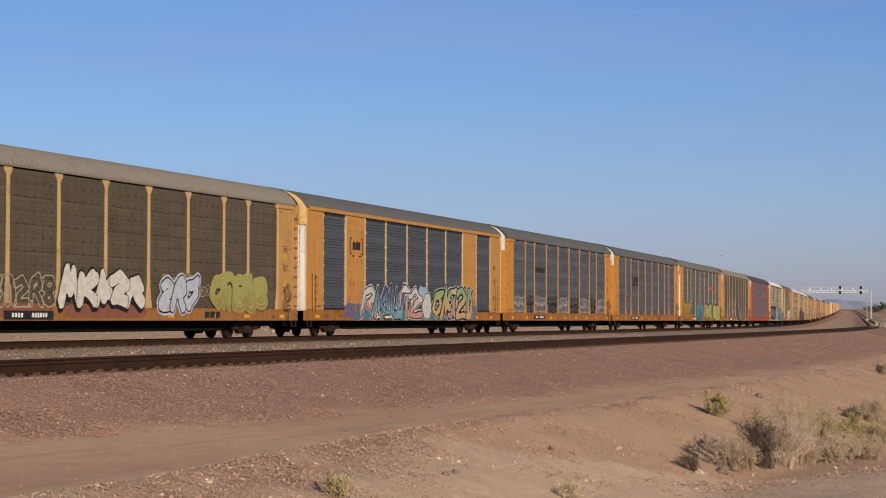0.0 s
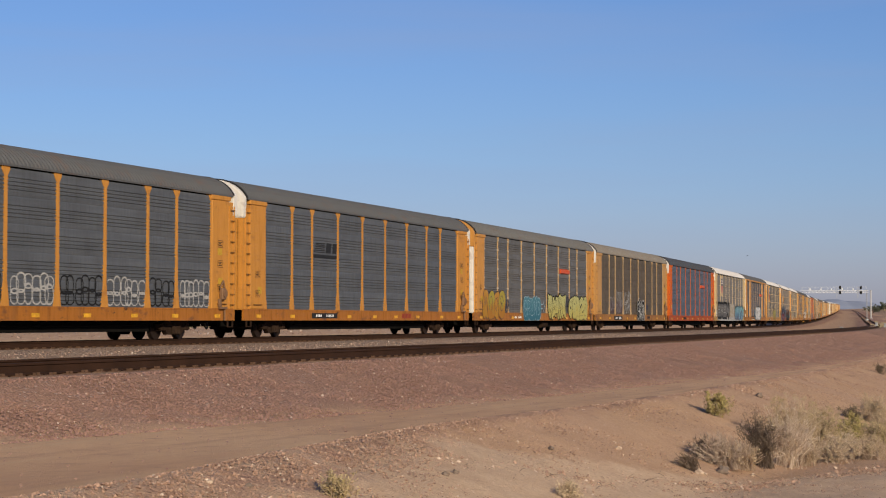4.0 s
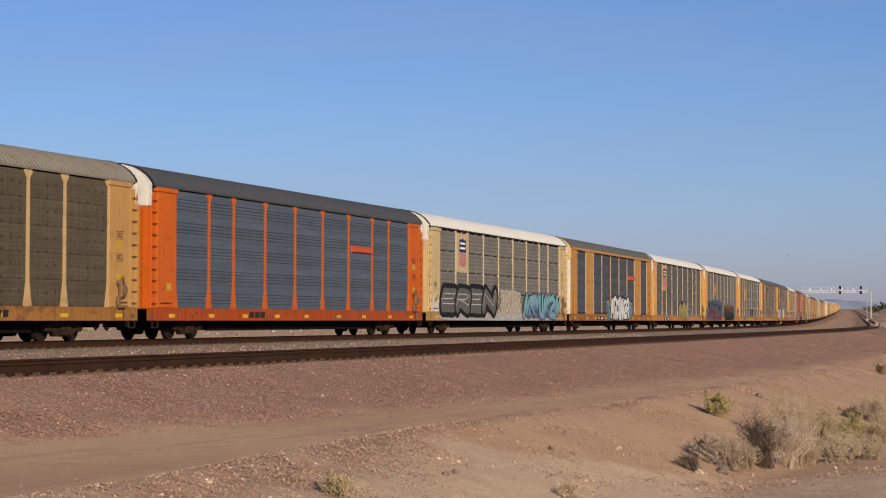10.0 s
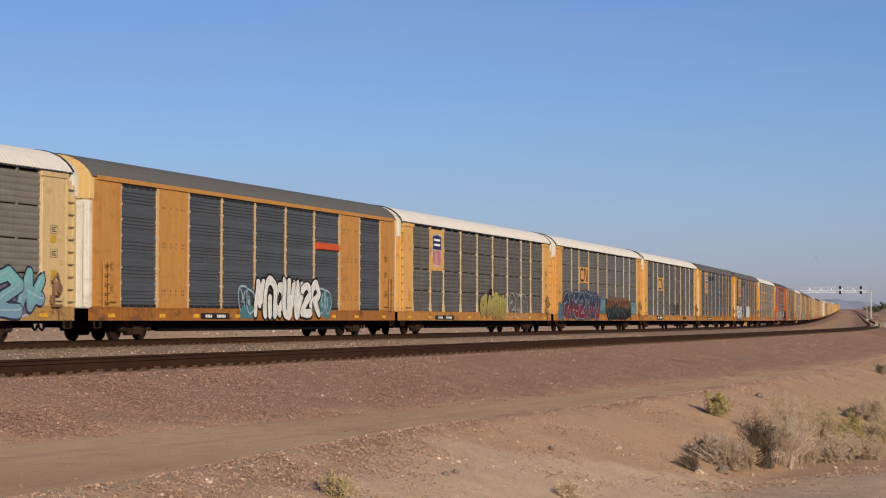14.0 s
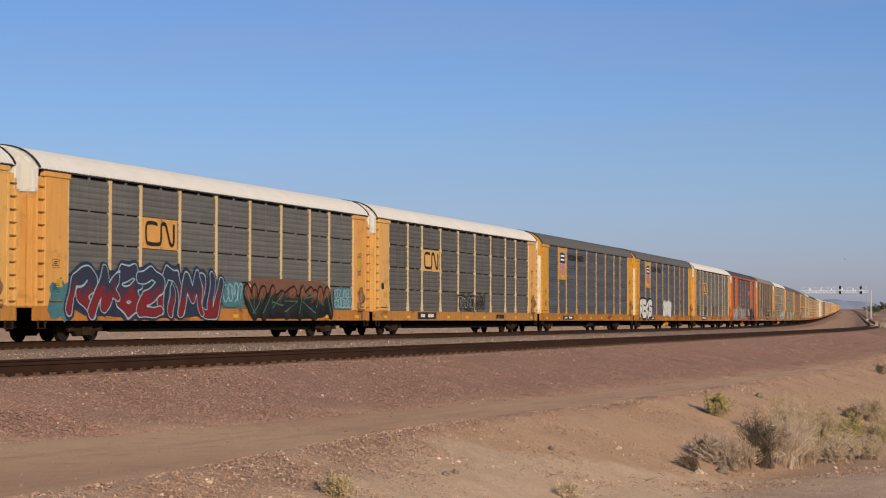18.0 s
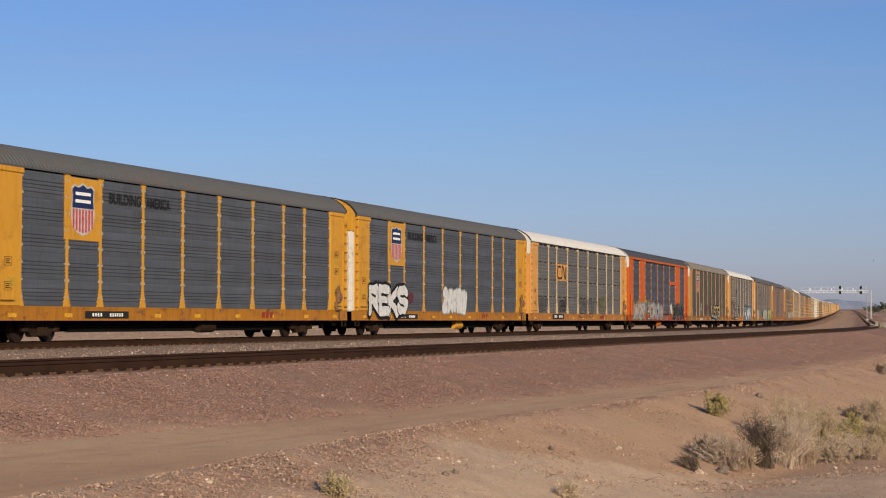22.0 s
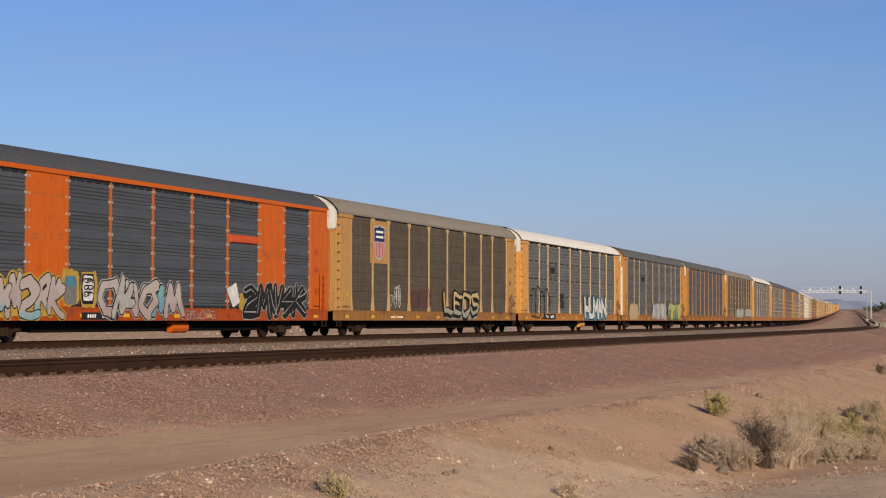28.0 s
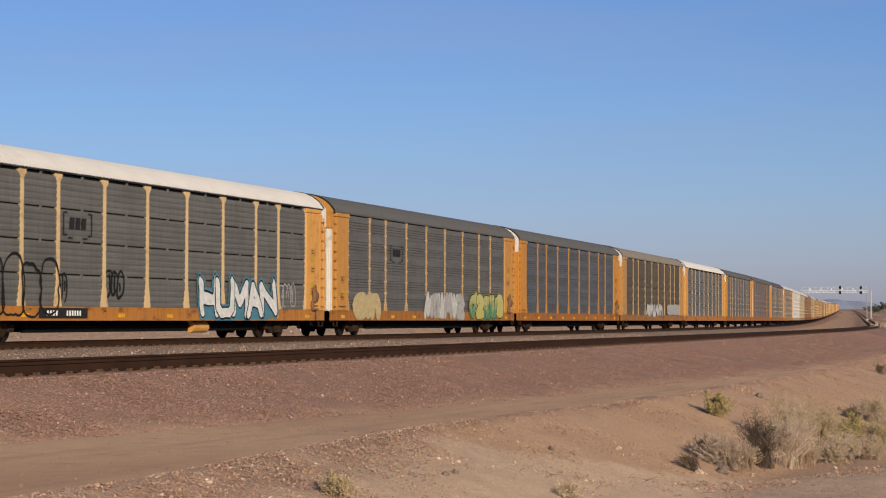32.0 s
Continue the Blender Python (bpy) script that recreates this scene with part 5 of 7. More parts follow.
def sprayed(m, word, x0, x1, z0, z1, fills, line, rim=None, r=0.17, edge=0.055, halo=0.06, style="round", lean=0.0, hollow=False, ink=None, overlap=1.12, drop=0.0, wob=0.05, seed=0, step=0.05, y=FACE, label="spray-painted graffiti"):
    """A sprayed piece: fat outlined signs side by side on a rim of colour; every sign is a part of its own."""
    rnd = random.Random(m * 131 + int(x0 * 10) + seed)
    fills = list(fills) if isinstance(fills, (list, tuple)) else [fills]
    n = len(word)
    wide = (x1 - x0) / n
    pad = r + edge + halo + 0.12
    xs, zs = np.arange(x0 - pad, x1 + pad, step), np.arange(z0 - pad, z1 + pad, step)
    gx, gz = np.meshgrid(xs, zs)
    nz = np.array([noise.noise(Vector((a * 1.1, b * 1.3, seed + m))) for a, b in zip(gx.ravel(), gz.ravel())]).reshape(gx.shape)
    wx, wz = gx + wob * nz * 1.6, gz + wob * np.roll(nz, 5, 1) * 1.6
    fields, bones = [], []
    for k, key in enumerate(word):
        cx = x0 + (k + 0.5) * wide
        hw = max(wide * overlap / 2 - r, 0.08)
        lo, hi = z0 + r + rnd.uniform(0, 0.06) * (z1 - z0), z1 - r - rnd.uniform(0, 0.12) * (z1 - z0)
        f = np.full(gx.shape, 9.0)
        lines = []
        for pts in skeleton(key):
            pts = [(cx + (u * 2 - 1) * hw + lean * (v - 0.5) + rnd.uniform(-0.04, 0.04) * wide, lo + v * (hi - lo)) for u, v in pts]
            if style == "round":
                pts = smooth_line(pts, 3)
            elif style == "spike":
                (ax, az), (bx, bz) = pts[-2], pts[-1]
                ln = math.hypot(bx - ax, bz - az) or 1
                pts = pts + [(bx + (bx - ax) / ln * 0.22, bz + (bz - az) / ln * 0.22 + 0.05)]
                (ax, az), (bx, bz) = pts[1], pts[0]
                pts = [(bx + (bx - ax) * 0.08 - 0.05, bz + 0.06 if bz > (lo + hi) / 2 else bz - 0.05)] + pts
            lines.append(pts)
            nn = len(pts)
            for i, ((ax, az), (bx, bz)) in enumerate(zip(pts, pts[1:])):
                dx, dz = bx - ax, bz - az
                t = np.clip(((wx - ax) * dx + (wz - az) * dz) / max(dx * dx + dz * dz, 1e-6), 0, 1)
                ra = rb = r
                if style == "spike":
                    ra, rb = (0.02 if i == 0 else r), (0.0 if i == nn - 2 else r)
                f = np.minimum(f, np.hypot(wx - ax - t * dx, wz - az - t * dz) - (ra + (rb - ra) * t))
        fields.append(f)
        bones.append(lines)
    whole = np.min(fields, axis=0)
    base = None
    if not hollow:
        verts, faces = [], []
        body = whole - edge - halo
        if drop:
            body = np.minimum(body, np.roll(np.roll(whole, -round(drop / step), 0), -round(drop * 0.5 / step), 1) - edge)
        floor_cut = (0.64 - gz)
        field_cells(np.maximum(body, floor_cut), xs, zs, verts, faces, 0.0)
        base = part("graffiti", mesh_from("graffiti", verts, faces), rim or line, THINGS[m], label, loc=(0, y, 0))
    else:
        verts, faces = [], []
        field_cells(np.maximum(np.min([np.abs(f) for f in fields], axis=0) - edge, 0.64 - gz), xs, zs, verts, faces, 0.0)
        return part("graffiti", mesh_from("graffiti", verts, faces), line, THINGS[m], label, loc=(0, y, 0))
    cut = 0.65 - gz
    for k, f in enumerate(fields):
        verts, faces = [], []
        field_cells(np.maximum(f - edge, cut), xs, zs, verts, faces, 0.0)
        a = len(faces)
        field_cells(np.maximum(f, cut), xs, zs, verts, faces, -0.003)
        b = len(faces)
        if ink:
            for pts in bones[k]:
                pts = [(px - 0.25 * r, pz + 0.22 * r) for px, pz in pts]
                for i, (px, pz) in enumerate(pts):
                    q, w = pts[max(i - 1, 0)], pts[min(i + 1, len(pts) - 1)]
                    dx, dz = w[0] - q[0], w[1] - q[1]
                    ln = math.hypot(dx, dz) or 1
                    pz = max(pz, 0.7)
                    verts += [(px - dz / ln * 0.022, -0.006, pz + dx / ln * 0.022), (px + dz / ln * 0.022, -0.006, pz - dx / ln * 0.022)]
                    if i:
                        v = len(verts)
                        faces.append((v - 3, v - 1, v - 2, v - 4))
        me = mesh_from("letter", verts, faces)
        for mt in (line, fills[k % len(fills)], ink or line):
            me.materials.append(mt)
        me.polygons.foreach_set("material_index", [0] * a + [1] * (b - a) + [2] * (len(faces) - b))
        ob = new("letter", me)
        ob.parent = base
        ob.location = (0, -0.004 - 0.007 * (k % 2), 0)
    return base


def lobes(m, x0, x1, z0, z1, mat, n=6, w=0.028, label="row of rounded outline letters between two posts", y=PANEL_FACE):
    """Two rows of rounded lobes drawn with a single line."""
    rnd = random.Random(m * 17 + int(x0 * 10))
    step = 0.032
    xs, zs = np.arange(x0, x1, step), np.arange(z0 - 0.1, z1 + 0.12, step)
    gx, gz = np.meshgrid(xs, zs)
    wide = (x1 - x0 - 0.1) / n
    f = np.full(gx.shape, 9.0)
    zm = (z0 + z1) / 2
    for k in range(n):
        cx = x0 + 0.05 + (k + 0.5 + rnd.uniform(-0.22, 0.22)) * wide
        zm = (z0 + z1) / 2 + rnd.uniform(-0.10, 0.10)
        for lo, hi in ((zm - 0.06, z1 + rnd.uniform(-0.08, 0.05)), (z0, zm + rnd.uniform(0.0, 0.08))):
            u, v = (gx - cx) / (wide * rnd.uniform(0.5, 0.62)), (gz - (lo + hi) / 2) / ((hi - lo) / 2)
            d = ((np.abs(u) ** 2.4 + np.abs(v) ** 2.4) ** (1 / 2.4) - 1) * wide * 0.5
            f = np.minimum(f, np.abs(d) - w)
    verts, faces = [], []
    field_cells(f, xs, zs, verts, faces, 0.0)
    part("graffiti", mesh_from("graffiti", verts, faces), mat, THINGS[m], label, loc=(0, y, 0))


def fade(name, low, high, z0=0.8, z1=2.0):
    """Spray paint that passes from one colour to another up the letters, with cloudy edges."""
    m, nt, b = nodes("fade_" + name)
    tc = nt.nodes.new("ShaderNodeTexCoord")
    sep = nt.nodes.new("ShaderNodeSeparateXYZ")
    nt.links.new(tc.outputs["Object"], sep.inputs[0])
    cloud = ramp(nt, noise_tex(nt, tc.outputs["Object"], 1.7, 4, 0.6), 0.3, 0.7, -0.45, 0.45)
    ad = add(nt, "ShaderNodeMath", operation="ADD")
    nt.links.new(ramp(nt, sep.outputs[2], z0, z1), ad.inputs[0])
    nt.links.new(cloud, ad.inputs[1])
    low, high = tuple(0.85 * q for q in low), tuple(0.85 * q for q in high)
    c = mix(nt, ramp(nt, ad.outputs[0], 0.25, 0.75), low, high)
    wear = noise_tex(nt, tc.outputs["Object"], 9.0, 5, 0.7)
    c = mix(nt, ramp(nt, wear, 0.5, 0.75, 0, 0.35), c, tuple(0.6 * q for q in low))
    nt.links.new(c, b.inputs["Base Color"])
    b.inputs["Roughness"].default_value = 0.7
    b.inputs["Specular IOR Level"].default_value = 0.2
    return m


F_PINKWHITE = fade("pink_white", (0.42, 0.24, 0.19), (0.52, 0.49, 0.48))
F_BLUES = fade("blues", (0.16, 0.30, 0.36), (0.10, 0.12, 0.22))
F_TANGREEN = fade("tan_green", (0.45, 0.30, 0.15), (0.24, 0.33, 0.16), 1.1, 2.1)
F_PINK = fade("pinks", (0.52, 0.25, 0.24), (0.46, 0.36, 0.24))
F_GOLD = fade("golds", (0.34, 0.15, 0.02), (0.32, 0.26, 0.04))
F_AMBER = fade("ambers", (0.36, 0.18, 0.02), (0.40, 0.20, 0.03))
F_TEAL = fade("teals", (0.035, 0.13, 0.19), (0.07, 0.19, 0.25))
F_LIME = fade("limes", (0.44, 0.38, 0.11), (0.43, 0.42, 0.17))
F_OLIVE = fade("olives", (0.26, 0.20, 0.06), (0.32, 0.29, 0.09))
F_SEA = fade("sea", (0.16, 0.26, 0.36), (0.17, 0.37, 0.40))
F_SKY = fade("sky_tones", (0.06, 0.15, 0.27), (0.20, 0.34, 0.42))
F_MURAL = fade("mural", (0.16, 0.018, 0.022), (0.028, 0.034, 0.065), 1.1, 2.0)
F_BROWN = fade("rust_black", (0.016, 0.016, 0.018), (0.22, 0.075, 0.035), 1.2, 2.0)
F_BLUEGREY = fade("blue_grey_pink", (0.22, 0.34, 0.40), (0.42, 0.35, 0.33), 0.7, 1.4)
F_GREYPINK = fade("grey_pink", (0.36, 0.29, 0.28), (0.42, 0.37, 0.36))
F_CREAM = fade("cream_grey", (0.30, 0.29, 0.25), (0.50, 0.38, 0.18), 0.9, 1.7)
F_GREEN = fade("green_lime", (0.10, 0.22, 0.12), (0.40, 0.38, 0.15))
G_LAVENDER = spray("lavender", (0.43, 0.44, 0.52))
G_OFFWHITE = spray("off_white", (0.56, 0.52, 0.47))
G_CLEAN = spray("clean_white", (0.62, 0.615, 0.61))
G_BEIGE = spray("beige", (0.36, 0.30, 0.21))
G_REDDISH = spray("reddish", (0.22, 0.085, 0.05))
G_PLATE = spray("plate_grey", (0.105, 0.099, 0.092))


DKRED = plain("mark_dark_red", (0.22, 0.03, 0.015), 0.6, var=0.1)
LOW = FACE + 0.010
# first wagon
patch(0, -8.5, -4.6, 0.72, 1.16, G_REDDISH, "rusty red sprayed band along the sill", 0.06, y=LOW)
patch(0, -4.3, 1.6, 0.70, 1.16, G_REDDISH, "rusty red sprayed band along the sill", 0.05, y=LOW)
sprayed(0, "jcgai", -8.4, -4.6, 1.0, 2.05, G_BEIGE, G_BEIGE, hollow=True, r=0.12, edge=0.022, step=0.032, style="spike", label="faint beige outline graffiti")
sprayed(0, "ekjga", -4.25, 0.95, 1.02, 2.28, G_OFFWHITE, G_BLACK, wob=0.10, r=0.19, edge=0.03, halo=0.025, style="block", drop=0.10, overlap=1.25, label="off-white block graffiti with black shadows")
patch(0, 2.2, 5.0, 1.05, 2.2, G_OLIVE, "olive spray cloud behind graffiti", 0.22, y=LOW)
sprayed(0, "gaf", 2.3, 4.9, 0.9, 2.2, G_LAVENDER, G_BLACK, G_LAVENDER, r=0.17, edge=0.05, halo=0.07, lean=0.2, overlap=1.3, label="pale lavender graffiti with black outlines")
tag(0, 4.95, 6.0, 1.45, 1.85, G_BEIGE, 0.4, 0.03)
sprayed(0, "fcihi", 6.2, 10.8, 0.95, 2.32, F_OLIVE, G_LIME, F_OLIVE, r=0.15, edge=0.035, halo=0.03, ink=G_LIME, overlap=1.3, label="faded olive graffiti with pale lines")
board(0, -7.45, -4.67, 0.67, 0.93)
owner_mark(0, 5.6, 6.9, BLACK)
# amber wagon with framed sheets
patch(1, -9.6, -6.4, 0.66, 1.45, G_VIOLET, "violet spray fringe", 0.25, y=LOW)
patch(1, -9.3, 9.2, 0.66, 1.12, G_TEAL, "teal spray band along the sill", 0.05, y=LOW - 0.002)
patch(1, 8.0, 9.6, 0.7, 1.45, G_VIOLET, "violet spray fringe", 0.2, y=LOW - 0.004)
patch(1, 0.1, 1.5, 1.35, 2.25, G_PALEBLUE, "pale blue painted cloud", 0.18, y=LOW)
sprayed(1, "ajehcg", -7.4, 0.3, 0.72, 2.22, [F_PINKWHITE, F_BLUES, F_BLUES, F_BLUES, F_PINKWHITE, F_PINKWHITE], G_BLACK, G_WHITE, r=0.13, edge=0.055, halo=0.05, style="spike", overlap=1.5, wob=0.14, label="white, blue and pink spiky graffiti with black outlines")
sprayed(1, "l", 0.75, 1.95, 0.72, 1.9, G_WHITE, G_BLACK, G_WHITE, r=0.26, edge=0.05, halo=0.04, style="block", label="white painted block with black outline")
sprayed(1, "fjcgh", 2.3, 8.6, 0.68, 2.25, [F_TANGREEN, F_TANGREEN, F_PINK, F_TANGREEN], G_BLACK, G_WHITE, r=0.15, edge=0.10, halo=0.045, style="spike", lean=0.1, overlap=1.25, wob=0.12, label="tan, green and pink graffiti with black outlines")
bracket_logo(1, -9.0, -7.4, 3.3, 4.05, -1.548)
board(1, -6.19, -3.3, 0.68, 0.90)
# yellow wagon with a tag in every bay
for k in range(0, 9):
    a_, b_ = POSTS[k] + 0.16, POSTS[k + 1] - 0.16
    lobes(2, a_, b_, 1.12, 1.98, G_SILVER if k in (0, 2, 4, 6, 8) else G_BLACK, 6 if b_ - a_ > 2.2 else 4, 0.021)
part("name_bar", flat_mesh("name_bar", [[(-7.1 + k * 0.3, 3.36), (-6.88 + k * 0.3, 3.36), (-6.88 + k * 0.3, 3.64), (-7.1 + k * 0.3, 3.64)] for k in range(8)]), BLACK, THINGS[2], "black bars of lettering", loc=(0, PANEL_FACE, 0))
board(2, -7.49, -4.86, 0.73, 0.93)
# yellow wagon, clean
part("name_bar", flat_mesh("name_bar", [[(-7.1 + 0.05 * k, 3.34 + 0.07 * k), (-5.9, 3.34 + 0.07 * k), (-5.8, 3.37 + 0.07 * k), (-7.05 + 0.05 * k, 3.37 + 0.07 * k)] for k in range(6)] + [[(-5.75, 3.34), (-5.2, 3.34), (-5.1, 3.74), (-5.65, 3.74)], [(-5.0, 3.34), (-4.55, 3.34), (-4.5, 3.74), (-4.95, 3.74)], [(-7.1, 3.14), (-4.5, 3.14), (-4.5, 3.26), (-7.1, 3.26)]]), BLACK, THINGS[3], "black bars of a railway sign", loc=(0, PANEL_FACE, 0))
board(3, -7.29, -4.49, 0.73, 0.93)
owner_mark(3, 3.6, 4.9, DKRED)
# faded yellow wagon
sprayed(4, "ecfi", -12.3, -8.1, 0.70, 2.28, [F_AMBER, F_GOLD, F_AMBER, F_GOLD], G_DULL, r=0.36, edge=0.035, halo=0.01, ink=G_DULL, overlap=1.25, label="gold and olive bubble graffiti with dark outlines")
tag(4, -8.0, -7.3, 1.1, 1.75, G_NAVY, 0.45, 0.06)
sprayed(4, "CRUMO", -3.95, -0.25, 0.62, 2.02, F_TEAL, F_TEAL, G_PALEBLUE, r=0.22, edge=0.02, halo=0.045, ink=G_PALEBLUE, overlap=1.3, label="teal bubble letters with white outlines")
part("graffiti", flat_mesh("graffiti_arrow", stroke([(-0.1, 1.56), (0.42, 1.56), (0.42, 1.75), (0.8, 1.44), (0.42, 1.13), (0.42, 1.32), (-0.1, 1.32), (-0.1, 1.56)], 0.05)), G_PALEBLUE, THINGS[4], "white spray-painted arrow outline", loc=(0, FACE, 0))
sprayed(4, "bjebe", 1.7, 6.0, 0.72, 2.22, F_LIME, G_BLACK, r=0.20, wob=0.12, edge=0.04, halo=0.035, style="spike", ink=G_BLACK, overlap=1.3, label="pale lime spiky graffiti with black outlines")
sprayed(4, "fchgi", 6.9, 11.9, 0.66, 2.12, F_LIME, G_BLACK, G_BLACK, r=0.21, edge=0.025, halo=0.03, overlap=1.2, ink=G_OLIVE, label="pale lime bubble graffiti with dark outlines")
tag(4, 5.9, 6.9, 1.5, 2.1, G_NAVY, 0.5, 0.06)
red_sign(4, 4.7, 6.95, 3.40, 3.71)
board(4, -6.26, -4.2, 0.71, 0.92, False)
# brown wagon with the black and white word
patch(5, -9.2, -7.4, 1.1, 2.0, G_DULL, "faded maroon painted patch", 0.08, y=PANEL_FACE + 0.002)
patch(5, -7.0, -4.5, 1.1, 2.0, G_DULL, "faded maroon painted patch", 0.08, y=PANEL_FACE + 0.002)
tag(5, -9.4, -7.6, 1.3, 2.2, G_GREY, 0.7, 0.035, y=PANEL_FACE)
sprayed(5, "kbe", -7.0, -4.5, 1.2, 2.75, G_GREY, G_GREY, hollow=True, r=0.10, edge=0.024, step=0.034, style="spike", y=PANEL_FACE, label="faded grey outline graffiti")
sprayed(5, "djk", -4.1, -1.7, 1.1, 2.7, G_SILVER, G_SILVER, hollow=True, r=0.08, edge=0.028, step=0.034, style="spike", y=PANEL_FACE, label="silver outline graffiti")
sprayed(5, "SPAIN", 0.95, 3.6, 0.66, 2.02, G_WHITE, G_BLACK, G_WHITE, r=0.05, edge=0.17, halo=0.05, overlap=1.0, lean=-0.05, label="black rounded letters with white outlines")
patch(5, 4.6, 5.5, 1.4, 1.8, G_NAVY, "faint navy painted patch", 0.2, y=PANEL_FACE + 0.002)
board(5, -7.69, -4.8, 0.69, 0.94)
owner_mark(5, 5.1, 6.2, BLACK)
# orange wagon
red_sign(6, 4.65, 7.05, 3.45, 3.76)
owner_mark(6, -5.9, -4.4, BLACK)
# white-roofed wagon with a long mural
patch(7, -13.2, 12.3, 0.62, 1.04, G_SILVER, "silver base coat along the sill", 0.02, y=LOW)
patch(7, -13.3, -12.1, 1.0, 1.9, G_OFFWHITE, "off-white spray cloud", 0.25, y=LOW + 0.004)
sprayed(7, "EREN", -11.7, -2.2, 0.98, 2.35, G_PLATE, G_BLACK, r=0.34, edge=0.20, halo=0.04, style="spike", lean=0.25, ink=G_WHITE, overlap=1.08, label="large grey letters with black blocks and white lines")
tag(7, -2.3, -1.5, 1.15, 1.9, G_BLACK, 0.4, 0.05)
patch(7, -1.4, 3.2, 0.66, 2.3, G_BEIGE, "pale worn spray cloud", 0.13, y=LOW + 0.002)
sprayed(7, "hieci", -1.2, 3.0, 0.75, 2.3, G_OFFWHITE, G_OFFWHITE, hollow=True, r=0.13, edge=0.03, step=0.036, label="faded off-white outline graffiti")
patch(7, 3.3, 12.1, 0.72, 1.75, G_VIOLET, "violet spray cloud", 0.12, y=LOW - 0.003)
sprayed(7, "jaehkgj", 3.6, 11.9, 0.70, 2.2, [F_SEA, F_SKY, F_SKY, F_SEA, F_SKY, F_SEA], G_NAVY, r=0.19, edge=0.045, halo=0.02, style="spike", overlap=1.35, ink=G_PALEBLUE, label="turquoise and blue spiky graffiti")
shield_logo(7, -9.17, -7.25, 2.99, 4.9)
owner_mark(7, 5.0, 6.2, DKRED)
# amber wagon with white bubbles
patch(8, -2.9, -1.2, 0.68, 1.2, G_TEAL, "teal spray fringe", y=LOW)
tag(8, -2.9, -1.6, 0.9, 1.9, G_PALEBLUE, 0.9, 0.07)
sprayed(8, "ecfhbga", -1.45, 4.8, 0.68, 2.3, G_CLEAN, G_BLACK, r=0.17, wob=0.09, edge=0.04, halo=0.05, overlap=1.35, label="white bubble graffiti with black outlines")
patch(8, 4.7, 6.2, 0.70, 1.7, G_TEAL, "teal spray fringe", 0.25, y=LOW)
tag(8, 4.75, 6.1, 0.85, 1.95, G_PALEBLUE, 0.8, 0.07)
red_sign(8, 4.5, 6.95, 3.43, 3.76)
board(8, -6.08, -3.74, 0.69, 0.90)
# dark-panelled wagon with a shield
shield_logo(9, -9.43, -7.21, 2.98, 4.91)
board(9, -8.6, -5.56, 0.68, 0.88)
sprayed(9, "fjch", -1.0, 3.9, 0.72, 2.1, F_OLIVE, G_DULL, r=0.22, edge=0.03, halo=0.01, overlap=1.1, y=PANEL_FACE - 0.022, label="faded olive graffiti with dark lines")
sprayed(9, "gei", 4.6, 8.3, 0.82, 2.15, G_SILVER, G_SILVER, hollow=True, r=0.20, edge=0.028, step=0.034, label="silver outline graffiti")
patch(9, 0.7, 1.2, 1.95, 2.3, G_BLACK, "black painted patch", 0.05, y=FACE - 0.02)
# mural wagon
block_logo(10, -7.15, -4.6, 2.98, 3.98)
patch(10, -13.2, -11.4, 0.66, 1.9, G_TEAL, "teal painted fringe", 0.25, y=LOW)
patch(10, -12.2, -1.1, 0.66, 2.3, G_NAVY, "dark navy painted ground", 0.05, y=LOW - 0.003)
sprayed(10, "ajigceh", -12.0, -1.2, 0.70, 2.4, F_MURAL, G_PALEBLUE, G_NAVY, r=0.20, edge=0.045, halo=0.10, style="spike", overlap=1.25, wob=0.14, label="large navy and maroon mural with pale blue outlines")
patch(10, -1.1, 0.9, 1.08, 2.1, G_TEAL, "teal painted block", 0.04, y=LOW)
patch(10, 0.9, 9.7, 0.66, 1.7, G_BLACK, "black painted ground", 0.04, y=LOW - 0.002)
patch(10, 0.9, 9.6, 1.3, 2.25, G_BROWN, "rust-brown painted cloud", 0.09, y=LOW)
sprayed(10, "bjdke", 1.0, 9.4, 0.70, 2.0, F_BROWN, G_BLACK, r=0.22, edge=0.06, halo=0.03, style="spike", ink=G_GREEN, overlap=1.2, label="brown and black mural with green lines")
patch(10, 9.6, 11.9, 1.08, 2.0, G_TEAL, "teal painted block", 0.04, y=LOW)
tag(10, 9.8, 11.7, 1.55, 1.9, G_PALEBLUE, 0.4, 0.04)
tag(10, 9.8, 11.7, 1.15, 1.5, G_PALEBLUE, 0.5, 0.05, seed=4)
tag(10, -0.9, 0.7, 1.3, 2.0, G_PALEBLUE, 0.45, 0.05)
# second white-roofed wagon
block_logo(11, -7.16, -4.6, 2.93, 3.92)
tag(11, -1.65, 1.5, 1.1, 1.98, G_BLACK, 0.5, 0.05)
tag(11, -1.5, 1.0, 1.25, 1.85, G_GREY, 0.6, 0.03, seed=3, y=FACE - 0.008)
tag(11, 1.75, 3.2, 1.2, 1.95, G_BLACK, 0.5, 0.05, y=PANEL_FACE)
board(11, -7.93, -5.16, 0.71, 1.02)
owner_mark(11, 5.3, 6.9, BLACK)
# flat black patch gives the dark of a hole by colour
patch(11, -13.05, -12.7, 1.98, 2.28, BLACK, "black patch drawn as a hole in the end panel", 0.05, y=-1.537)
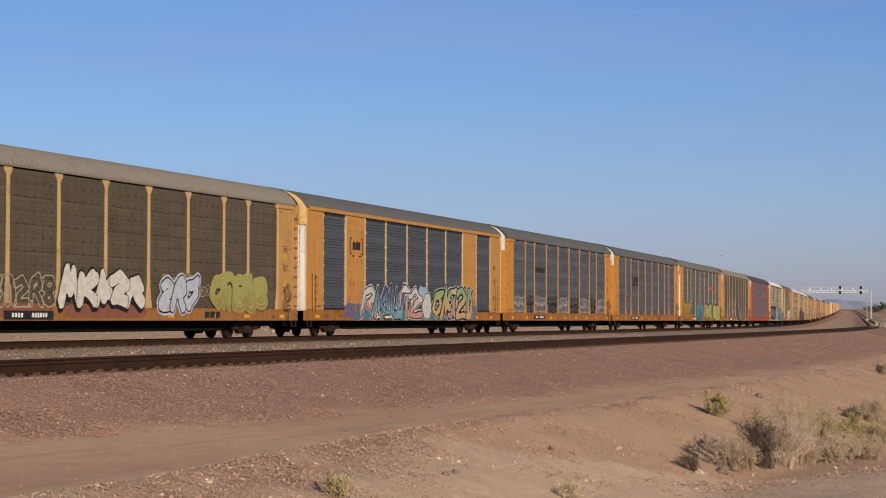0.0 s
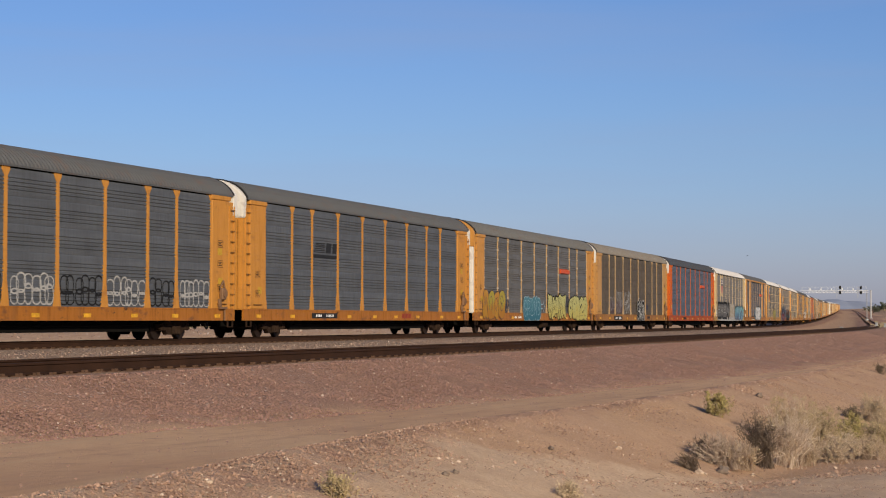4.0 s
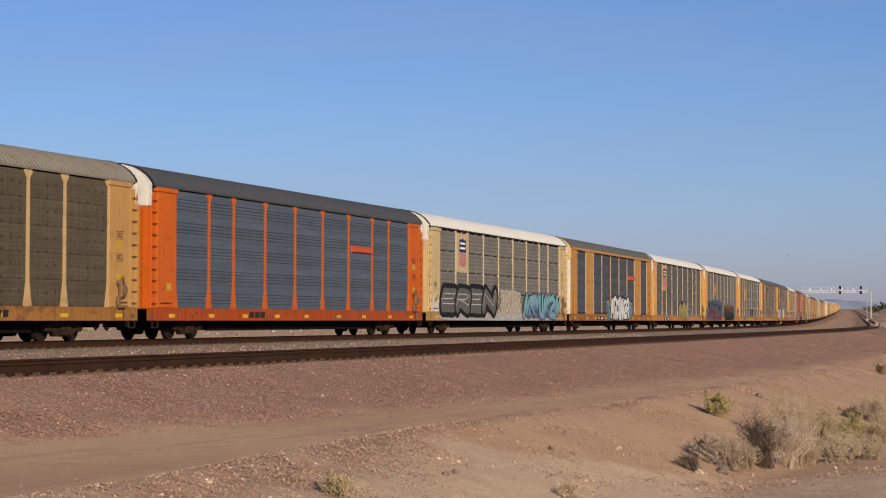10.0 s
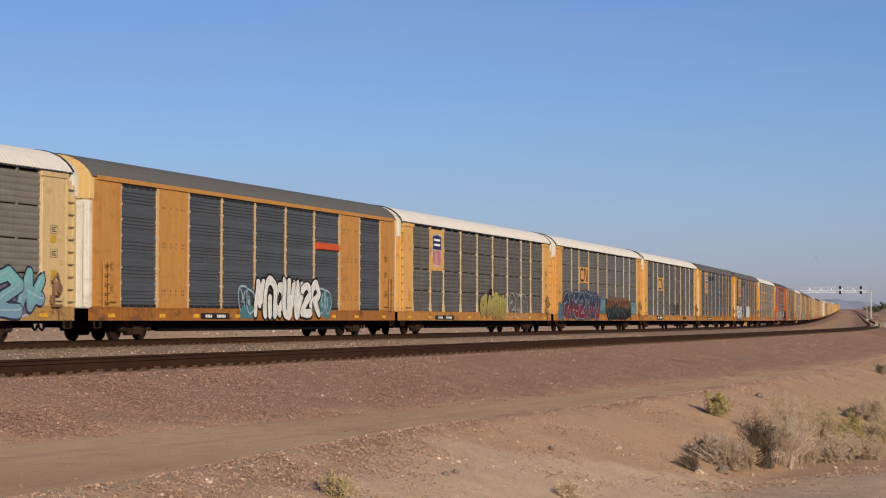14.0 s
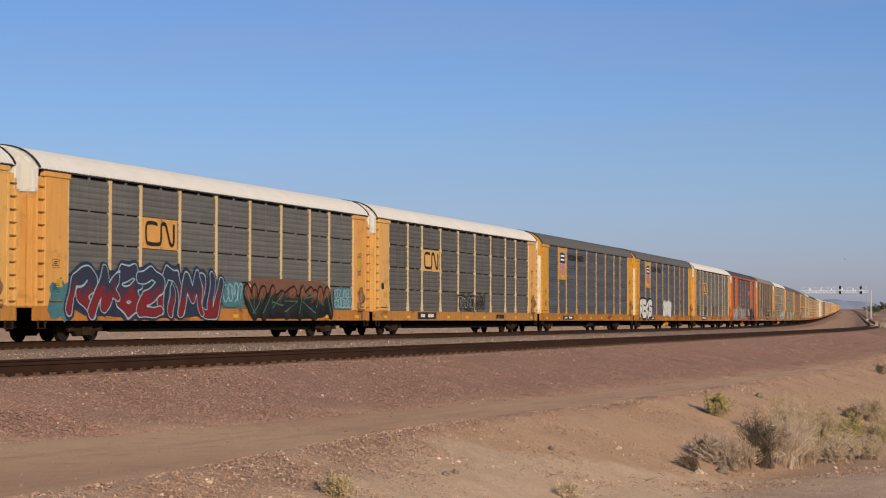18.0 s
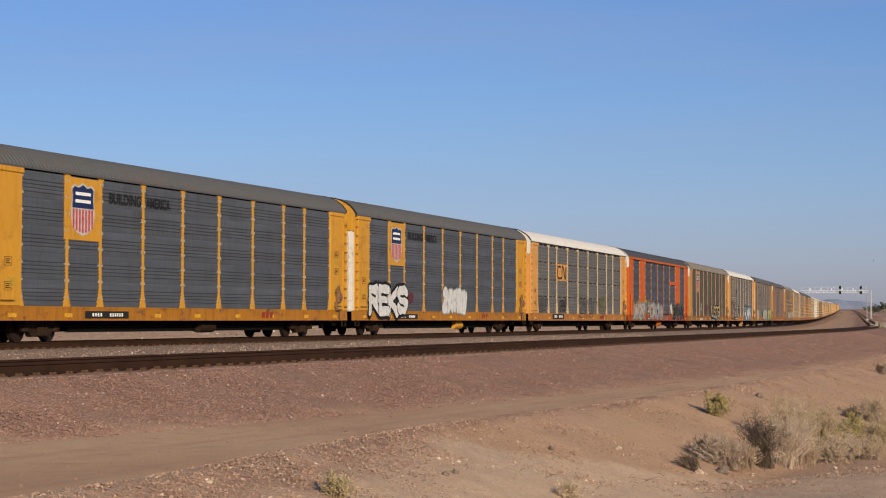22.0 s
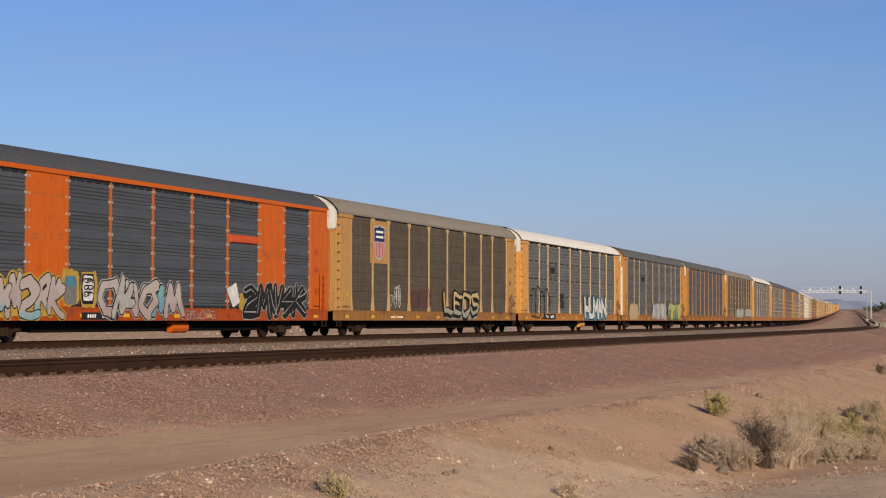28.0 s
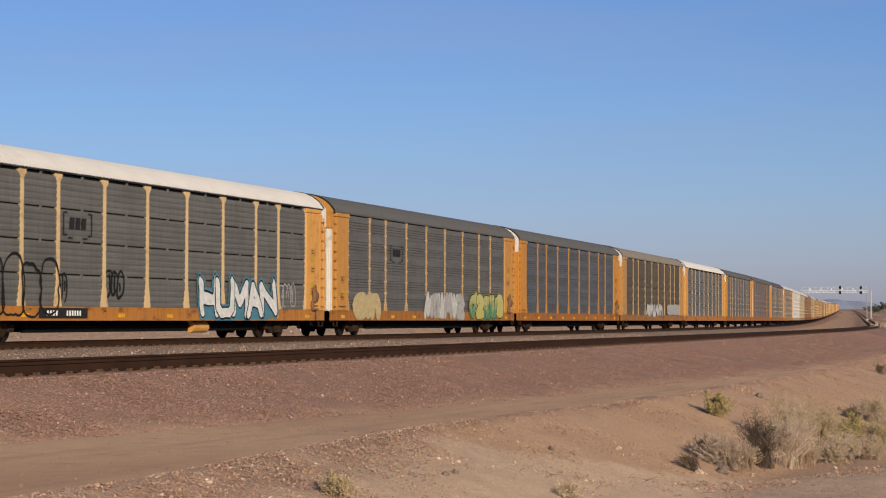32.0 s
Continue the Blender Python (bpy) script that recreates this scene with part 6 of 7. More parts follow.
# bright yellow wagons
for m_ in (12, 13):
    shield_logo(m_, -9.47, -7.30, 3.07, 4.95)
    letters(m_, "BUILDING", -6.7, -4.55, 4.28, 4.64, BLACK, None, None, 0.03, 0, 0, name="slogan", label="black slogan lettering", y=-1.524)
    letters(m_, "AMERICA", -4.2, -2.45, 4.28, 4.64, BLACK, None, None, 0.03, 0, 0, name="slogan", label="black slogan lettering", y=-1.524)
    board(m_, -8.21, -5.38, 0.71, 0.93)
    owner_mark(m_, 5.1, 6.2, DKRED)
sprayed(13, "REKS", -12.0, -7.0, 0.80, 2.32, G_CLEAN, G_BLACK, wob=0.10, r=0.18, edge=0.05, halo=0.06, style="block", overlap=1.22, drop=0.1, label="white block letters with black outlines")
sprayed(13, "gkfch", -1.5, 2.3, 0.95, 2.25, G_CLEAN, G_GREY, r=0.19, edge=0.03, halo=0.03, overlap=1.3, label="white bubble graffiti with grey outlines")
patch(13, -6.9, -5.9, 1.4, 1.9, G_MAROON, "faint red overspray", 0.3, y=PANEL_FACE)
# third white-roofed wagon
block_logo(14, -7.4, -4.7, 2.99, 3.98)
tag(14, -11.85, -9.8, 1.15, 1.95, G_BLACK, 0.5, 0.03)
tag(14, -6.6, -5.0, 1.15, 1.9, G_BLACK, 0.45, 0.06)
sprayed(14, "gbh", -1.2, 2.9, 0.8, 2.1, G_BLACK, G_BLACK, hollow=True, r=0.11, edge=0.018, step=0.03, label="thin black outline graffiti")
tag(14, 4.4, 6.8, 1.25, 2.2, G_OLIVE, 0.7, 0.06)
board(14, -8.44, -5.45, 0.73, 1.02)
owner_mark(14, 5.0, 6.2, DKRED)
# orange framed wagon
patch(15, -12.1, -7.4, 0.68, 1.9, G_GOLD, "yellow spray cloud", 0.09, y=LOW)
sprayed(15, "hjegak", -12.0, -7.4, 0.68, 2.0, [F_BLUEGREY, F_BLUEGREY, F_GREYPINK], G_BLACK, G_GOLD, r=0.13, wob=0.12, edge=0.04, halo=0.06, style="block", overlap=1.35, label="grey-pink and blue graffiti with black and yellow outlines")
patch(15, -7.45, -6.35, 1.0, 2.25, G_GOLD, "yellow painted blob", 0.12, y=LOW)
patch(15, -7.35, -6.5, 1.1, 2.0, G_DGREY, "dark grey painted oval", 0.08)
patch(15, -7.25, -6.6, 1.65, 2.0, G_BLUE, "blue painted cap", 0.08, y=FACE - 0.006)
patch(15, -6.35, -5.2, 1.0, 2.2, G_GOLD, "yellow painted blob", 0.12, y=LOW + 0.002)
patch(15, -6.3, -5.4, 1.10, 2.12, G_BLACK, "black painted rim", 0.05)
patch(15, -6.22, -5.48, 1.2, 2.05, G_CLEAN, "white painted oval", 0.05, y=FACE - 0.008)
for z_ in (1.45, 1.65, 1.85):
    tag(15, -6.1, -5.6, z_ - 0.07, z_ + 0.07, G_BLACK, 0.25, 0.04, y=FACE - 0.014, seed=int(z_ * 20))
sprayed(15, "ljbfje", -5.0, 0.5, 0.68, 2.02, [F_GREYPINK, G_SILVER, F_GREYPINK, F_GREYPINK, F_SEA], G_BLACK, G_SILVER, r=0.14, wob=0.14, edge=0.045, halo=0.035, style="spike", overlap=1.6, label="grey and pink graffiti with black outlines")
tag(15, 0.9, 3.2, 0.7, 1.0, G_GREY, 0.5, 0.03)
part("graffiti", flat_mesh("graffiti_card", [[(4.2, 1.75), (5.0, 2.0), (5.35, 1.3), (4.75, 1.1)]] + stroke([(4.2, 1.75), (4.85, 1.55), (5.0, 2.0)], 0.03)), G_CLEAN, THINGS[15], "white painted envelope shape", loc=(0, FACE, 0))
patch(15, 5.25, 5.85, 1.0, 1.65, G_GOLD, "yellow painted blob", 0.1)
sprayed(15, "gebdk", 5.8, 11.4, 0.74, 2.05, G_BLACK, G_BLACK, G_SILVER, r=0.15, edge=0.06, halo=0.035, style="spike", ink=G_SILVER, overlap=1.3, label="black spiky graffiti with silver outlines")
red_sign(15, 4.5, 6.85, 3.40, 3.73)
board(15, -6.22, -3.86, 0.67, 0.89)
# brown wagon with a shield
shield_logo(16, -9.6, -7.4, 3.1, 4.91)
tag(16, -7.1, -6.4, 1.25, 1.75, G_SILVER, 0.6, 0.05, y=PANEL_FACE)
tag(16, -6.4, -5.6, 1.15, 2.2, G_WHITE, 0.35, 0.05, y=PANEL_FACE)
patch(16, -4.3, -0.8, 1.15, 2.1, G_DULL, "faded maroon painted patch", 0.1, y=PANEL_FACE + 0.002)
tag(16, -4.2, -0.9, 1.2, 2.1, G_REDDISH, 0.7, 0.04, y=PANEL_FACE - 0.02)
patch(16, 0.8, 6.6, 0.68, 1.15, G_GREY, "grey painted shadow along the sill", 0.08, y=LOW)
sprayed(16, "LEOS", 0.7, 6.7, 0.84, 2.15, F_CREAM, G_BLACK, r=0.10, edge=0.055, halo=0.03, style="spike", overlap=0.95, lean=0.15, drop=0.08, wob=0.13, label="cream and grey letters with black outlines")
board(16, -7.26, -5.03, 0.70, 0.87, False)
# white-roofed wagon with bold letters
bracket_logo(17, -6.98, -5.19, 3.1, 3.88)
sprayed(17, "echi", -11.3, -7.2, 0.72, 2.5, G_BLACK, G_BLACK, hollow=True, r=0.30, edge=0.035, step=0.04, overlap=1.1, label="black outline bubble graffiti")
tag(17, -7.2, -6.7, 1.2, 2.15, G_BLACK, 0.4, 0.07, y=PANEL_FACE)
tag(17, -4.3, -3.1, 1.35, 2.2, G_BLACK, 0.45, 0.09, y=PANEL_FACE)
patch(17, 2.0, 9.3, 0.66, 1.2, G_BLUE, "blue spray fringe", 0.08, y=LOW)
sprayed(17, "HUMAN", 2.5, 8.9, 0.72, 2.15, G_CLEAN, G_BLACK, G_BLUE, r=0.17, edge=0.06, halo=0.08, style="spike", overlap=1.2, wob=0.08, lean=-0.12, label="bold white letters with black outlines and a blue rim")
tag(17, 9.4, 10.9, 1.15, 2.05, G_SILVER, 0.5, 0.05, y=PANEL_FACE)
board(17, -8.36, -5.46, 0.71, 1.02)
# faded wagon with patches
sprayed(18, "lc", -11.2, -8.3, 0.68, 1.78, G_CREAM, G_CREAM, G_CREAM, r=0.30, edge=0.02, halo=0.02, overlap=1.3, label="cream bubble graffiti")
sprayed(18, "jchebg", -1.8, 4.4, 0.7, 2.0, [G_WHITE, G_SILVER], G_GREY, r=0.19, edge=0.03, halo=0.02, overlap=1.3, label="white and silver graffiti")
sprayed(18, "fgchi", 5.45, 11.5, 0.7, 2.05, [F_GREEN, F_LIME, F_GREEN], G_BLACK, G_OLIVE, r=0.22, edge=0.04, halo=0.05, overlap=1.2, label="green and lime graffiti with black outlines")
bracket_logo(18, -6.65, -4.9, 3.19, 3.92)
sprayed(20, "kehbc", -4.0, 2.9, 0.95, 1.9, G_WHITE, G_GREY, r=0.17, edge=0.03, halo=0.02, overlap=1.2, step=0.07, label="white graffiti on a brown wagon")
patch(20, 5.0, 12.0, 1.05, 1.95, G_SILVER, "pale painted patch", 0.08)
for m_ in range(0, 20):
    data_marks(m_, 12.65, (1.75, 2.6, 3.3), BLACK if m_ not in (15,) else DKRED)
    if m_ in (3, 4, 7, 8, 10, 12, 13, 14, 18):
        data_marks(m_, -12.7, (1.6, 2.3), BLACK)


# ---- stones, plants and the distance ----
def stones(name, pts, sizes, mat, label, seed, flat=0.75):
    """Many broken stones as one scatter."""
    rng = np.random.RandomState(seed)
    base = np.array([(1, 0, 0), (-1, 0, 0), (0, 1, 0), (0, -1, 0), (0, 0, 1), (0, 0, -1)], float)
    tri = np.array([(0, 2, 4), (2, 1, 4), (1, 3, 4), (3, 0, 4), (2, 0, 5), (1, 2, 5), (3, 1, 5), (0, 3, 5)])
    n = len(pts)
    v = base[None] * rng.uniform(0.6, 1.25, (n, 6, 1)) + rng.uniform(-0.3, 0.3, (n, 6, 3))
    a = rng.uniform(0, 6.283, n)
    c, s = np.cos(a)[:, None], np.sin(a)[:, None]
    x, y = v[..., 0] * c - v[..., 1] * s, v[..., 0] * s + v[..., 1] * c
    v = np.stack([x, y, v[..., 2] * flat], -1) * sizes[:, None, None]
    v = v + pts[:, None, :] + np.array([0, 0, 1.0]) * (sizes * 0.25)[:, None, None]
    f = (tri[None] + (np.arange(n) * 6)[:, None, None]).reshape(-1, 3)
    me = bpy.data.meshes.new(name)
    me.from_pydata(v.reshape(-1, 3).tolist(), [], f.tolist())
    me.materials.append(mat)
    ob = new(name, me)
    tagged(ob, label, "stones", kind="stuff")
    return ob


def stone_mat(name, dark, light, pale, pale_at=0.9):
    m, nt, b = nodes(name)
    geo = nt.nodes.new("ShaderNodeNewGeometry")
    rnd = geo.outputs["Random Per Island"]
    n = noise_tex(nt, geo.outputs["Position"], 40.0, 4, 0.65)
    c = mix(nt, ramp(nt, rnd, 0, pale_at), dark, light)
    c = mix(nt, ramp(nt, rnd, pale_at, pale_at + 0.02), c, pale)
    c = mix(nt, ramp(nt, n, 0.4, 0.7, 0, 0.4), c, tuple(q * 0.6 for q in dark))
    nt.links.new(c, b.inputs["Base Color"])
    b.inputs["Roughness"].default_value = 0.9
    bump(nt, b, n, 0.01, 0.5)
    return m


S_BALLAST = stone_mat("ballast_stone", (0.24, 0.136, 0.104), (0.30, 0.174, 0.136), (0.52, 0.41, 0.33), 0.972)
S_PALE = stone_mat("pale_ballast_stone", (0.20, 0.128, 0.098), (0.38, 0.27, 0.21), (0.60, 0.49, 0.41), 0.88)
S_ROCK = stone_mat("bank_rock", (0.24, 0.145, 0.10), (0.41, 0.262, 0.184), (0.58, 0.45, 0.35), 0.94)


def spread(n, s0, s1, o_of, seed, near_bias=1.0):
    rng = np.random.RandomState(seed)
    s = s0 + (s1 - s0) * rng.uniform(0, 1, n) ** near_bias
    o = o_of(s, rng)
    x, y, z, th = on_track(s, o)
    gz, _, _ = ground_z(x, y)
    return np.stack([x, y, gz], 1), rng


def shoulder(s, rng):
    return 15.3 + rng.uniform(0, 1, len(s)) ** 1.05 * (road_far(s) - 15.1)


p, r_ = spread(46000, -56, 10, shoulder, 1, 1.5)
stones("ballast_stones", p, r_.uniform(0.010, 0.027, len(p)), S_BALLAST, "crushed pink-brown ballast stones on the track shoulder", 2)
p, r_ = spread(9000, 10, 90, shoulder, 3, 1.3)
stones("ballast_stones", p, r_.uniform(0.018, 0.042, len(p)), S_BALLAST, "crushed pink-brown ballast stones beside the empty track", 4)
p, r_ = spread(16000, -40, 60, lambda s, g: g.uniform(2.2, 12.0, len(s)), 5, 1.3)
stones("ballast_stones", p, r_.uniform(0.02, 0.042, len(p)), S_PALE, "pale ballast stones between the two tracks", 6)
p, r_ = spread(14000, -40, 60, lambda s, g: -2.2 - g.uniform(0, 1, len(s)) * 7.5, 15, 1.0)
stones("ballast_stones", p, r_.uniform(0.03, 0.07, len(p)), S_PALE, "pale ballast stones beyond the train", 16)
p, r_ = spread(5000, -60, 170, lambda s, g: -14.0 - g.uniform(0, 1, len(s)) * 30.0, 17, 1.0)
stones("desert_stones", p, r_.uniform(0.04, 0.13, len(p)) * r_.uniform(0.4, 1.0, len(p)), S_PALE, "pale desert stones beyond the train", 18)
p, r_ = spread(26000, -58, 60, lambda s, g: road_near(s) + 0.1 + np.abs(g.normal(0, 1, len(s))) * np.interp(s, [-60, -49, -44, -30], [1.3, 0.9, 0.5, 0.4]), 7, 1.6)
stones("roadside_rocks", p, r_.uniform(0.010, 0.032, len(p)) * r_.uniform(0.35, 1.0, len(p)), S_ROCK, "broken rocks along the edge of the dirt road", 8)
p, r_ = spread(60000, -58, 40, lambda s, g: road_near(s) + 0.5 + np.abs(g.normal(0, 3.0, len(s))), 9, 1.3)
stones("bank_pebbles", p, r_.uniform(0.008, 0.028, len(p)) * r_.uniform(0.25, 0.9, len(p)), S_ROCK, "scattered pebbles on the sandy bank", 10)
p, r_ = spread(900, -58, 30, lambda s, g: road_far(s) + g.uniform(0, 1, len(s)) * (road_near(s) - road_far(s)), 11, 1.4)
stones("road_pebbles", p, r_.uniform(0.008, 0.020, len(p)), S_BALLAST, "small stones on the dirt road", 12)


def lane_edge(s, g):
    return 24.57 + (s + 41.24) * 0.36 + g.normal(0, 0.22, len(s))


p, r_ = spread(2600, -46, -30, lane_edge, 13)
stones("lane_edge_stones", p, r_.uniform(0.008, 0.04, len(p)) * r_.uniform(0.3, 1.0, len(p)), S_ROCK, "broken stones along the edge of a gravel lane", 14)


def litter(n, seed):
    """Fallen dry twigs along the lane."""
    rnd = random.Random(seed)
    verts, faces = [], []
    g = np.random.RandomState(seed)
    s = g.uniform(-46, -31, n)
    o = lane_edge(s, g) + g.normal(0, 0.25, n)
    x, y, _, _ = on_track(s, o)
    z = ground_z(x, y)[0]
    for a, b, c in zip(x, y, z):
        t = rnd.uniform(0, 6.28)
        ln = rnd.uniform(0.05, 0.22)
        q = Vector((a, b, c + 0.015))
        e = q + Vector((math.cos(t) * ln, math.sin(t) * ln, rnd.uniform(0, 0.05)))
        r = rnd.uniform(0.002, 0.005)
        tube_verts([q, q.lerp(e, 0.5) + Vector((0, 0, 0.02)), e], [r, r, r * 0.6], 3, verts, faces)
    ob = new("twig_litter", mesh_from("twig_litter", verts, faces, TWIG_DARK))
    tagged(ob, "fallen dry twigs along the edge of the lane", "twigs", kind="stuff")


def rock(x, y, size, mat, label, seed):
    rnd = random.Random(seed)
    bm = bmesh.new()
    bmesh.ops.create_icosphere(bm, subdivisions=2, radius=size * 0.85)
    for v in bm.verts:
        k = 1 + 0.75 * noise.noise(v.co * (1.6 / size) + Vector((seed * 3.7, 0, 0)))
        v.co = Vector((v.co.x * k * 1.2, v.co.y * k, v.co.z * k * 0.75))
    me = bpy.data.meshes.new("rock")
    bm.to_mesh(me)
    bm.free()
    me.materials.append(mat)
    z = ground_z(x, y)[0][0]
    ob = new("rock", me)
    ob.matrix_world = pose(x, y, z + size * 0.35, 0, 0, rnd.uniform(0, 360))
    tagged(ob, label, "rock")


R_GREY = plain("rock_grey", (0.19, 0.145, 0.115), 0.9, var=0.4)
R_PALE = plain("rock_pale", (0.42, 0.32, 0.24), 0.9, var=0.25)
rock(4.64, 32.40, 0.115, R_GREY, "dark grey rock beside dry brush", 1)
rock(4.13, 31.60, 0.070, R_PALE, "pale broken rock on sand", 2)
rock(4.24, 31.68, 0.040, R_PALE, "pale broken rock on sand", 3)
rock(7.07, 35.24, 0.040, R_PALE, "small white stone in dry grass", 4)
rock(7.51, 46.41, 0.100, R_GREY, "dark rock on the edge of the bank", 5)
rock(5.23, 33.02, 0.035, R_PALE, "small white stone in dry grass", 6)
rock(1.63, 29.34, 0.050, R_GREY, "low dark rock on the bank", 7)
rock(0.14, 24.60, 0.065, R_GREY, "flat grey rock on sand", 8)
rock(0.03, 24.31, 0.050, R_GREY, "grey stone leaning on a flat rock", 9)
rock(-1.95, 19.66, 0.040, R_GREY, "dark rock on the stony verge", 10)
rock(-2.29, 19.14, 0.040, R_PALE, "pale rock on the stony verge", 11)
rock(2.81, 31.34, 0.050, R_PALE, "pale flat rock on sand", 12)


def tube_verts(pts, radii, n, verts, faces):
    start = len(verts)
    for k, (pt, r) in enumerate(zip(pts, radii)):
        d = (pts[min(k + 1, len(pts) - 1)] - pts[max(k - 1, 0)])
        d = d.normalized() if d.length else Vector((0, 0, 1))
        u = d.orthogonal().normalized()
        w = d.cross(u)
        for j in range(n):
            a = 2 * math.pi * j / n
            verts.append(tuple(pt + (u * math.cos(a) + w * math.sin(a)) * r))
        if k:
            for j in range(n):
                faces.append((start + (k - 1) * n + j, start + (k - 1) * n + (j + 1) % n, start + k * n + (j + 1) % n, start + k * n + j))


def plant_mat(name, col, col2, rough=0.85):
    m, nt, b = nodes(name)
    geo = nt.nodes.new("ShaderNodeNewGeometry")
    c = mix(nt, geo.outputs["Random Per Island"], col, col2)
    nt.links.new(c, b.inputs["Base Color"])
    b.inputs["Roughness"].default_value = rough
    return m


TWIG_DRY = plant_mat("dry_twig", (0.296, 0.211, 0.140), (0.562, 0.429, 0.304))
TWIG_DARK = plant_mat("dark_twig", (0.10, 0.07, 0.05), (0.20, 0.145, 0.10))
TWIG_PALE = plant_mat("pale_bare_twig", (0.448, 0.336, 0.248), (0.680, 0.552, 0.424))
LEAF_GREEN = plant_mat("creosote_leaf", (0.180, 0.144, 0.040), (0.346, 0.274, 0.108))
TWIG_GREY = plant_mat("grey_twig", (0.281, 0.203, 0.148), (0.515, 0.406, 0.312))
LEAF_OLIVE = plant_mat("olive_leaf", (0.230, 0.173, 0.072), (0.403, 0.310, 0.166))
LEAF_DARK = plant_mat("dark_leaf", (0.07, 0.05, 0.03), (0.16, 0.115, 0.07))
LEAF_TAN = plant_mat("dry_leaf", (0.281, 0.207, 0.121), (0.468, 0.359, 0.226))


def shrub(x, y, width, height, stems, leaves, twig_mat, leaf_mat, label, seed, lean=0.0, spread_=0.12, leaf=0.014, thick=0.0055):
    """Desert shrub: stems fan out from a narrow foot, fork twice, and carry small leaves in clumps near the tips."""
    rnd = random.Random(seed)
    z = float(ground_z(x, y)[0][0]) - 0.03
    root = new("desert_bush")
    root.matrix_world = pose(x, y, z)
    tagged(root, label, "bush")
    verts, faces, tips = [], [], []

    def jit(k):
        return Vector((rnd.gauss(0, k), rnd.gauss(0, k), rnd.gauss(0, k)))
    size = (width + height) / 2
    for k in range(stems):
        a = rnd.uniform(0, 2 * math.pi)
        out = rnd.uniform(0, 1) ** 0.5
        reach = rnd.uniform(0.55, 1.05)
        p0 = Vector((rnd.gauss(0, spread_) * width, rnd.gauss(0, spread_) * width, 0))
        end = p0 * 0.6 + Vector((math.cos(a) * out * width / 2 + lean * height, math.sin(a) * out * width / 2, height * math.sqrt(max(1.05 - out * out * 0.85, 0.05)))) * reach
        end.z = max(end.z, 0.06)
        mid = p0.lerp(end, 0.45) + Vector((-math.cos(a), -math.sin(a), 0.4)) * 0.07 * width + jit(0.02 * size)
        pts = smooth_bend(p0, mid, end)
        r = thick * rnd.uniform(0.7, 1.3)
        tube_verts(pts, [r * q for q in (1.0, 0.85, 0.7, 0.5, 0.3)], 3, verts, faces)
        along = (end - p0).normalized()
        for j in range(rnd.randint(4, 7)):
            f = rnd.uniform(0.3, 0.95)
            q = p0.lerp(mid, f / 0.45) if f < 0.45 else mid.lerp(end, (f - 0.45) / 0.55)
            e = q + (along + jit(0.55)).normalized() * size * rnd.uniform(0.10, 0.26)
            e.z = max(e.z, 0.03)
            tube_verts([q, q.lerp(e, 0.5) + jit(0.01 * size), e], [r * 0.55, r * 0.42, r * 0.22], 3, verts, faces)
            for g in range(rnd.randint(1, 3)):
                u = q.lerp(e, rnd.uniform(0.3, 0.9))
                w = u + ((e - q).normalized() + jit(0.6)).normalized() * size * rnd.uniform(0.05, 0.13)
                tube_verts([u, w], [r * 0.35, r * 0.18], 3, verts, faces)
                tips.append((u, w))
    ob = new("stem", mesh_from("stem", verts, faces, twig_mat))
    ob.parent = root
    if leaves:
        lv, lf = [], []
        clumps = [tips[rnd.randrange(len(tips))] for k in range(max(leaves // 14, 1))]
        for k in range(leaves):
            q, e = clumps[rnd.randrange(len(clumps))]
            c = q.lerp(e, rnd.uniform(0.2, 1.1)) + jit(0.026)
            u = jit(1).normalized()
            w = u.orthogonal().normalized()
            sz = leaf * rnd.uniform(0.6, 1.4)
            n = len(lv)
            lv += [tuple(c - u * sz), tuple(c + w * sz * 0.5), tuple(c + u * sz), tuple(c - w * sz * 0.5)]
            lf.append((n, n + 1, n + 2, n + 3))
        lo = new("crown", mesh_from("crown", lv, lf, leaf_mat))
        lo.parent = root
    return root


def smooth_bend(a, b, c):
    return [a, a.lerp(b, 0.55) * 0.9 + b * 0.1, b, b.lerp(c, 0.55), c]


shrub(5.50, 39.10, 0.58, 0.50, 60, 3000, TWIG_DRY, LEAF_GREEN, "small yellow-green creosote bush on the sandy bank", 21, -0.10, 0.10, 0.021)
shrub(4.83, 33.16, 0.95, 0.62, 170, 850, TWIG_GREY, LEAF_TAN, "low fan of dry grey-brown brush on sand", 22, -0.30, 0.14, 0.014, 0.007)
shrub(5.18, 33.58, 0.72, 0.50, 110, 340, TWIG_DRY, LEAF_TAN, "low fan of dry tan brush", 23, -0.1, 0.12, 0.014, 0.007)
shrub(4.04, 31.73, 0.55, 0.34, 60, 102, TWIG_DARK, LEAF_TAN, "low tuft of dark dry brush", 40, -0.35, 0.12, 0.014, 0.007)
# dark tuft added where the grey brush casts its shadow
shrub(4.50, 33.39, 0.60, 0.42, 70, 160, TWIG_DARK, LEAF_DARK, "dark tuft added for the shadow behind grey brush", 45, -0.25, 0.12, 0.016, 0.007)
shrub(6.16, 35.10, 1.15, 1.08, 150, 170, TWIG_PALE, LEAF_TAN, "tall leafless bush with pale bare stems", 24, 0.04, 0.11, 0.014, 0.0065)
# dark twigs, coloured to give the pale bush its shadow side
shrub(5.64, 34.46, 0.75, 0.98, 150, 500, TWIG_DARK, LEAF_DARK, "dark twigs added as the shaded side of pale brush", 33, -0.12, 0.12, 0.017, 0.008)
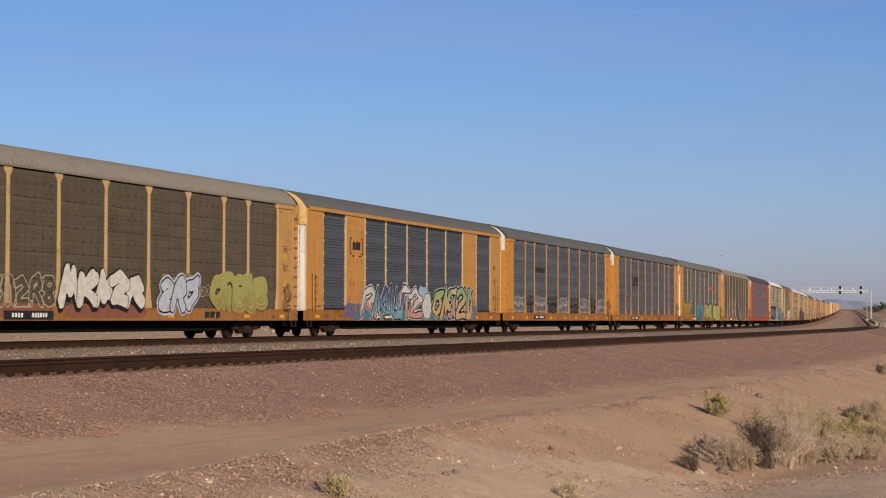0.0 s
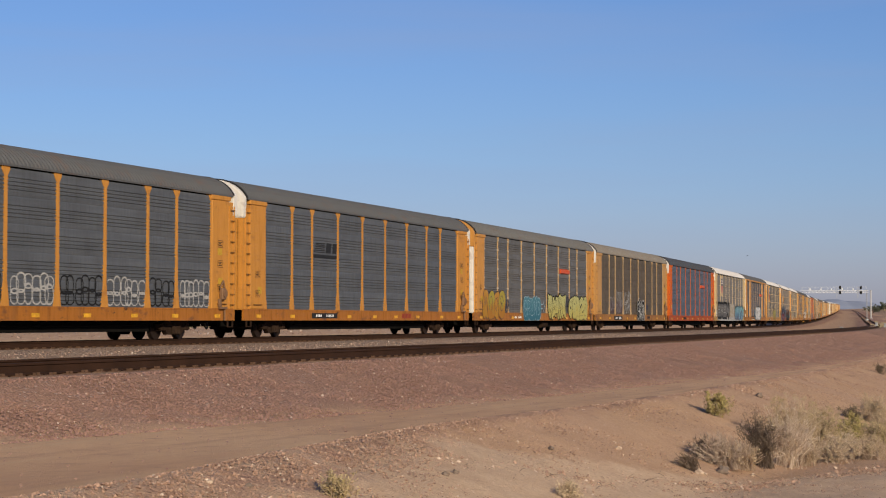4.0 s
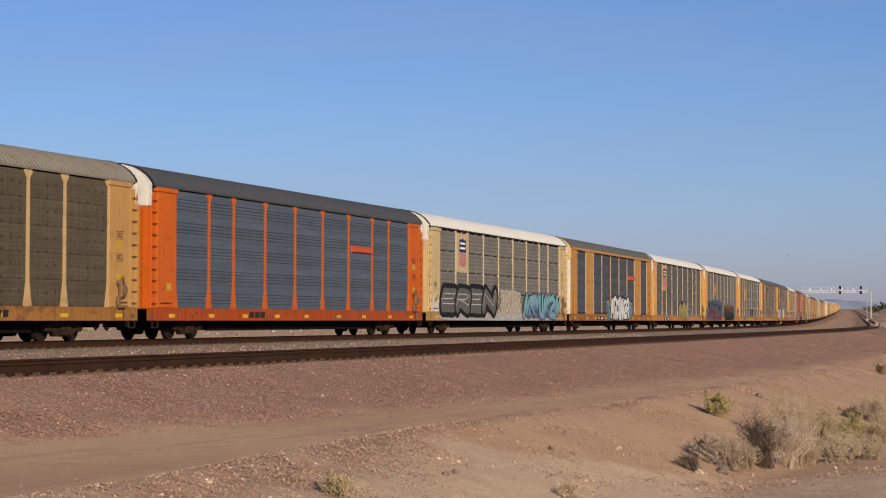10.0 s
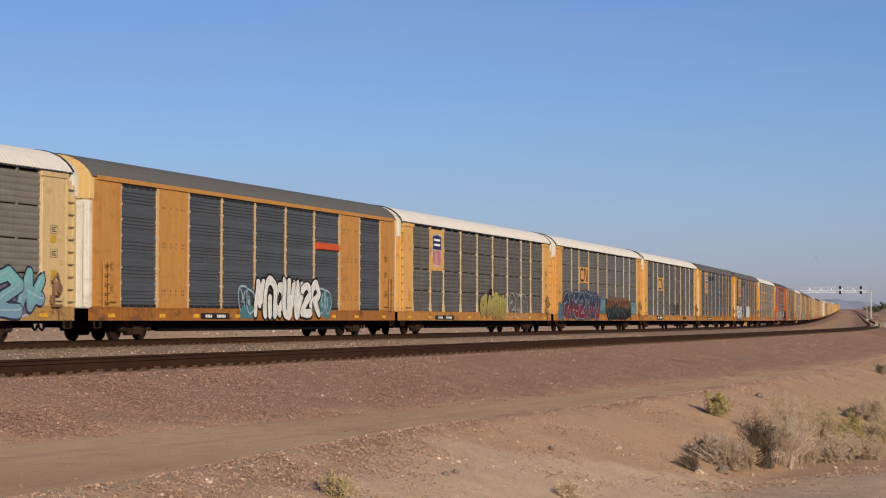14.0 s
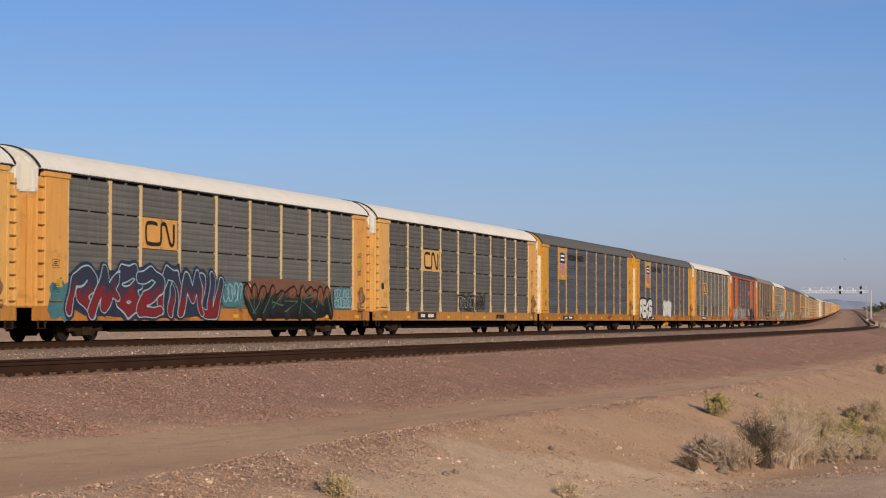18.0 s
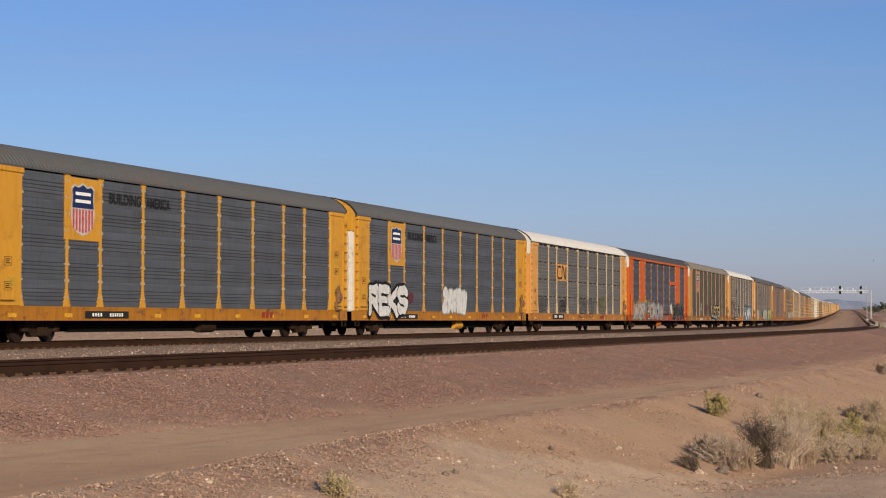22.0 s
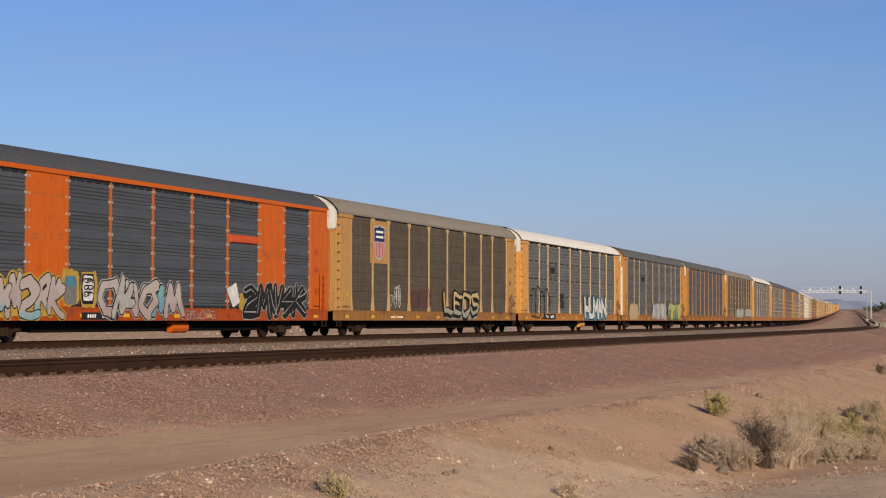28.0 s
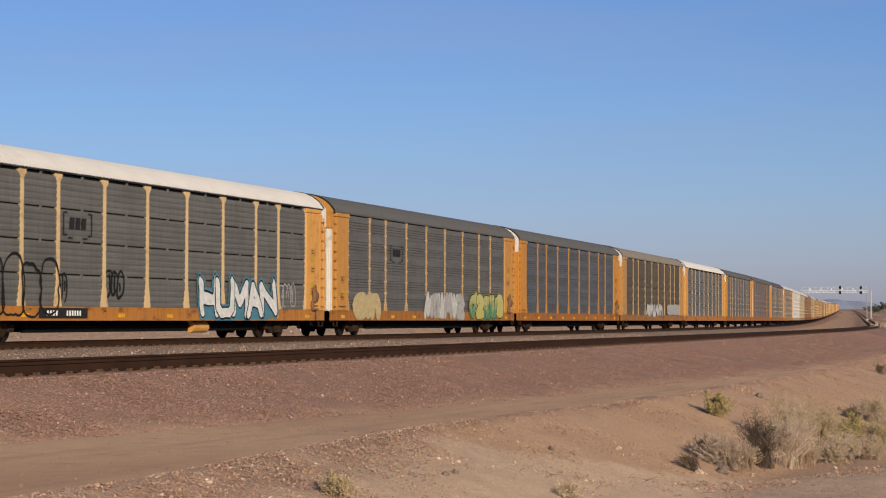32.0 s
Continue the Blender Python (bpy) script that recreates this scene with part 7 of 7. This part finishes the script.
shrub(6.68, 36.04, 0.62, 0.50, 90, 340, TWIG_DRY, LEAF_TAN, "low dry brush at the foot of a pale bush", 41, 0.1, 0.12, 0.014, 0.007)
shrub(6.79, 38.12, 1.15, 1.05, 90, 5440, TWIG_DRY, LEAF_TAN, "dry tan bush with withered leaves", 25, 0.0, 0.14, 0.0145)
shrub(7.65, 39.72, 1.10, 0.92, 80, 6460, TWIG_DRY, LEAF_OLIVE, "olive-tan desert bush among dry brush", 26, 0.0, 0.14, 0.0145)
shrub(6.43, 37.82, 0.80, 1.00, 50, 1530, TWIG_DRY, LEAF_OLIVE, "olive bush behind dry brush", 27, 0.0, 0.12, 0.0145)
shrub(8.77, 42.01, 0.72, 0.66, 60, 4600, TWIG_DRY, LEAF_GREEN, "yellow-green desert bush with dense leaves", 28, 0.0, 0.12, 0.025)
shrub(8.98, 40.43, 0.85, 0.62, 90, 6120, TWIG_DRY, LEAF_OLIVE, "broad brown-olive bush beside the lane", 29, 0.0, 0.14, 0.0145)
shrub(9.93, 43.43, 1.00, 0.70, 70, 3060, TWIG_DRY, LEAF_TAN, "broad dry bush with tan leaves", 42, 0.0, 0.14, 0.0145)
shrub(10.81, 49.13, 1.15, 0.74, 80, 4420, TWIG_DRY, LEAF_TAN, "broad dry bush on the slope", 30, 0.0, 0.14, 0.0165)
# dark bush added as the shadow left of the broad dry one
shrub(10.19, 48.53, 0.50, 0.40, 50, 1200, TWIG_DARK, LEAF_DARK, "small dark bush added for the shadow on the slope", 39, -0.2, 0.12, 0.02)
shrub(7.32, 36.91, 1.00, 0.42, 120, 1530, TWIG_DRY, LEAF_TAN, "low dry grass tuft beside the lane", 34, 0.0, 0.2, 0.016)
shrub(8.15, 37.81, 1.10, 0.45, 120, 1870, TWIG_DRY, LEAF_TAN, "low tan tuft beside the lane", 35, 0.0, 0.2, 0.016)
shrub(7.93, 38.75, 0.90, 0.50, 90, 1530, TWIG_PALE, LEAF_TAN, "pale dry grass among tan brush", 37, 0.0, 0.2, 0.016)
shrub(-1.11, 20.57, 0.40, 0.32, 50, 1870, TWIG_DRY, LEAF_OLIVE, "small olive tuft on stony bank", 31, 0.0, 0.12, 0.014)
shrub(1.65, 25.91, 0.45, 0.26, 50, 1190, TWIG_DRY, LEAF_TAN, "small tan tuft on sandy bank", 32, 0.0, 0.12, 0.014)
shrub(16.74, 74.35, 0.75, 0.42, 40, 900, TWIG_DARK, LEAF_DARK, "small dark bush on the road edge", 36, -0.2, 0.12, 0.02)


litter(160, 51)


def far_scrub(name, n, region, size, mat, label, seed):
    """Low distant scrub as clumps of small leaf tufts."""
    rnd = random.Random(seed)
    lv, lf = [], []
    for k in range(n):
        x, y = region(rnd)
        z = float(ground_z(x, y)[0][0])
        w, h = rnd.uniform(0.6, 1.3) * size, rnd.uniform(0.5, 1.1) * size * 0.8
        for j in range(46):
            a, rr = rnd.uniform(0, 6.283), rnd.uniform(0, 1) ** 0.5
            c = Vector((x + math.cos(a) * rr * w, y + math.sin(a) * rr * w, z + rnd.uniform(0, 1) * h * (1.1 - rr * 0.7)))
            u = Vector((rnd.gauss(0, 1), rnd.gauss(0, 1), rnd.gauss(0, 1))).normalized()
            v = u.orthogonal().normalized()
            sz = rnd.uniform(0.10, 0.22) * size
            q = len(lv)
            lv += [tuple(c - u * sz), tuple(c + v * sz), tuple(c + u * sz), tuple(c - v * sz)]
            lf.append((q, q + 1, q + 2, q + 3))
    ob = new(name, mesh_from(name, lv, lf, mat))
    tagged(ob, label, "scrub", kind="stuff")


SCRUB = plant_mat("scrub_leaf", (0.20, 0.16, 0.08), (0.42, 0.33, 0.19))
SCRUB_DARK = plant_mat("dark_scrub_leaf", (0.035, 0.045, 0.025), (0.09, 0.085, 0.045))


def beyond(rnd):
    s = rnd.uniform(-60, 240)
    o = -rnd.uniform(20, 70)
    x, y, _, _ = on_track(s, o)
    return float(x), float(y)


def right_far(rnd):
    s = rnd.uniform(520, 1500)
    o = rnd.uniform(32, 160)
    x, y, _, _ = on_track(s, o)
    return float(x), float(y)


far_scrub("desert_scrub", 420, beyond, 0.36, SCRUB, "low tan desert scrub beyond the train", 41)
far_scrub("desert_scrub", 260, right_far, 1.4, SCRUB, "low desert scrub beside the far track", 42)


def right_mid(rnd):
    d = rnd.uniform(230, 560)
    return rnd.uniform(0.2195, 0.245) * d, d


far_scrub("desert_scrub", 150, beyond, 0.26, SCRUB_DARK, "small dark desert bushes beyond the train", 45)
far_scrub("desert_scrub", 80, right_mid, 0.45, SCRUB, "pale desert scrub and grass beside the far curve", 43)


def tree(x, y, h, w, seed, label):
    rnd = random.Random(seed)
    z = float(ground_z(x, y)[0][0])
    root = new("tree")
    root.matrix_world = pose(x, y, z - 0.1)
    tagged(root, label, "tree")
    verts, faces, ends = [], [], []
    top = Vector((rnd.uniform(-0.3, 0.3), 0, h * 0.55))
    tube_verts([Vector((0, 0, 0)), top * 0.5, top], [0.22, 0.17, 0.10], 6, verts, faces)
    for k in range(16):
        a = rnd.uniform(0, 6.283)
        q = top * rnd.uniform(0.35, 1.0)
        e = q + Vector((math.cos(a) * w / 2 * rnd.uniform(0.4, 1), math.sin(a) * w / 2 * rnd.uniform(0.4, 1), h * rnd.uniform(0.1, 0.4)))
        tube_verts([q, q.lerp(e, 0.5) + Vector((0, 0, 0.2)), e], [0.08, 0.05, 0.02], 4, verts, faces)
        ends.append((q, e))
    ob = new("trunk", mesh_from("trunk", verts, faces, TWIG_DARK))
    ob.parent = root
    lv, lf = [], []
    for k in range(900):
        q, e = rnd.choice(ends)
        c = q.lerp(e, rnd.uniform(0.3, 1.1)) + Vector((rnd.gauss(0, 0.35), rnd.gauss(0, 0.35), rnd.gauss(0, 0.3)))
        u = Vector((rnd.gauss(0, 1), rnd.gauss(0, 1), rnd.gauss(0, 1))).normalized()
        v = u.orthogonal().normalized()
        sz = rnd.uniform(0.15, 0.35)
        n = len(lv)
        lv += [tuple(c - u * sz), tuple(c + v * sz), tuple(c + u * sz), tuple(c - v * sz)]
        lf.append((n, n + 1, n + 2, n + 3))
    co = new("crown", mesh_from("crown", lv, lf, SCRUB_DARK))
    co.parent = root


for k in range(9):
    s_, o_ = 900 + 60 * k, 34 + 9 * ((k * 5) % 7)
    tx, ty, _, _ = on_track(s_, o_)
    tree(float(tx), float(ty), 3.6 + (k % 3) * 0.7, 8.0 + (k % 4), 60 + k, "dark green desert tree far beyond the tracks")

for k, (u_, ty) in enumerate(((0.2205, 1250.0), (0.2235, 1300.0), (0.2262, 1220.0), (0.229, 1350.0), (0.232, 1280.0))):
    tree(u_ * ty, ty, 5.5 + k % 3, 13.0, 80 + k, "dark green desert tree beyond the far curve")

# signal gantry over both tracks
GALV = plain("galvanised_steel", (0.34, 0.34, 0.345), 0.5, 0.3, var=0.12)
GALV_PALE = plain("galvanised_pale", (0.62, 0.62, 0.62), 0.6, 0.0, var=0.1)
POLE_WHITE = plain("pole_white", (0.42, 0.41, 0.41), 0.5, var=0.1)
SIGNAL_BLACK = plain("signal_black", (0.012, 0.012, 0.012), 0.6, var=0.1)


def gantry(s):
    x, y, z, th = on_track(s, 4.2)
    g = new("signal_gantry")
    z = float(z)
    g.matrix_world = pose(float(x), float(y), z, 0, 0, -math.degrees(float(th)))
    tagged(g, "galvanised signal gantry spanning both railway tracks", "signal gantry")
    # local x points to the camera side across the tracks
    lo, hi, top = -8.3, 9.7, 8.25

    def mast(bm):
        tube(bm, (0, 0, -0.6), (0, 0, top + 0.2), 0.10, 14)
        tube(bm, (0, 0, -0.6), (0, 0, 0.25), 0.5, 14)
    for px in (lo, hi):
        part("mast", cached(("mast",), mast), GALV, g, loc=(px, 0, 0))

    def beam(bm):
        for b in (-0.5, 0.5):
            for zz in (top - 0.6, top):
                tube(bm, (lo - 0.5, b, zz), (hi + 0.5, b, zz), 0.055, 6)
        k = lo
        while k < hi - 0.1:
            for b in (-0.5, 0.5):
                tube(bm, (k, b, top - 0.6), (k + 1.0, b, top), 0.04, 5)
                tube(bm, (k + 1.0, b, top), (k + 1.0, b, top - 0.6), 0.04, 5)
            tube(bm, (k, -0.5, top), (k + 1.0, 0.5, top), 0.035, 5)
            k += 1.0
    part("truss_beam", cached(("truss_beam",), beam), GALV_PALE, g)

    def handrail(bm):
        k = lo
        while k < hi + 0.1:
            tube(bm, (k, -0.5, top), (k, -0.5, top + 1.0), 0.03, 5)
            k += 1.8
        tube(bm, (lo, -0.5, top + 1.0), (hi, -0.5, top + 1.0), 0.03, 5)
    part("handrail", cached(("gantry_rail",), handrail), GALV_PALE, g)
    for px in (2.3, 8.1):
        for zz in (9.15, 7.75):
            def head(bm):
                pts = [(-0.3, 0.1), (0.3, 0.1), (0.3, 0.85), (0.2, 1.05), (-0.2, 1.05), (-0.3, 0.85)]
                prism_xz(bm, pts, -0.06, 0.02)
                for q in (0.3, 0.75):
                    tube(bm, (0, -0.3, q), (0, 0.0, q), 0.17, 10)
            part("signal_head", cached(("signal_head",), head), SIGNAL_BLACK, g, "black signal head with hooded lamps", loc=(px, -0.75, zz - 0.6))
        part("signal_ladder", cached(("signal_ladder",), lambda bm: [box(bm, a - 0.03, a + 0.03, -0.03, 0.03, 6.2, 9.6) for a in (-0.2, 0.2)] + [box(bm, -0.2, 0.2, -0.02, 0.02, 6.4 + 0.35 * k, 6.44 + 0.35 * k) for k in range(9)]), GALV, g, loc=(px - 0.8, -0.6, 0))
    for k in range(5):
        part("floodlight", cached(("floodlight",), lambda bm: (box(bm, -0.2, 0.2, -0.2, 0.2, 0.2, 0.65, 0.05), tube(bm, (0, 0, 0), (0, 0, 0.3), 0.05, 6))), GALV_PALE, g, loc=(lo + 2.2 + k * 3.0, 0, top))


gantry(492)


def pole(x, y, h, r, label, mat):
    z = float(ground_z(x, y)[0][0])
    bm = bmesh.new()
    tube(bm, (0, 0, -0.3), (0, 0, h), r, 12)
    tube(bm, (0, 0, h), (0, 0, h + 0.12), r * 1.4, 12)
    box(bm, -r * 2.2, r * 2.2, -r * 2.2, r * 2.2, -0.2, 0.12, 0.02)
    me = bpy.data.meshes.new("pole")
    bm.to_mesh(me)
    bm.free()
    me.materials.append(mat)
    ob = new("pole", me)
    ob.matrix_world = pose(x, y, z)
    tagged(ob, label, "pole")


pole(153.6, 700.0, 10.0, 0.22, "white round steel pole beside the tracks", POLE_WHITE)


def relay_box(x, y, w, h, label):
    z = float(ground_z(x, y)[0][0])
    root = new("relay_cabinet")
    root.matrix_world = pose(x, y, z, 0, 0, -20)
    tagged(root, label, "cabinet")
    part("body", cached(("relay_body", w, h), lambda bm: box(bm, -w / 2, w / 2, -0.2, 0.2, 0.15, h, 0.03)), GALV, root)
    part("base", cached(("relay_base", w), lambda bm: box(bm, -w / 2 - 0.05, w / 2 + 0.05, -0.24, 0.24, -0.1, 0.15)), GALV, root)
    part("door", cached(("relay_door", w, h), lambda bm: box(bm, -w / 2 + 0.08, w / 2 - 0.08, -0.23, -0.2, 0.2, h - 0.06, 0.01)), GALV, root)
    part("cap", cached(("relay_cap", w, h), lambda bm: box(bm, -w / 2 - 0.06, w / 2 + 0.06, -0.25, 0.25, h, h + 0.05, 0.02)), GALV, root)


relay_box(56.0, 252.0, 0.32, 0.6, "small white trackside relay cabinet")
relay_box(58.5, 258.0, 0.3, 0.45, "low white trackside cabinet")
relay_box(49.6, 243.0, 0.35, 0.3, "low pale trackside box between the tracks")


# mountains on the skyline, the haze before them put into their base colour
def mountains(y, x0, x1, h, seed, name, col, label):
    m, nt, b = nodes(name)
    geo = nt.nodes.new("ShaderNodeNewGeometry")
    n = noise_tex(nt, geo.outputs["Position"], 0.006, 6, 0.6)
    c = mix(nt, ramp(nt, n, 0.3, 0.7), tuple(q * 0.85 for q in col), tuple(q * 1.15 for q in col))
    nt.links.new(c, b.inputs["Base Color"])
    b.inputs["Roughness"].default_value = 1.0
    b.inputs["Specular IOR Level"].default_value = 0.0
    nx, ny = 140, 14
    verts, faces = [], []
    for j in range(ny):
        v = j / (ny - 1)
        for i in range(nx):
            u = i / (nx - 1)
            x = x0 + (x1 - x0) * u
            ridge = h * (0.45 + 0.55 * noise.fractal(Vector((x * 0.004, seed, 0)), 1.0, 2.0, 5) + 0.25) * math.sin(math.pi * min(max(u, 0.0), 1.0)) ** 0.5
            z = max(ridge, 0) * (1 - abs(2 * v - 1) ** 1.3) + noise.noise(Vector((x * 0.02, v * 6, seed))) * h * 0.06
            verts.append((x, y + (v - 0.5) * 300, CAM_Z - 8 + z + 2))
    for j in range(ny - 1):
        for i in range(nx - 1):
            faces.append((j * nx + i, j * nx + i + 1, (j + 1) * nx + i + 1, (j + 1) * nx + i))
    ob = new("mountains", mesh_from("mountains", verts, faces, m, True))
    tagged(ob, label, "mountains", kind="structure")


mountains(4300, 760, 1010, 30, 3, "hazy_mountain", (0.27, 0.30, 0.38), "hazy blue desert mountains on the horizon")
mountains(4500, -2200, 1500, 16, 9, "hazy_mountain_low", (0.27, 0.29, 0.36), "low hazy desert hills on the horizon")

# a bird far off over the train
BIRD = plain("bird_dark", (0.02, 0.02, 0.02), 0.8, var=0.1)
bird = new("bird")
tagged(bird, "small dark bird gliding far off in the sky", "bird")


def bird_body(bm):
    bmesh.ops.create_uvsphere(bm, u_segments=10, v_segments=8, radius=0.08)
    bmesh.ops.scale(bm, vec=(2.4, 1, 0.9), verts=bm.verts)
    prism_xz(bm, [(-0.18, 0.0), (-0.34, 0.04), (-0.34, -0.02)], -0.05, 0.05)


part("body", cached(("bird_body",), bird_body), BIRD, bird)
for sy in (-1, 1):
    part("wing", cached(("bird_wing", sy), lambda bm, s=sy: (bmesh.ops.create_cube(bm, size=1.0), bmesh.ops.scale(bm, vec=(0.16, 0.40, 0.03), verts=bm.verts), bmesh.ops.translate(bm, vec=(0, s * 0.24, 0.04), verts=bm.verts))), BIRD, bird, rot=(0.25 * sy, 0, 0))


def bird_rows():
    f = 784 / math.tan(radians(LENS / 2))
    d = 620.0
    rows = []
    for t, px, py in ((0, 1277, 453), (9, 1383, 453), (13, 1432, 455), (19, 1508, 460), (32, 1672, 468)):
        rows.append((float(t), pose((px - 784) / f * d, d, CAM_Z + (546.1 - py) / f * d)))
    return rows



motions()
